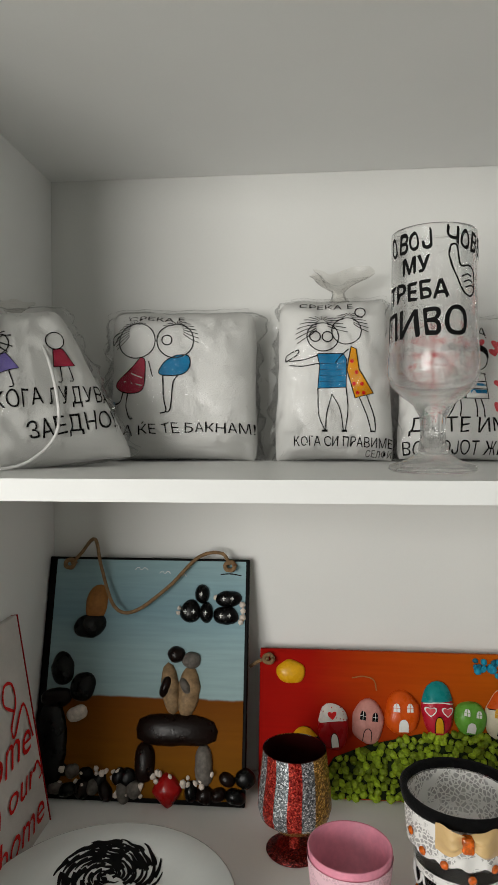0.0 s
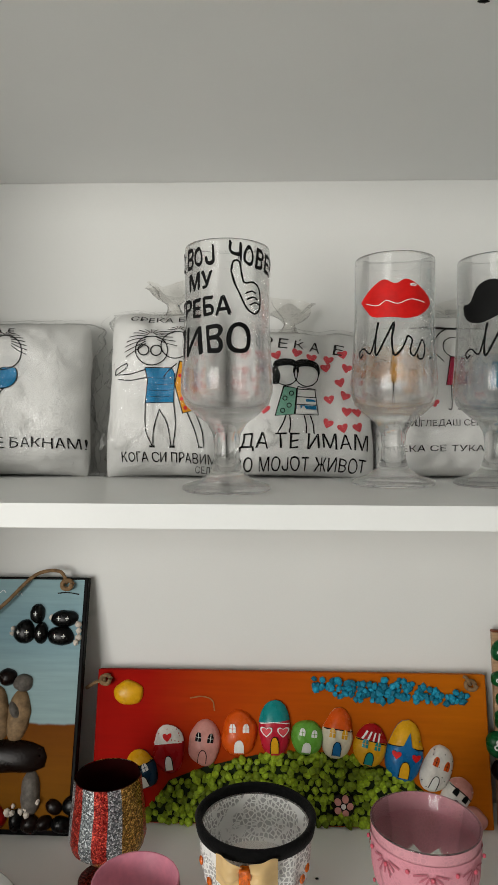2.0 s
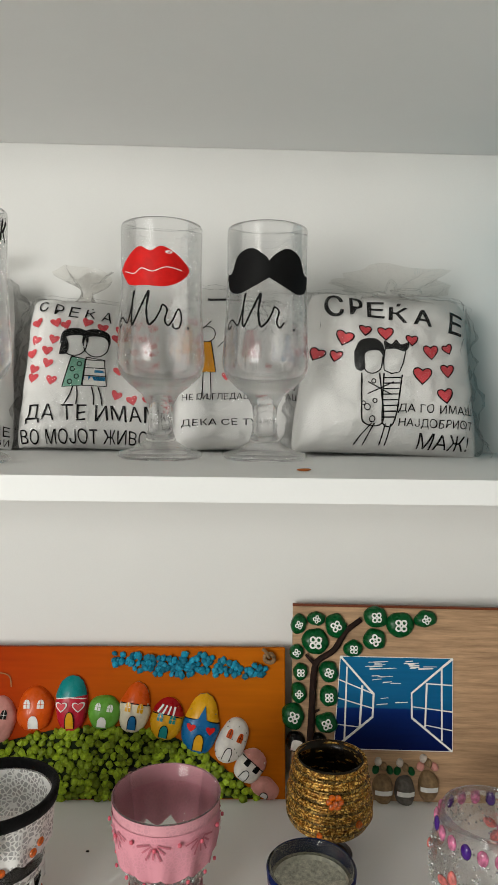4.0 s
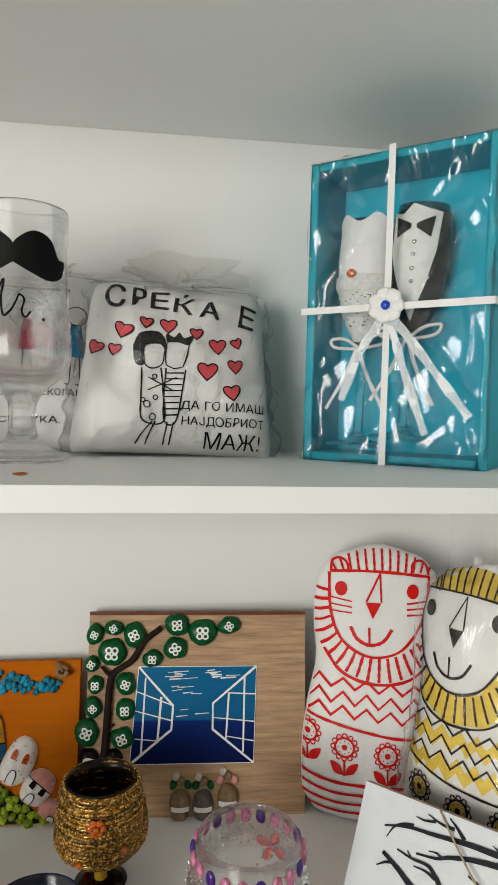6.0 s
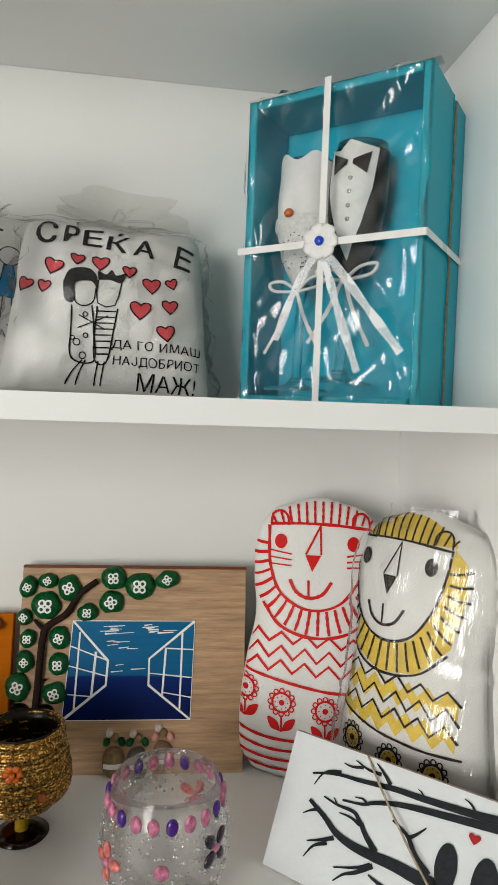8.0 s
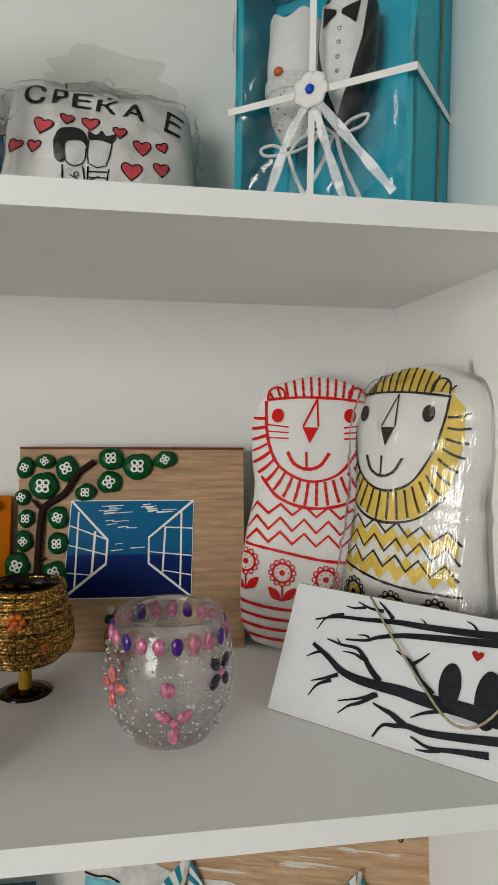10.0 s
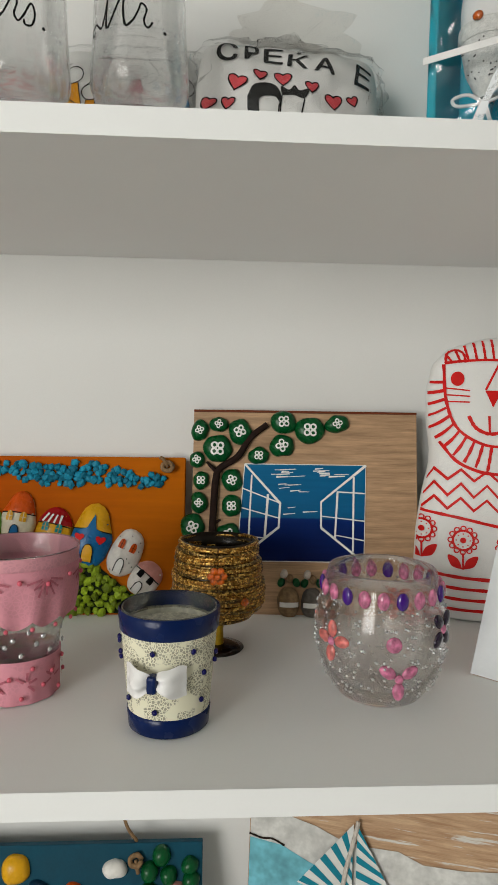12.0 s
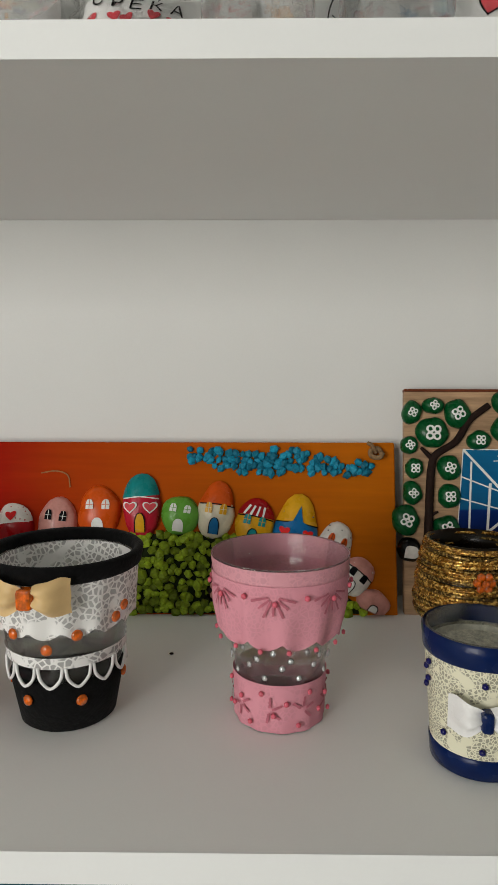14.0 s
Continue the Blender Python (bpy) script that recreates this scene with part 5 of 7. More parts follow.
# ---- middle shelf: oak board with a pebble tree and painted window ----
tree = thing("pebble_picture", frontal(0.4745, -0.0600, MID_Z, 9.5, -3.0), "oak board with a green pebble tree and painted sea window", "picture", "handmade pebble pictures")
part("board", box(-0.1215, 0.1215, 0.0, 0.010, 0.0, 0.2160, 0.0006), wood_mat("oak veneer", (0.54, 0.335, 0.185), (0.30, 0.18, 0.095), 0.6), tree)
part("top_edge", box(-0.1215, 0.1215, -0.0002, 0.0102, 0.2161, 0.2185), mat("reddish edge band", (0.24, 0.08, 0.035), 0.5), tree, "reddish brown edge band")


def at3(cx, cy):
    """Board coordinates of a spot in the picture's own grid."""
    return ((cx / 1.79 - 261) * 0.000636, (1434 - 1060 - cy / 1.79) * 0.000617)


sea = bmesh.new()
area(sea, [at3(283, 205), at3(652, 205), at3(645, 507), at3(262, 507)], False)
part("painted_sea", lay(sea, flat_at(-0.0004), 0), bands_mat("sea and sky paint", "Z", [(0.055, (0.006, 0.022, 0.13)), (0.098, (0.008, 0.05, 0.22)), (0.103, (0.010, 0.06, 0.24)), (0.105, (0.02, 0.19, 0.36)), (0.165, (0.02, 0.22, 0.40))], 0.4, 0.004), tree, "blue painted sea and sky")
lines = bmesh.new()
for a in (((283, 206), (652, 206), (645, 507), (262, 507), (283, 206)),):
    stroke(lines, [at3(*p) for p in a], 0.0012, 1)
    part("painted_window_edge", lay(lines, flat_at(-0.0008), 0), M_WHITEP, tree)
for a, k in ((((283, 206), (392, 328), (388, 402), (262, 507)), 0.0026), (((652, 206), (516, 322), (516, 402), (645, 507)), 0.0026), (((305, 240), (296, 480)), 0.0022), (((355, 300), (346, 436)), 0.0022), (((615, 242), (612, 474)), 0.0022), (((566, 288), (558, 432)), 0.0022),
             (((276, 282), (388, 326)), 0.0012), (((272, 342), (388, 374)), 0.0012), (((268, 428), (346, 436)), 0.0012), (((650, 294), (566, 290)), 0.0012), (((648, 380), (518, 366)), 0.0012), (((646, 440), (558, 424)), 0.0012)):
    lines = bmesh.new()
    stroke(lines, [at3(*p) for p in a], k, 1)
    part("painted_window_bar", lay(lines, flat_at(-0.0008 - 0.02 * k), 0), M_WHITEP, tree)
rnd = random.Random(4)
cl = bmesh.new()
for cx, cy, n in ((398, 235, 9), (530, 232, 9), (425, 282, 8), (438, 350, 3)):
    for k in range(n):
        x, z = at3(cx + rnd.uniform(-40, 30), cy + rnd.uniform(-14, 14))
        stroke(cl, [(x, z), (x + rnd.uniform(0.006, 0.018), z + rnd.uniform(0, 0.0012))], rnd.uniform(0.0007, 0.0019), taper=True)
part("painted_clouds", lay(cl, flat_at(-0.0007), 0), M_WHITEP, tree)
for i, (cx, cy, w, h) in enumerate(((145, 103, 50, 70), (203, 83, 62, 48), (267, 105, 70, 85), (200, 160, 88, 88), (138, 195, 48, 52), (152, 260, 52, 58), (245, 258, 60, 75), (147, 330, 50, 70), (245, 338, 60, 72), (130, 405, 72, 90), (238, 425, 72, 66), (325, 180, 66, 55), (395, 148, 76, 72), (400, 73, 80, 70), (480, 98, 90, 85), (563, 77, 74, 56))):
    x, z = at3(cx, cy)
    ob, surf = stone(tree, "green_stone", x, z, w * 0.000356, h * 0.000345, S_LEAF, 0.009, rnd.uniform(-20, 20), 100 + i, rough=0.16)
    r = min(w, h) * 0.000050

    def blossom(bm, r=r, k=i):
        for q in range(4):
            a = 0.6 + k + q * math.pi / 2
            stroke(bm, ring_pts(1.05 * r * math.cos(a), 1.05 * r * math.sin(a), r * 0.66, r * 0.66, 8), r * 0.46, 2)
    paint(ob, surf, [("painted_blossom", M_WHITEP, blossom)])
M_BARK = mat("dark twig bark", (0.055, 0.030, 0.022), 0.8, var=0.35, scale=160, fine=600, bump=0.9)
limb = lambda pts, r, t: tube([(*at3(*p)[:1], -0.004, at3(*p)[1]) for p in pts], r, 8, taper=t)
part("twig_trunk", limb(((183, 500), (188, 420), (192, 320), (196, 260), (208, 222), (262, 184), (298, 125), (350, 82)), 0.0042, 0.8), M_BARK, tree)
part("twig_branch", limb(((200, 235), (180, 215), (168, 202)), 0.0025, 0.6), M_BARK, tree)
part("twig_spur", limb(((186, 400), (205, 385), (214, 382)), 0.0018, 0.6), M_BARK, tree)
for k, (cx, cy) in enumerate(((138, 488), (212, 492))):
    x, z = at3(cx, cy)
    ob, surf = stone(tree, "black_white_stone", x, z, 0.022, 0.024, S_BLACK, 0.010, 0, 130 + k)
    paint(ob, surf, [("painted_patch", S_WHITE, lambda bm: area(bm, [(-0.006, -0.007), (0.006, -0.007), (0.007, 0.001), (0.002, 0.004), (-0.004, 0.003)]))])
for k, (cx, cy, m) in enumerate(((420, 632, S_TAN), (490, 634, S_GREY), (565, 618, S_TAN))):
    x, z = at3(cx, cy)
    pot, surf = stone(tree, "pot_pebble", x, z, 0.0235, 0.034, m, 0.011, 0, 140 + k)
    paint(pot, surf, [("painted_band", M_WHITEP, lambda bm: area(bm, [(-0.0095, -0.0035), (0.0095, -0.0035), (0.0095, 0.0015), (-0.0095, 0.0015)], False))])
    for q, (dx, dz, mm) in enumerate(((-0.008, 0.021, S_LEAF if k < 2 else S_PINK), (0.008, 0.021, S_LEAF if k < 2 else S_PINK), (0.001, 0.025, S_TAN), (-0.005, 0.030, S_PALE))):
        leaf, _ = stone(tree, "leaf_chip", x + dx, z + dz, 0.008, 0.010, mm, 0.005, dx * 3000, 150 + 4 * k + q)

# ---- middle shelf: welcome board at the side wall ----
sign = thing("welcome_board", frontal(-0.3400, -0.2360, MID_Z, 9.0, 90), "white board with red script lettering, against the side", "sign")
part("board", box(-0.110, 0.110, 0.0, 0.010, 0.0, 0.232, 0.0015), mat("white washed board", (0.66, 0.63, 0.60), 0.65, var=0.06), sign)
part("red_edge", box(0.1102, 0.1116, -0.0004, 0.010, 0.0, 0.232), S_RED, sign, "red painted edge")
pr = Print()
red = pr.on(M_RED)
text(red, "Welcome", -0.100, 0.090, 0.195, 0.034, 0, 0.4)
text(red, "in our", -0.020, 0.052, 0.115, 0.024, 0, 0.4)
text(red, "home", -0.010, 0.012, 0.110, 0.028, 0, 0.4)
stroke(red, [(0.070, 0.140), (0.050, 0.155), (0.056, 0.172), (0.072, 0.168), (0.074, 0.148), (0.058, 0.128), (0.062, 0.118), (0.090, 0.140), (0.100, 0.100)], 0.0032)
stroke(red, [(0.088, 0.066), (0.100, 0.072), (0.106, 0.058), (0.098, 0.054)], 0.003)
pr.put(flat_at(-0.0006), sign, {M_RED: "red_lettering"}, 0)

# ---- middle shelf: white plate with a black ink drawing ----
plate = thing("plate", pose(-0.2330, -0.2740, MID_Z), "white round plate with a black ink drawing", "plate")
part("dish", lathe([(0.0, 0.002), (0.055, 0.002), (0.058, 0.0), (0.062, 0.002), (0.085, 0.008), (0.116, 0.019), (0.118, 0.021), (0.116, 0.0218), (0.085, 0.0115), (0.064, 0.006), (0.0, 0.0055)], 72), mat("white porcelain", (0.74, 0.76, 0.74), 0.12, var=0.02, bump=0.0, coat=0.4), plate)
strands = bmesh.new()
rnd = random.Random(12)
for j in range(11):                                    # rings of tapered locks
    r, a = 0.004 + 0.0037 * j, rnd.uniform(-0.6, 0.0)
    while a < 4.2:
        da = rnd.uniform(0.016, 0.030) / r
        da = min(da, 1.6)
        lift = rnd.uniform(0.002, 0.008)
        pts = [(-0.012 + 1.08 * (r + lift * q) * math.cos(a + da * q), 0.056 + 0.90 * (r + lift * q + 0.0012 * math.sin(9 * q)) * math.sin(a + da * q)) for q in (0, 0.2, 0.4, 0.6, 0.8, 1.0)]
        stroke(strands, pts, rnd.uniform(0.0042, 0.0062), 5, True)
        a += da * rnd.uniform(0.72, 0.95)
dish_z = lambda x, y: float(np.interp(math.hypot(x, y), [0, 0.064, 0.085, 0.116], [0.0055, 0.006, 0.0115, 0.0218]))
part("ink_drawing", lay(strands, lambda x, z: (Vector((x, z, dish_z(x, z))), Vector((0, 0, 1))), 0.006, 0.0006), M_INK, plate, "black ink strands")


# ---- middle shelf: decorated cups ----
def bead(parent, name, r, a, z, size, material, squash=1.0, seed=0, level=2):
    ob = part(name, blob(size, size * 0.75 * squash, size, seed, 0.04, level), material, parent)
    ob.matrix_basis = pose(r * math.sin(a), -r * math.cos(a), z, 0, 0, math.degrees(a))
    return ob


def bow(parent, r, a, z, w, h, material, knot_material, kname="bow_knot", wknot=0.007):
    ob = part("bow", tube([(-0.003, 0, 0), (0.003, 0, 0)], 0.001, 6), material, parent)
    ob.matrix_basis = pose(r * math.sin(a), -r * math.cos(a), z, 0, 0, math.degrees(a))
    for s in (-1, 1):
        bm = bmesh.new()
        rows = []
        for i in range(11):
            t = i / 10
            half = h * (0.20 + 0.30 * math.sin(min(1.0, t * 1.25) * 1.57) - 0.05 * max(0.0, t - 0.8) * 5)
            row = []
            for j in range(9):
                v = -1 + 2 * j / 8
                y = -0.004 - 0.009 * math.sin(math.pi * min(1, t * 1.05)) * (1 - 0.6 * v * v) + 0.0030 * math.sin(v * 6 + s) * (1 - 0.8 * t) + (w * 0.5 * t) ** 2 / (2 * r) * 0.8
                row.append(bm.verts.new((s * w / 2 * t, y, half * v + 0.0006 * math.sin(t * 9))))
            rows.append(row)
        for p, q in zip(rows, rows[1:]):
            for j in range(8):
                bm.faces.new((p[j], q[j], q[j + 1], p[j + 1]))
        bmesh.ops.recalc_face_normals(bm, faces=bm.faces)
        part("bow_loop", smooth(bm), material, ob)
    part(kname, box(-wknot / 2, wknot / 2, -0.0115, -0.002, -h * 0.27, h * 0.27, 0.0022), knot_material, ob)
    return ob


def skirt(r_of, z0, z1, flare, scallop, material, parent, name, n=96, lobes=12, label=""):
    """A gathered lace band with a scalloped lower edge."""
    bm = bmesh.new()
    rows = []
    for j in range(9):
        t = j / 8
        row = []
        for i in range(n):
            a = 2 * math.pi * i / n
            z = z1 + (z0 - z1) * t - scallop * t * abs(math.sin(lobes * a / 2))
            r = r_of(max(z, z0 - scallop)) + 0.0012 + flare * t * (0.7 + 0.5 * math.sin(lobes * a + 1) + 0.35 * noise.noise(Vector((math.cos(a) * 4, math.sin(a) * 4, 2))))
            row.append(bm.verts.new((r * math.cos(a), r * math.sin(a), z)))
        rows.append(row)
    for p, q in zip(rows, rows[1:]):
        for i in range(n):
            bm.faces.new((p[i], q[i], q[(i + 1) % n], p[(i + 1) % n]))
    bmesh.ops.recalc_face_normals(bm, faces=bm.faces)
    return part(name, smooth(bm), material, parent, label)


def tumbler(parent, r0, r1, h, wall=0.0016, base=0.006):
    part("glass_body", lathe([(0.0, 0.0), (r0 - 0.001, 0.0), (r0, 0.0015), (r1, h - 0.0008), (r1 - wall / 2, h), (r1 - wall, h - 0.0008), (r0 - wall, base), (0.0, base)], 56), M_GLASS, parent)
    return lambda z: r0 + (r1 - r0) * max(0.0, min(1.0, z / h))


M_LACE_C = lace_mat("cream lace", (0.74, 0.71, 0.54), 0.45, 480, 85)
M_LACE_P = lace_mat("pink lace", (0.66, 0.27, 0.33), 0.92, 300, 60)
M_LACE_W = lace_mat("white lace", (0.80, 0.79, 0.77), 0.46, 240, 55)
M_NAVY = mat("navy satin ribbon", (0.004, 0.034, 0.14), 0.24, var=0.12, scale=60, sheen=0.3)
M_BEADB = mat("dark blue bead", (0.012, 0.012, 0.16), 0.25, coat=0.4)
M_BEADP = mat("pink bead", (0.72, 0.20, 0.26), 0.3, coat=0.4)
M_VELVET = mat("black velvet band", (0.005, 0.005, 0.006), 0.95, var=0.2, scale=300, sheen=0.25, bump=0.8)
M_CREAM = mat("cream satin ribbon", (0.74, 0.56, 0.32), 0.33, var=0.05, sheen=0.3)

cup = thing("decorated_cup", pose(0.3465, -0.2825, MID_Z), "cream lace cup with navy ribbon bands and white bow", "cup", "decorated candle cups")
rad = tumbler(cup, 0.0262, 0.0335, 0.0840)
skirt(rad, 0.012, 0.072, 0.0, 0.0, M_LACE_C, cup, "lace_sleeve", label="cream lace sleeve")
part("inner_lining", lathe([(0.0235, 0.008), (0.0300, 0.072)], 48), mat("cream lining", (0.62, 0.60, 0.50), 0.8, var=0.2, scale=150), cup)
part("wax_filling", lathe([(0.0, 0.0665), (0.012, 0.066), (0.022, 0.067), (0.0293, 0.0685)], 40), mat("crumbled cream lace inside", (0.60, 0.58, 0.48), 0.9, var=0.35, scale=260, fine=800, bump=1.0), cup)
part("ribbon_band", lathe([(rad(0.0690) + 0.0016, 0.0690), (rad(0.0690) + 0.0024, 0.0700), (rad(0.0825) + 0.0024, 0.0825), (rad(0.084) + 0.0012, 0.0838)], 56), M_NAVY, cup, "navy satin top band")
part("ribbon_band", lathe([(rad(0) + 0.0012, 0.0005), (rad(0) + 0.0020, 0.0012), (rad(0.013) + 0.0020, 0.0130), (rad(0.014) + 0.0012, 0.0138)], 56), M_NAVY, cup, "navy satin bottom band")
bow(cup, rad(0.043) + 0.001, -0.22, 0.043, 0.041, 0.022, M_SATIN, M_NAVY)
for k, (a, z) in enumerate(((-0.26, 0.061), (0.55, 0.061), (0.86, 0.044), (0.84, 0.025), (-0.25, 0.020), (-1.0, 0.025), (-1.35, 0.064), (-1.45, 0.060), (-1.4, 0.053), (-1.5, 0.048), (1.35, 0.053), (1.3, 0.048))):
    bead(cup, "bead", rad(z) + 0.0028, a, z, 0.0023, M_BEADB, 1.0, k, 1)

cup = thing("decorated_cup", pose(0.2268, -0.2315, MID_Z) @ Matrix.Diagonal((0.965, 0.965, 1, 1)), "clear cup with pink lace frills, beads and rhinestones", "cup", "decorated candle cups")
prof = [(0.0300, 0.0), (0.0310, 0.020), (0.0330, 0.047), (0.0385, 0.062), (0.0440, 0.080), (0.0480, 0.1125)]
part("glass_body", lathe([(0.0, 0.0), *prof, (0.0486, 0.1140), (0.0476, 0.1145), (0.0468, 0.1135), (0.0428, 0.080), (0.0372, 0.062), (0.0316, 0.047), (0.0295, 0.010), (0.0, 0.009)], 56), M_GLASS, cup)
rad = radius_of(prof)
M_PFROST = lace_mat("pink tinted rim", (0.66, 0.30, 0.35), 0.90, 300, 40, 0.4)
part("rim_band", lathe([(rad(0.098) + 0.0006, 0.098), (rad(0.112) + 0.0006, 0.1135)], 56), M_PFROST, cup, "rose pink painted rim")
skirt(rad, 0.066, 0.104, 0.0035, 0.006, M_LACE_P, cup, "lace_frill", label="pink lace frill")
skirt(rad, 0.001, 0.034, 0.001, 0.0, M_LACE_P, cup, "lace_band", label="pink lace lower band")
M_SLIT = mat("rose shaded lace opening", (0.58, 0.23, 0.285), 0.8, var=0.2, scale=200)
for k in range(7):                                     # lace flowers, petals fanned under a bead
    for q in range(7):
        t = math.pi * (1.08 + 0.84 * q / 6)
        slit = bmesh.new()
        x0 = 2 * math.pi * 0.046 * k / 7 - 0.13
        stroke(slit, [(x0 + d * math.cos(t), 0.0985 + d * math.sin(t)) for d in (0.0035, 0.009, 0.0125 if q % 2 else 0.015)], 0.0015, 4)
        part("lace_opening", lay(slit, round_at(lambda z: rad(z) + 0.0018 + 0.115 * max(0.0, 0.104 - z)), 0.004, 0.0004), M_SLIT, cup)
for k in range(9):
    for q in range(4):
        t = 0.5 + 1.1 * q + k
        slit = bmesh.new()
        x0 = 2 * math.pi * 0.033 * k / 9 - 0.1
        stroke(slit, [(x0 + d * math.cos(t), 0.017 + d * math.sin(t)) for d in (0.002, 0.005, 0.009)], 0.0017, 4)
        part("lace_opening", lay(slit, round_at(lambda z: rad(z) + 0.0026), 0.004, 0.0004), M_SLIT, cup)
for k in range(11):
    a = -2.2 + 0.42 * k
    bead(cup, "bead", rad(0.094) + 0.0042, a, 0.097 - 0.003 * (k % 2), 0.0022, M_BEADP, 1, k, 1)
    bead(cup, "bead", rad(0.062) + 0.0062, a + 0.2, 0.061, 0.0020, M_BEADP, 1, k, 1)
for k in range(20):
    bead(cup, "bead", rad(0.02) + 0.0035, -2.4 + 0.25 * k, (0.028, 0.014, 0.022, 0.007)[k % 4], 0.0021, M_BEADP, 1, k, 1)
for k in range(26):
    bead(cup, "rhinestone", rad(0.045) + 0.0016, -2.2 + 0.17 * k, (0.056, 0.046, 0.051, 0.039)[k % 4], 0.0024, M_GEM, 0.6, k, 1)

cup = thing("decorated_cup", pose(0.0805, -0.2305, MID_Z), "glass cup with black velvet rim, white lace and cream bow", "cup", "decorated candle cups")
rad = tumbler(cup, 0.0300, 0.0500, 0.1160)
part("velvet_base", lathe([(rad(0) + 0.0008, 0.0005), (rad(0) + 0.0020, 0.0015), (rad(0.034) + 0.0022, 0.034), (rad(0.036) + 0.0008, 0.036)], 56), M_VELVET, cup, "black velvet lower band")
part("velvet_rim", lathe([(rad(0.106) + 0.0008, 0.1045), (rad(0.106) + 0.0030, 0.106), (rad(0.114) + 0.0032, 0.1150), (rad(0.116) + 0.0004, 0.1172), (rad(0.114) - 0.0030, 0.1150), (rad(0.109) - 0.0022, 0.109)], 64, wob=0.004), M_VELVET, cup, "black velvet rim")
skirt(rad, 0.074, 0.107, 0.0030, 0.006, M_LACE_W, cup, "lace_frill", lobes=14, label="white lace frill")
part("inner_lace", lathe([(rad(0.068) - 0.0030, 0.068), (rad(0.108) - 0.0030, 0.108)], 56), M_LACE_W, cup)
part("lace_band", lathe([(rad(0.046) + 0.0014, 0.047), (rad(0.054) + 0.0014, 0.055)], 56), M_LACE_W, cup, "white crochet band")
for k in range(14):
    a = 2 * math.pi * k / 14
    rr = rad(0.045) + 0.0020
    part("crochet_loop", tube([(rr * math.sin(a + q), -rr * math.cos(a + q), z) for q, z in ((-0.20, 0.048), (-0.16, 0.040), (0.0, 0.0345), (0.16, 0.040), (0.20, 0.048))], 0.0011, 6, n=4), M_SATIN, cup)
bow(cup, rad(0.103) + 0.003, -0.12, 0.1000, 0.050, 0.024, M_CREAM, M_AMBER, "amber_gem", 0.010)
for k, (a, z) in enumerate(((-0.5, 0.071), (0.42, 0.071), (0.0, 0.062), (-1.25, 0.084), (1.15, 0.083), (-0.95, 0.074), (1.0, 0.077), (-0.45, 0.024), (0.5, 0.024), (1.5, 0.030), (-1.5, 0.024), (2.2, 0.075), (-2.2, 0.075))):
    bead(cup, "amber_gem", rad(z) + 0.0038, a, z, 0.0038, M_AMBER, 0.6, k)

bowl = thing("candle_jar", pose(0.5085, -0.2380, MID_Z), "round clear glass jar with pink and purple gems", "jar")
jar = [(0.0300, 0.0), (0.0330, 0.002), (0.0440, 0.018), (0.0505, 0.040), (0.0515, 0.055), (0.0490, 0.072), (0.0440, 0.088), (0.0415, 0.0985)]
part("glass_body", lathe([(0.0, 0.001), *jar, (0.0408, 0.0995), (0.0398, 0.0988), (0.0424, 0.088), (0.0472, 0.072), (0.0497, 0.055), (0.0487, 0.040), (0.0420, 0.019), (0.0300, 0.007), (0.0, 0.006)], 64), M_GLASS, bowl)
rad = radius_of(jar)
G_PINK, G_PURP, G_CORAL, G_DARK = gloss("pink gem", (0.66, 0.26, 0.40), 0.08, coat=1.0, var=0.4, scale=300), gloss("purple gem", (0.10, 0.01, 0.28), 0.12, coat=0.9), gloss("coral gem", (0.74, 0.27, 0.25), 0.08, coat=1.0, var=0.4, scale=300), gloss("dark plum gem", (0.03, 0.006, 0.05), 0.12, coat=0.9)
for k in range(21):
    ob = bead(bowl, "oval_gem", rad(0.086) + 0.0012, -1.12 + 0.2992 * k, 0.0850, 0.0060, (G_PINK, G_PURP, G_PINK)[k % 3], 0.6, k)
    ob.scale = (0.80, 1, 1.15)
for a, z, col, petals in ((-0.99, 0.051, G_CORAL, (0.15, 1.55, 3.0, 4.6)), (0.80, 0.062, G_DARK, (0.85, 2.3, 3.95, 5.4)), (0.03, 0.030, G_PINK, (0.5, 2.6, 4.7)), (2.6, 0.055, G_CORAL, (0.4, 2.0, 3.5, 5.1)), (-2.3, 0.050, G_CORAL, (0.4, 2.0, 3.5, 5.1))):
    for q, t in enumerate(petals):
        ob = bead(bowl, "heart_gem", rad(z) + 0.001, a + 0.0092 * math.cos(t) / rad(z), z + 0.0092 * math.sin(t), 0.0062, col, 0.5, q)
        ob.matrix_basis = ob.matrix_basis @ pose(0, 0, 0, 0, -math.degrees(t), 0) @ Matrix.Diagonal((1.1, 1, 0.75, 1))
    bead(bowl, "gem_centre", rad(z) + 0.0018, a, z, 0.0034, G_PINK, 0.6)
bead(bowl, "oval_gem", rad(0.056) + 0.001, -0.07, 0.056, 0.0060, G_PINK, 0.6)
rnd = random.Random(31)
dots = bmesh.new()
for k in range(420):
    a, z = rnd.uniform(0, 2 * math.pi), rnd.uniform(0.008, 0.080)
    r = rad(z) + 0.0001
    blob(0.0012, 0.0012, 0.0012, k, 0, 1, dots, (r * math.sin(a), -r * math.cos(a), z))
tagged(part("silver_dots", dots, M_GEM, bowl, "tiny silver relief dots"), kind="stuff")

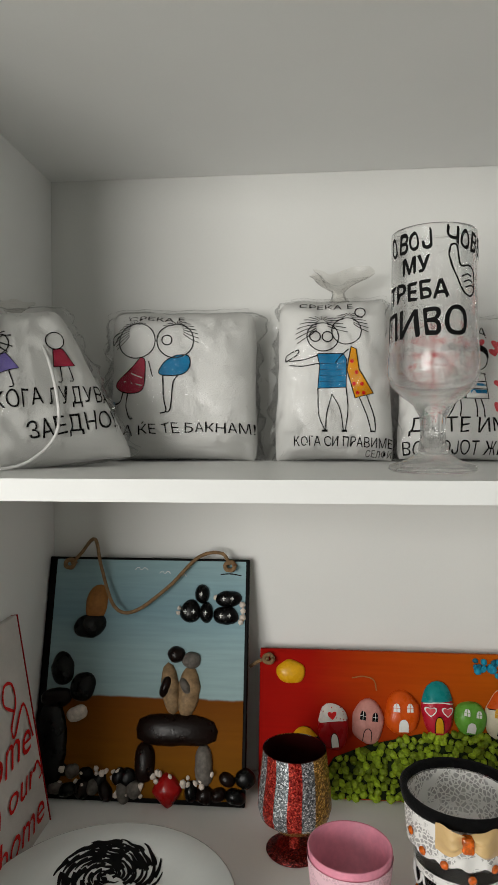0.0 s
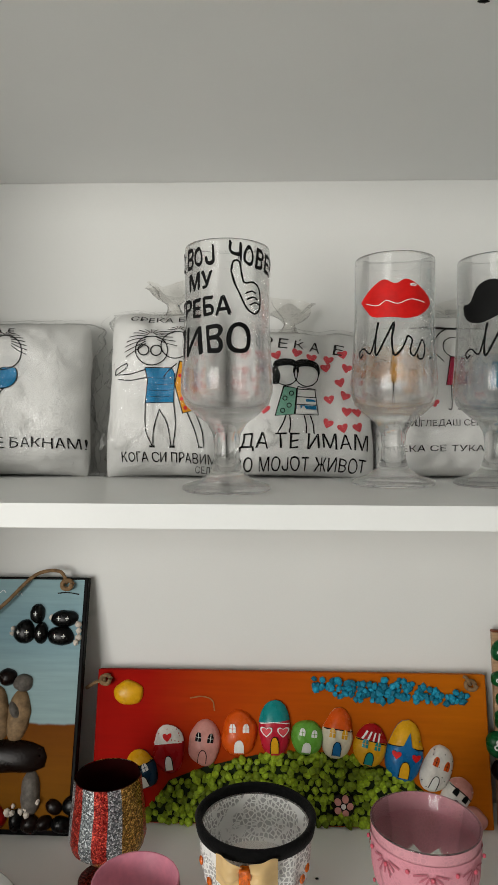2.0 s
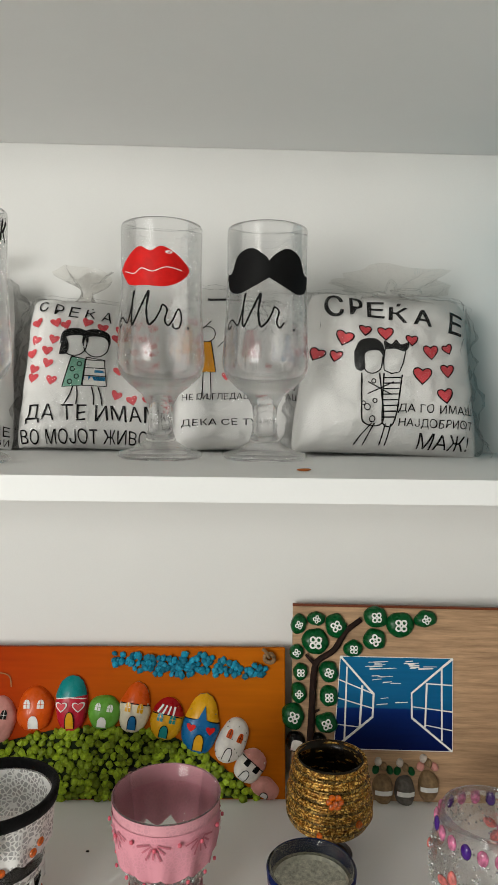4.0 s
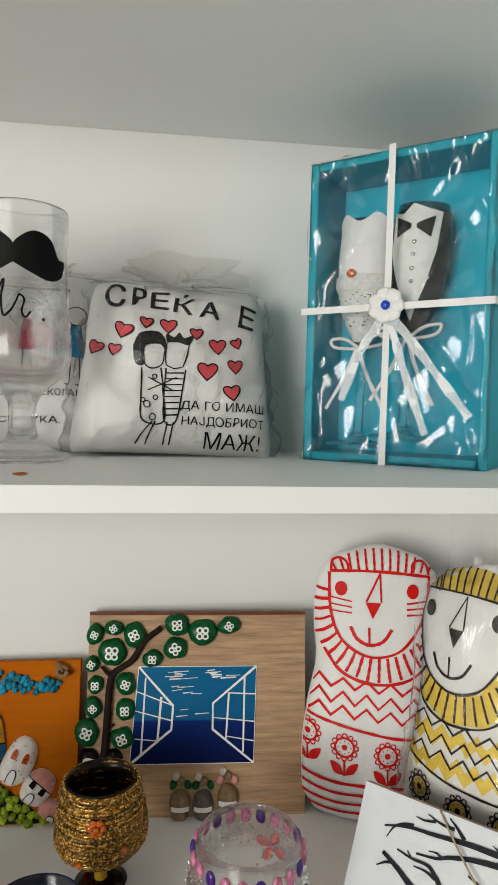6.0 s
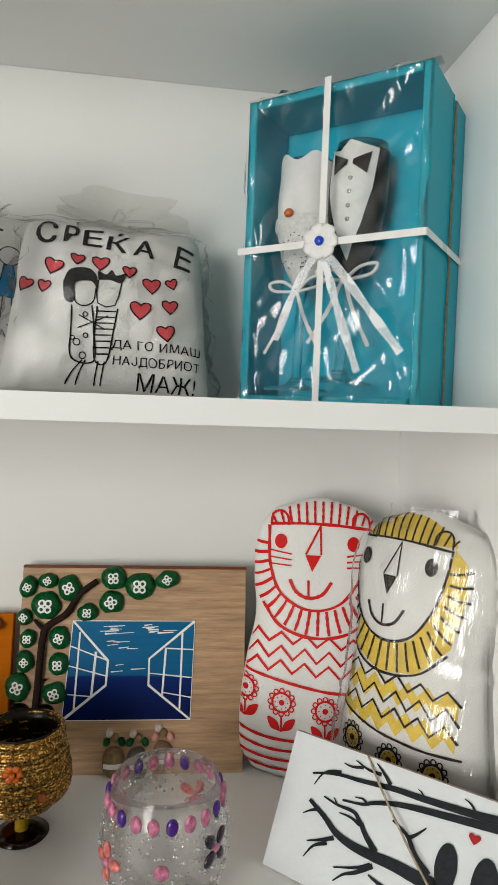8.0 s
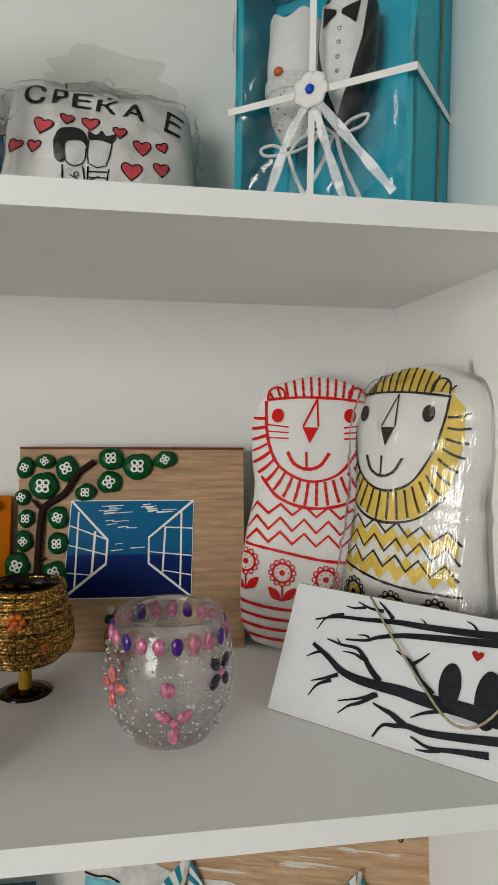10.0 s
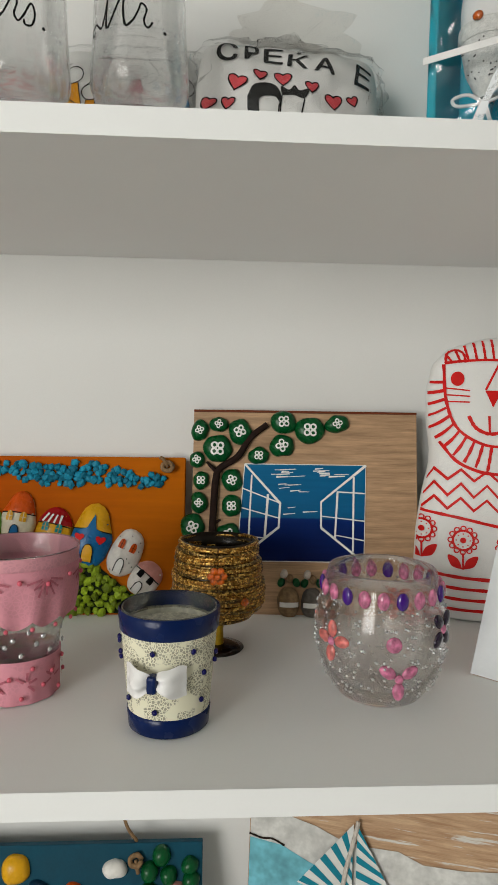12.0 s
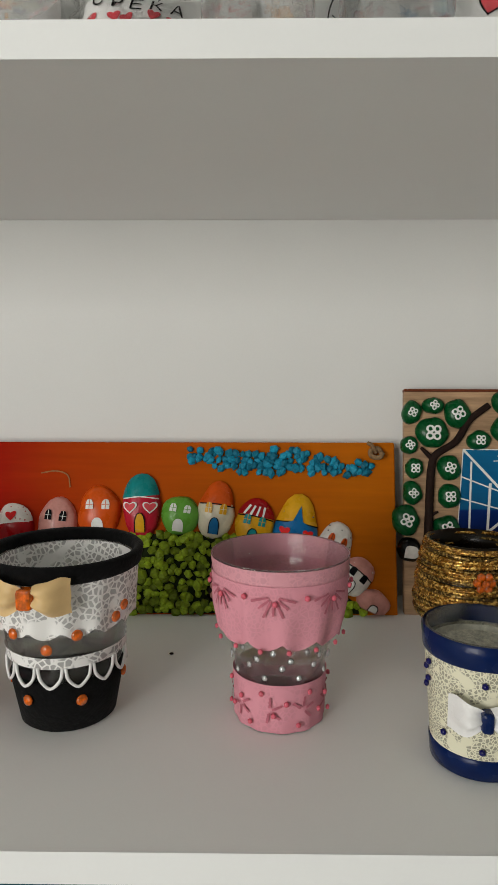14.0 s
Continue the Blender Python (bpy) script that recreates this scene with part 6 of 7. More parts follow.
gob = thing("cord_goblet", pose(0.3815, -0.1480, MID_Z), "goblet wound with gold cord, on a dark foot", "goblet")
shape = [(0.016, 0.0300), (0.030, 0.033), (0.0400, 0.042), (0.0415, 0.052), (0.0400, 0.066), (0.0370, 0.085), (0.0340, 0.1010)]
part("bowl", lathe([(0.0, 0.031), *[(r - 0.0015, z) for r, z in shape], (0.0318, 0.1012), (0.0345, 0.085), (0.0375, 0.066), (0.0385, 0.052), (0.036, 0.044), (0.0, 0.038)], 48), mat("dark glass inside", (0.035, 0.025, 0.015), 0.3, var=0.3), gob)
rr = radius_of(shape)
M_GOLD = glitter_mat("gold glitter cord", (0.38, 0.165, 0.016), (0.82, 0.54, 0.14), 700)
M_GOLDD = glitter_mat("dark gold cord", (0.16, 0.09, 0.02), (0.55, 0.36, 0.10), 700)
for k in range(27):
    z = 0.034 + 0.0025 * k
    ph = random.Random(k).uniform(0, 6)
    part("cord_turn", tube([((rr(z) + 0.0011 * math.sin(3 * a + ph)) * math.sin(a), -(rr(z) + 0.0011 * math.sin(3 * a + ph)) * math.cos(a), z + 0.0013 * math.sin(2 * a + ph)) for a in (2 * math.pi * q / 20 for q in range(21))], 0.0019, 6, n=2), M_GOLD if k % 4 else M_GOLDD, gob)
part("stem", lathe([(0.0060, 0.004), (0.0056, 0.018), (0.0072, 0.0305)], 20), mat("yellow cord stem", (0.48, 0.33, 0.03), 0.5, var=0.2, scale=200, bump=0.6), gob)
part("foot", lathe([(0.0, 0.0), (0.0235, 0.0), (0.0245, 0.0012), (0.0150, 0.0036), (0.0055, 0.0045)], 40), gloss("dark amber glass foot", (0.03, 0.012, 0.006), 0.12), gob)
for k in range(6):
    t = 2 * math.pi * k / 6
    bead(gob, "gem_petal", rr(0.077) + 0.0022, -0.02 + 0.0052 * math.cos(t) / 0.038, 0.077 + 0.0052 * math.sin(t), 0.0034, M_AMBER, 0.7, k)
bead(gob, "gem_centre", rr(0.077) + 0.0042, -0.02, 0.077, 0.0030, M_AMBER)
bead(gob, "gem_petal", rr(0.052) + 0.0026, 0.55, 0.054, 0.0038, M_AMBER)
bead(gob, "gem_petal", rr(0.052) + 0.0026, -0.35, 0.046, 0.0032, M_AMBER)

gob = thing("glitter_goblet", pose(-0.0685, -0.1530, MID_Z), "goblet with red, silver and gold glitter stripes", "goblet")
shape = [(0.008, 0.022), (0.022, 0.027), (0.0345, 0.038), (0.0376, 0.048), (0.0365, 0.066), (0.0340, 0.088), (0.0322, 0.1065)]
rr = radius_of(shape)
G_R, G_S, G_G = glitter_mat("red glitter", (0.42, 0.015, 0.012), (0.75, 0.10, 0.06)), glitter_mat("silver glitter", (0.24, 0.27, 0.29), (0.75, 0.78, 0.80)), glitter_mat("gold glitter", (0.36, 0.17, 0.03), (0.80, 0.50, 0.12))
part("inner_wall", lathe([(0.0, 0.026), (0.033, 0.040), (0.0358, 0.050), (0.0330, 0.088), (0.0312, 0.1065)], 44), mat("dark red inside", (0.06, 0.006, 0.006), 0.4), gob)
for k in range(16):
    bm = bmesh.new()
    rows = []
    for z in (0.038, 0.048, 0.058, 0.070, 0.084, 0.098, 0.1065):
        rows.append([bm.verts.new(((rr(z) + 0.0005) * math.sin(a), -(rr(z) + 0.0005) * math.cos(a), z)) for a in (2 * math.pi * (k + q / 4 + 0.06 * math.sin(z * 90)) / 16 - 0.95 for q in range(5))])
    for p, q in zip(rows, rows[1:]):
        for j in range(4):
            bm.faces.new((p[j], p[j + 1], q[j + 1], q[j]))
    part("glitter_stripe", smooth(bm), (G_R, G_S, G_R, G_S, G_G, G_G)[k % 6], gob)
part("bowl_bottom", lathe([(0.006, 0.0215), *shape[:3], (rr(0.0395) + 0.0008, 0.0395)], 44), G_G, gob)
part("stem", lathe([(0.0065, 0.003), (0.0050, 0.012), (0.0065, 0.022)], 20), G_R, gob)
part("foot", lathe([(0.0, 0.0), (0.0285, 0.0), (0.0295, 0.0015), (0.0180, 0.0034), (0.0060, 0.0042)], 40), glitter_mat("dark red glitter", (0.10, 0.008, 0.008), (0.40, 0.05, 0.04)), gob)

cup = thing("pink_cup", pose(-0.0188, -0.2585, MID_Z), "small pink frosted glass cup with lace outside", "cup", "decorated candle cups")
M_PGLASS = mat("pink frosted glass", (0.84, 0.40, 0.50), 0.35, var=0.15, scale=30, fine=200)
part("glass_body", lathe([(0.0, 0.0), (0.0285, 0.0), (0.0365, 0.0745), (0.0358, 0.0758), (0.0345, 0.0745), (0.0270, 0.006), (0.0, 0.006)], 48), M_PGLASS, cup)
skirt(lambda z: 0.0285 + 0.107 * z, 0.004, 0.069, 0.0003, 0.0, lace_mat("pale pink lace", (0.80, 0.52, 0.59), 0.80, 300, 60), cup, "lace_sleeve")


# ---- middle shelf: two lion-shaped printed cushions ----
def lion(label, m, height, half, thick, line_mat, fill_mat, shift, bag, head=1.0, pen=1.35):
    zz = [0.0, 0.02, 0.09, 0.20, 0.31, 0.44, 0.54, 0.60, 0.68, 0.80, 0.90, 0.96, 1.0]
    ww = [0.55, 0.80, 0.98, 1.0, 0.98, 0.91, 0.83 * head, 0.82 * head, 0.86 * head, 0.88 * head, 0.80 * head, 0.60 * head, 0.10]
    wide = lambda z: half * float(np.interp(z / height, zz, ww))

    def f(x, z, side=-1.0):
        z = max(0.0, min(height, z))
        h = wide(z)
        u = max(-1.0, min(1.0, x / h))
        t = z / height
        dep = thick / 2 * (1 - abs(u) ** 2.6) ** 0.5 * min(1.0, 6 * (t + 0.02)) ** 0.5 * (max(0.0, 1 - t ** 7)) ** 0.5
        dep *= 1 + 0.07 * noise.noise(Vector((x * 30, z * 26, side + shift * 40)))
        return Vector((h * u, side * dep, z))

    bm = bmesh.new()
    n, rows_n = 26, 60
    for side in (-1.0, 1.0):
        rows = []
        for j in range(rows_n + 1):
            z = height * (1 - math.cos(math.pi * j / rows_n)) / 2
            rows.append([bm.verts.new(f(-math.cos(math.pi * i / n) * wide(z), z, side)) for i in range(n + 1)])
        for p, q in zip(rows, rows[1:]):
            for i in range(n):
                face = (p[i], p[i + 1], q[i + 1], q[i])
                bm.faces.new(face if side < 0 else face[::-1])
    bmesh.ops.remove_doubles(bm, verts=bm.verts, dist=0.0002)
    smooth(bm)
    k = height / 0.302
    s = lambda px, py: ((px - 595) * 0.0006 * k * (0.88 if fill_mat else 1.0) + shift, (1462 - py) * 0.0006 * k)
    ln, fl = bmesh.new(), bmesh.new()
    L = lambda pts, w=0.0022, n=6: stroke(ln, [s(*p) for p in pts], w * pen, n)
    face_low = [(504, 1012), (508, 1080), (530, 1132), (580, 1158), (632, 1146), (668, 1100), (682, 1050), (686, 1014)]
    L([(506, 1010), (560, 1007), (620, 1008), (688, 1014)])
    L(face_low)
    for x in (526, 655):
        area(ln, [s(*p) for p in ring_pts(x, 1040, 11, 13)[:-1]])
    area(ln, [s(*p) for p in ((570, 1062), (598, 1062), (583, 1091))], False)
    L([(596, 1010), (571, 1061)], 0.0014)
    L([(596, 1010), (598, 1061)], 0.0014)
    L([(544, 1106), (556, 1127), (578, 1137), (602, 1130), (618, 1108)], 0.0026)
    L([(577, 1106), (578, 1136)], 0.0018)
    for sx, x0 in ((-1, 522), (1, 668)):
        L([(x0 - 15, 1010), (x0 - 12, 992), (x0 + 2, 986), (x0 + 14, 994), (x0 + 17, 1011)], 0.0018)
        for q in range(0 if fill_mat else 3):
            L([(x0 + sx * 2 - sx * 26, 1062 + 10 * q), (x0 + sx * 16, 1056 + 12 * q)], 0.0013)
    top = lambda x: 962 + 0.0042 * (x - 598) ** 2
    if fill_mat:
        area(fl, [s(*p) for p in [(500, 1006)] + [(x, top(x) + 3) for x in range(510, 700, 15)] + [(692, 1008)]], False)
        area(fl, [s(*p) for p in [(690, 1010), (684, 1052), (670, 1104), (634, 1150), (580, 1162), (528, 1136), (520, 1180), (585, 1206), (650, 1195), (700, 1150), (716, 1080), (712, 1030)]], False)
        for z0 in (1218, 1262):
            area(fl, [s(x, z0 + 9 * (-1) ** q) for q, x in enumerate(range(462, 720, 16))] + [s(x, z0 + 22 + 9 * (-1) ** q) for q, x in enumerate(range(718, 460, -16))], False)
    for q in range(13):
        x = 516 + 14 * q
        L([(x, 1007), (x + (x - 598) * 0.06, (1007 + top(x)) / 2), (x + (x - 598) * 0.10, top(x) + 4)], 0.0018)
    for q in range(23):
        a = radians(170 + 200 * q / 22)
        p0 = (596 + 92 * math.cos(a), 1062 - 98 * math.sin(a))
        p1 = (596 + 128 * math.cos(a), 1062 - 140 * math.sin(a))
        L([p0, ((p0[0] + p1[0]) / 2, (p0[1] + p1[1]) / 2 + 2), p1], 0.0022)
    L([(498, 1150), (530, 1188), (585, 1206), (650, 1196), (696, 1160)], 0.0022)
    for z0, amp in ((1212, 9), (1238, 11), (1262, 10)):
        L([(x, z0 + amp * (-1) ** q + (x - 595) * 0.06) for q, x in enumerate(range(470, 725, 21))], 0.0026, 1)
    L([(452, 1268), (530, 1282), (620, 1298), (730, 1300)], 0.0022)
    for cx, cy in ((472, 1304), (538, 1320), (614, 1330), (690, 1330)):
        stroke(ln, [s(*p) for p in ring_pts(cx, cy, 16.5, n=16)], 0.0022)
        for q in range(12):                            # scalloped petals
            a = q * math.pi / 6
            stroke(ln, [s(*p) for p in ring_pts(cx + 20 * math.cos(a), cy + 20 * math.sin(a), 4.2, n=6)], 0.0013, 2)
        if fill_mat:
            area(fl, [s(*p) for p in ring_pts(cx, cy, 13)[:-1]])
        area(ln, [s(*p) for p in ring_pts(cx, cy, 5)[:-1]])
        for q in range(8):
            area(ln, [s(*p) for p in ring_pts(cx + 11 * math.cos(q * 0.785), cy + 11 * math.sin(q * 0.785), 1.3, n=5)[:-1]], False)
        L([(cx, cy + 22), (cx + 1, cy + 50)], 0.0014)
        for sx in (-1, 1):
            area(ln, [s(*p) for p in ((cx, cy + 50), (cx + sx * 8, cy + 32), (cx + sx * 24, cy + 26), (cx + sx * 18, cy + 44))])
    for q in range(5):
        L([(452, 1372 + 19 * q), (540, 1384 + 19 * q), (640, 1384 + 18 * q), (730, 1376 + 18 * q)], 0.0024)
    surf = normal_of(f)
    for idx, drawing in ((1, ln), (2, fl)):
        if not drawing.verts:
            continue
        for v in [v for v in drawing.verts if not 0.004 < v.co.z < height * 0.985 or abs(v.co.x) > 0.975 * wide(v.co.z)]:
            v.co.z = max(0.0045, min(height * 0.984, v.co.z))
            v.co.x = max(-0.97 * wide(v.co.z), min(0.97 * wide(v.co.z), v.co.x))
        lay(drawing, surf, 0.007, 0.0011 if idx == 1 else 0.0006)
        tmp = bpy.data.meshes.new("print")
        drawing.to_mesh(tmp)
        before = len(bm.faces)
        bm.from_mesh(tmp)
        bpy.data.meshes.remove(tmp)
        bm.faces.ensure_lookup_table()
        for face in bm.faces[before:]:
            face.material_index, face.smooth = idx, True
    me_ob = part("lion_cushion", bm, [M_COTTON, line_mat] + ([fill_mat] if fill_mat else []))
    me_ob.matrix_world = m
    tagged(me_ob, label, "cushion", "lion-shaped cushions")
    if bag:
        shell = bmesh.new()
        for side in (-1.0, 1.0):
            rows = []
            for j in range(49):
                z = height * 1.01 * j / 48
                row = []
                for i in range(31):
                    u = -1 + i / 15
                    p = f(u * wide(min(z, height * 0.97)), min(z, height * 0.97), side)
                    q = 0.004 * noise.noise(Vector((p.x * 30, z * 75 + 3, side)))
                    row.append(shell.verts.new((p.x * 1.12 + q, p.y + side * (0.003 + abs(q)), max(z, 0.0008))))
                rows.append(row)
            for p, q in zip(rows, rows[1:]):
                for i in range(30):
                    shell.faces.new((p[i], p[i + 1], q[i + 1], q[i]))
        bagob = part("plastic_bag", smooth(shell), M_FOLDS)
        bagob.matrix_world = m
        tagged(bagob, "clear creased plastic bag over the yellow lion cushion", "bag")
    return me_ob


M_LIONY = mat("mustard fabric print", (0.84, 0.66, 0.16), 0.8, var=0.15, scale=40)
M_LIONK = mat("dark brown fabric print", (0.060, 0.040, 0.030), 0.8, var=0.2)
lion("white lion-shaped cushion printed with red lines", frontal(0.6690, -0.0770, MID_Z, 7.0, -13), 0.299, 0.0810, 0.070, M_RED, None, 0.0, False)
lion("yellow printed lion-shaped cushion in a clear plastic bag", frontal(0.7290, -0.1900, MID_Z, 6.0, -48), 0.304, 0.0735, 0.068, M_LIONK, M_LIONY, -0.016, True, 1.06, 1.0)

# ---- middle shelf: white picture with bare branches ----
pic = thing("branch_picture", frontal(0.5934, -0.2103, MID_Z, 27, -44), "white board with black painted branches and a string", "picture")
PW, PH = 0.215, 0.112
part("board", box(0.0, PW, 0.0, 0.011, 0.0, PH, 0.001), mat("pale raw wood edge", (0.52, 0.42, 0.36), 0.7, var=0.12, scale=60), pic)
part("white_face", box(0.0006, PW - 0.0006, -0.0009, -0.0001, 0.0008, PH - 0.0008), mat("white gesso", (0.72, 0.74, 0.76), 0.6, var=0.03), pic, "white painted face")
at4 = lambda x, y: ((x - 205 + 0.174 * y) / 5060, PH * (588 + 0.318 * x - y) / (623 + 0.148 * x))
M_TWIG = mat("black and blue-grey brush paint", (0.030, 0.037, 0.050), 0.5, var=0.7, scale=140)
for pts, w in (
        (((1330, 250), (1180, 236), (1000, 232), (800, 212), (690, 196), (600, 190), (520, 186), (440, 178), (370, 182), (305, 192)), 0.0080),
        (((440, 166), (390, 170), (350, 190), (315, 242)), 0.0040), (((660, 180), (630, 130), (600, 92)), 0.0042), (((620, 140), (560, 128), (505, 96)), 0.0036), (((540, 124), (490, 130), (450, 120)), 0.0032),
        (((1300, 270), (1100, 276), (900, 268), (780, 262), (680, 262), (590, 276), (540, 292), (450, 290)), 0.0082), (((560, 285), (540, 268), (505, 266)), 0.0028),
        (((1330, 690), (1200, 660), (1050, 640), (900, 595), (780, 565), (680, 530), (590, 508), (500, 480), (430, 440), (370, 375), (300, 312)), 0.0170),
        (((345, 350), (310, 358), (272, 376)), 0.0036), (((420, 462), (360, 480), (300, 492)), 0.0042), (((390, 488), (330, 510), (288, 560)), 0.0040), (((600, 490), (560, 430), (530, 370), (500, 332), (430, 316), (365, 288)), 0.0062), (((430, 318), (420, 300), (410, 284)), 0.0022), (((530, 385), (490, 360), (438, 348)), 0.0036), (((552, 420), (550, 395), (545, 372)), 0.0024),
        (((580, 548), (520, 570), (424, 584)), 0.0040), (((590, 550), (520, 590), (470, 606), (424, 640)), 0.0046), (((810, 540), (760, 470), (735, 400), (705, 365), (670, 336)), 0.0062), (((735, 400), (770, 375), (807, 340)), 0.0040), (((850, 610), (770, 628), (722, 650)), 0.0040),
        (((1250, 740), (1050, 735), (900, 728), (780, 715), (710, 690), (660, 690), (610, 690), (570, 742)), 0.0085), (((700, 690), (650, 640), (610, 615), (572, 590)), 0.0062), (((1000, 800), (900, 790), (790, 780), (720, 735)), 0.0060), (((830, 790), (780, 796), (738, 790)), 0.0036),
        (((1000, 228), (985, 190), (960, 170)), 0.0030), (((800, 205), (790, 185), (775, 172)), 0.0022)):
    br = bmesh.new()
    stroke(br, [at4(*p) for p in pts], w * 0.85, 5, True)
    part("painted_branch", lay(br, flat_at(-0.0013 - 0.00001 * w * 1000), 0), M_TWIG, pic)
for x, z, rx, rz in ((0.150, 0.056, 0.0085, 0.0165), (0.179, 0.052, 0.0100, 0.0210)):
    part("dark_oval", lay(area(bmesh.new(), ring_pts(x, z, rx, rz)[:-1]), flat_at(-0.0016), 0), M_TWIG, pic)
bm = bmesh.new()
area(bm, heart_pts(0.167, 0.082, 0.0072))
part("red_heart", lay(bm, flat_at(-0.0018), 0), S_RED, pic)
sx = ((0.072, 0.111, -0.001), (0.088, 0.094, -0.006), (0.110, 0.072, -0.010), (0.135, 0.048, -0.012), (0.158, 0.030, -0.012), (0.178, 0.034, -0.011), (0.196, 0.060, -0.009), (0.206, 0.090, -0.006), (0.210, 0.111, -0.002))
part("hanging_string", tube([(a, d, b) for a, b, d in sx], 0.0010, 6), M_STRING, pic)

# ---- bottom shelf: tops of two more boards ----
town = thing("pebble_picture", frontal(0.1395, -0.0720, LOW_Z, 15.5), "teal board with painted pebbles in white, yellow and green", "picture", "handmade pebble pictures")
part("board", box(-0.2300, 0.2300, 0.0, 0.012, 0.0, 0.1365, 0.0012), mat("teal painted board", (0.006, 0.120, 0.175), 0.65, var=0.15, scale=14), town)
for i, (x, z, w, h, m) in enumerate(((0.027, 0.114, 0.031, 0.030, S_YEL), (0.134, 0.112, 0.028, 0.019, S_WHITE), (-0.040, 0.112, 0.036, 0.018, S_WHITE), (-0.086, 0.124, 0.034, 0.018, S_WHITE), (-0.120, 0.108, 0.026, 0.024, S_LEAF), (0.185, 0.124, 0.020, 0.022, S_LEAF), (0.172, 0.108, 0.020, 0.022, S_LEAF), (0.193, 0.104, 0.019, 0.020, S_LEAF), (0.216, 0.114, 0.019, 0.018, S_LEAF), (0.218, 0.099, 0.019, 0.019, S_LEAF), (0.172, 0.088, 0.020, 0.020, S_LEAF), (0.202, 0.089, 0.021, 0.018, S_PINK), (-0.012, 0.086, 0.024, 0.034, S_RED), (0.052, 0.085, 0.030, 0.036, S_NAVY), (0.090, 0.083, 0.026, 0.036, S_ORANGE), (-0.055, 0.082, 0.028, 0.036, S_BLUE))):
    ob, surf = stone(town, "painted_stone", x, z, w, h, m, 0.011, 0, 200 + i, rough=0.14)
    if i > 11:
        paint(ob, surf, [("painted_arch", M_WHITEP, lambda bm: arch(bm, 0, -0.010, 0.014, 0.022)), ("painted_fill", S_YEL, lambda bm: arch(bm, 0, -0.010, 0.010, 0.018))])
knot(town, 0.157, 0.121, 0.0065, (0.160, 0.108))
part("hanging_twine", tube([(0.157, 0.004, 0.137), (0.147, 0.002, 0.150), (0.136, 0.008, 0.168), (0.10, 0.03, 0.20), (0.0, 0.04, 0.215)], 0.0019, 7), M_TWINE, town)

boats = thing("boat_picture", frontal(0.5970, -0.0930, LOW_Z, 6.0, -17.5), "weathered wooden board with striped sailing boats", "picture")
part("board", box(-0.1880, 0.1945, 0.0, 0.014, 0.0, 0.2270, 0.004), wood_mat("weathered pine with flaking paint", (0.56, 0.37, 0.22), (0.36, 0.20, 0.105), 0.75, 5, 70, (0.60, 0.57, 0.52)), boats)
bm = bmesh.new()
area(bm, [(-0.186, 0.003), (0.150, 0.003), (0.120, 0.120), (0.084, 0.1395), (0.045, 0.134), (0.004, 0.1325), (-0.022, 0.142), (-0.055, 0.141), (-0.085, 0.144), (-0.112, 0.154), (-0.144, 0.1605), (-0.186, 0.168)], False)
part("whitewash_patch", lay(bm, flat_at(-0.0004), 0), mat("worn whitewash", (0.62, 0.61, 0.58), 0.75, var=0.22, scale=45, fine=160), boats, "worn whitewash")
bm = bmesh.new()
area(bm, [(-0.186, 0.003), (0.150, 0.003), (0.100, 0.060), (0.020, 0.074), (-0.060, 0.094), (-0.118, 0.114), (-0.150, 0.127), (-0.186, 0.130)], False)
part("blue_patch", lay(bm, flat_at(-0.0009), 0), mat("flaking sky blue paint", (0.25, 0.55, 0.62), 0.7, var=0.25, scale=30, fine=120), boats, "flaking sky-blue paint")
bm = bmesh.new()
stroke(bm, [(-0.187, 0.134), (-0.172, 0.131), (-0.160, 0.132), (-0.146, 0.127)], 0.0022)
part("crack", lay(bm, flat_at(-0.0013), 0), M_BARK, boats)
M_SAIL, M_SAILB = mat("white sail fabric", (0.66, 0.66, 0.63), 0.8, var=0.04), mat("teal sail stripe", (0.02, 0.30, 0.38), 0.7, var=0.1)
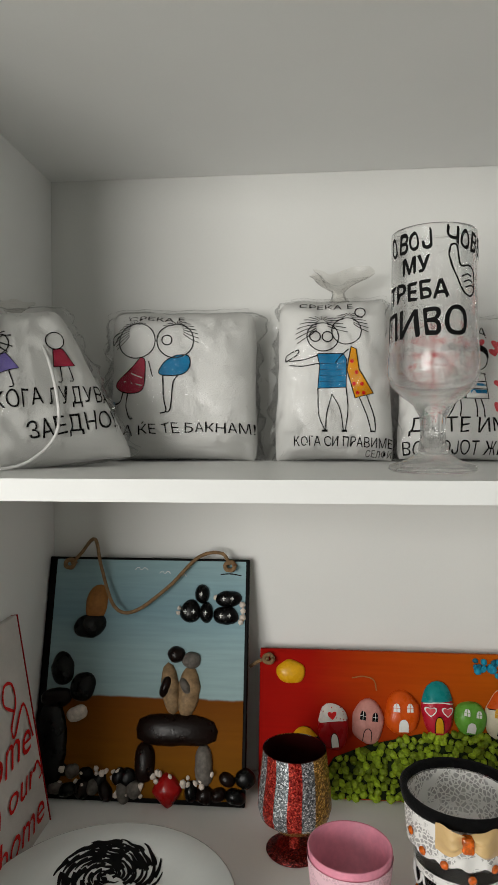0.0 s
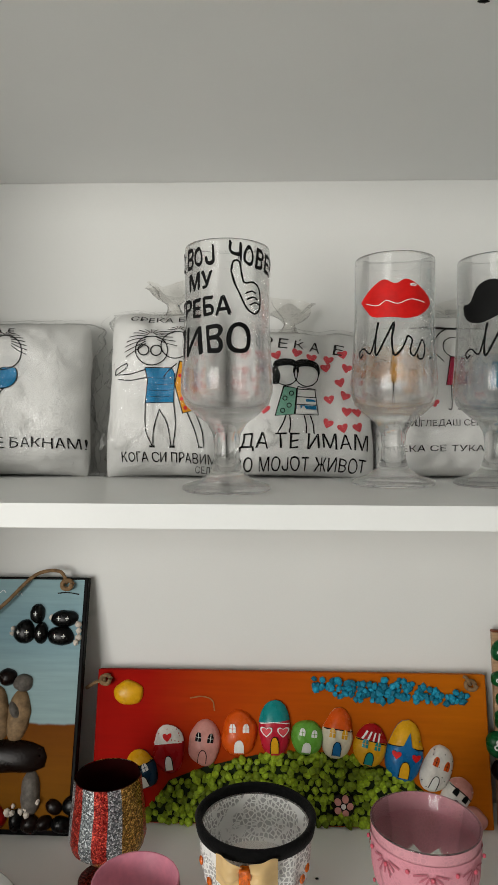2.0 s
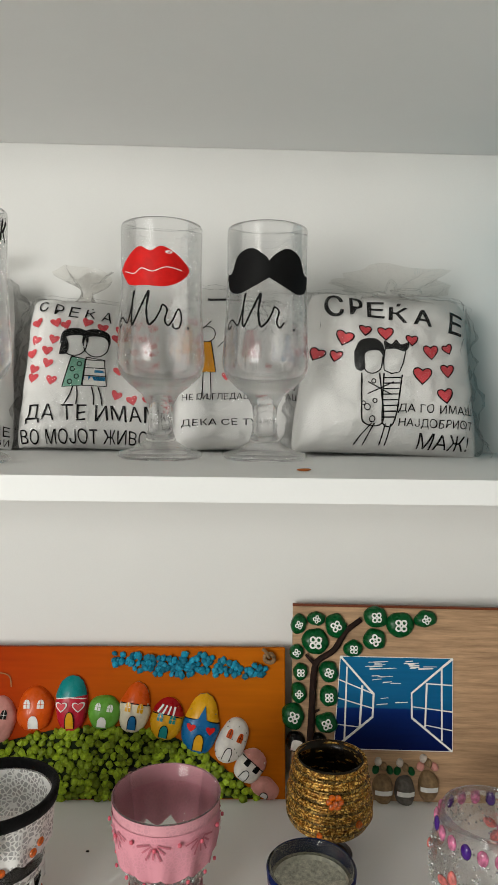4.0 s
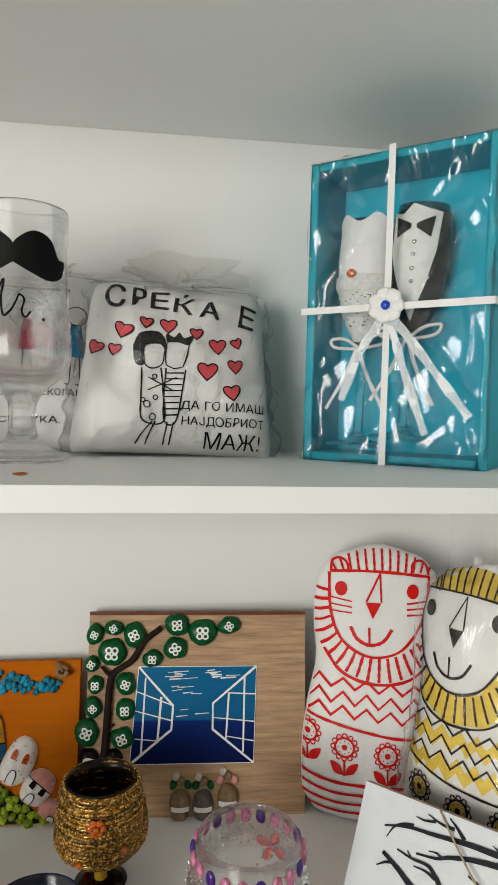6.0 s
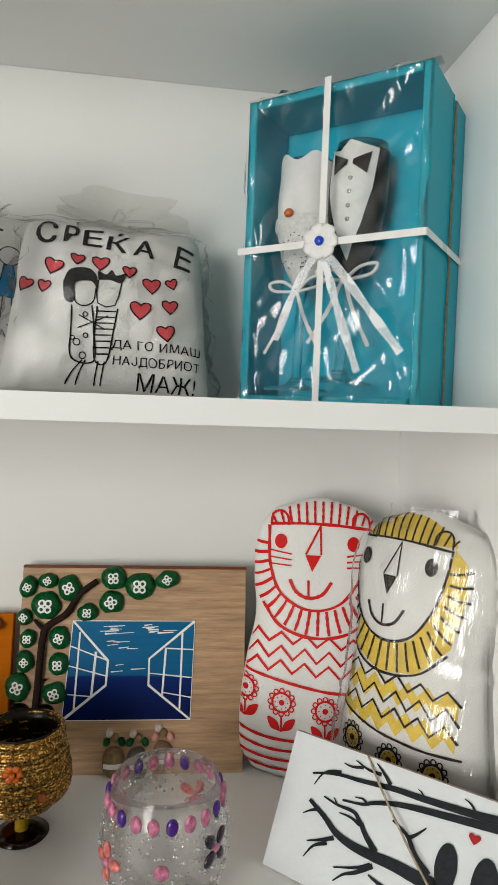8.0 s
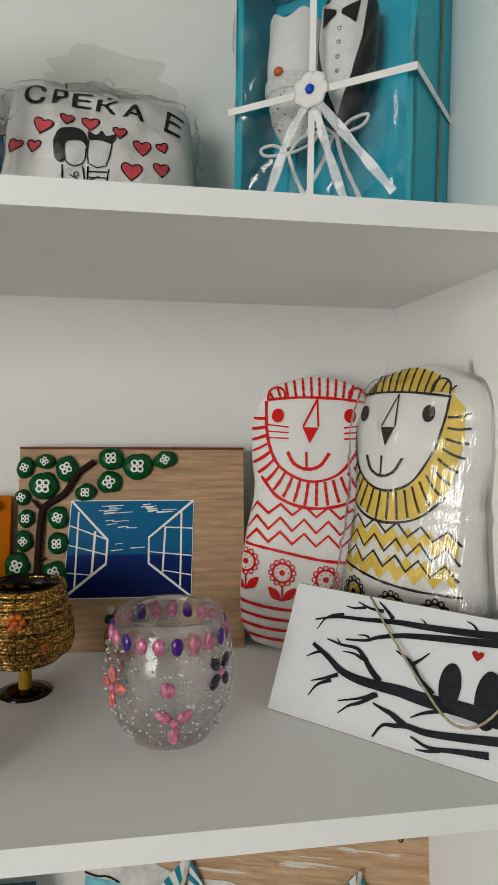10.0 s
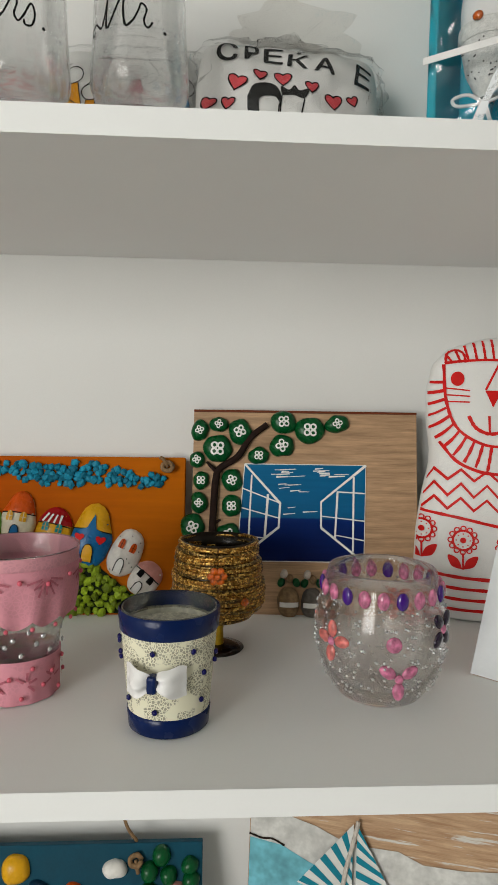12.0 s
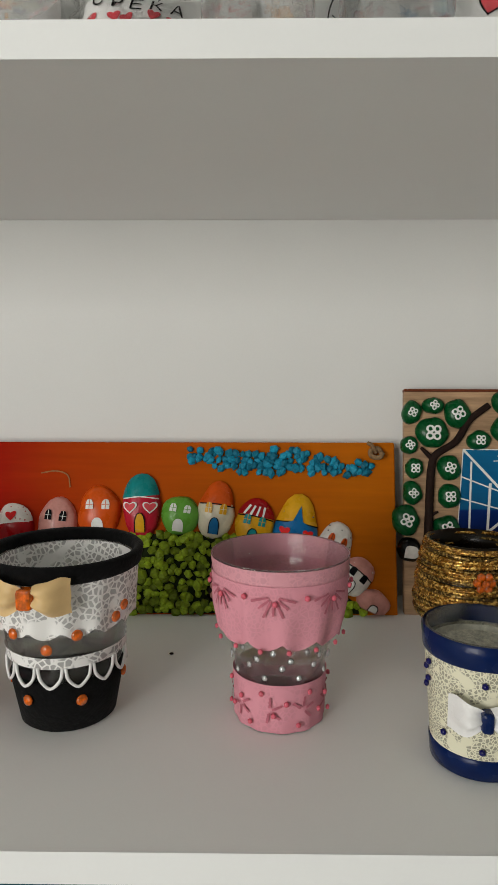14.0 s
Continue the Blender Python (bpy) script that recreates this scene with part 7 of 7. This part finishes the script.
for bx, top in ((-0.068, 0.166), (0.116, 0.168)):
    for s, wd in ((-1, 0.062), (1, 0.044)):
        foot = top - 0.085
        tri = [(bx + 0.002 * s, top), (bx + wd * s, foot + 0.012), (bx + 0.002 * s, foot)]
        bm = bmesh.new()
        area(bm, tri, False)
        sail = part("sail", lay(bm, flat_at(-0.0060), 0), M_SAIL, boats)
        for q in range(5):
            t0, t1 = 0.12 + 0.19 * q, 0.21 + 0.19 * q
            lerp = lambda a, b, t: (a[0] + (b[0] - a[0]) * t, a[1] + (b[1] - a[1]) * t)
            bm = bmesh.new()
            if s < 0:
                area(bm, [lerp(tri[0], tri[1], t0), lerp(tri[0], tri[1], t1), lerp(tri[0], tri[2], min(1, t1 + 0.30)), lerp(tri[0], tri[2], min(1, t0 + 0.30))], False)
            else:
                area(bm, [lerp(tri[0], tri[2], max(0, t0 - 0.12)), lerp(tri[0], tri[2], max(0.02, t1 - 0.12)), lerp(tri[0], tri[1], min(1, t1 + 0.14)), lerp(tri[0], tri[1], min(1, t0 + 0.14))], False)
            part("sail_stripe", lay(bm, flat_at(-0.0064), 0), M_SAILB, sail)
    part("driftwood_mast", tube([(bx - 0.016, -0.008, top - 0.10), (bx - 0.009, -0.009, top - 0.05), (bx - 0.002, -0.008, top - 0.02), (bx + 0.003, -0.008, top + 0.004)], 0.0024, 8), mat("bleached driftwood", (0.55, 0.50, 0.44), 0.8, var=0.2, scale=120), boats)
    part("hull", blob(0.045, 0.006, 0.010, 5, 0.2, 2, at=(bx, -0.006, top - 0.098)), mat("grey driftwood hull", (0.30, 0.28, 0.26), 0.8, var=0.3, scale=90), boats)
part("nail", blob(0.003, 0.0025, 0.003, 2, 0.1, 1, at=(0.160, -0.002, 0.205)), S_BROWN, boats)
part("nail_twine", tube([(0.160, -0.003, 0.205), (0.156, -0.006, 0.220), (0.150, 0.0, 0.236), (0.11, 0.02, 0.262), (0.0, 0.03, 0.282)], 0.0013, 6), M_STRING, boats)

tagged(part("speck", blob(0.0022, 0.0016, 0.0010, 5, 0.3, 1), S_BROWN), "tiny dark crumb on the shelf", "crumb").matrix_world = pose(0.1404, -0.1440, MID_Z + 0.0009)
part("chipped_hole", blob(0.0042, 0.0020, 0.0006, 7, 0.35, 2, at=(0.2405, -0.3262, TOP_Z - 0.0004)), S_BLACK, cabinet, "small dark chip in the laminate")
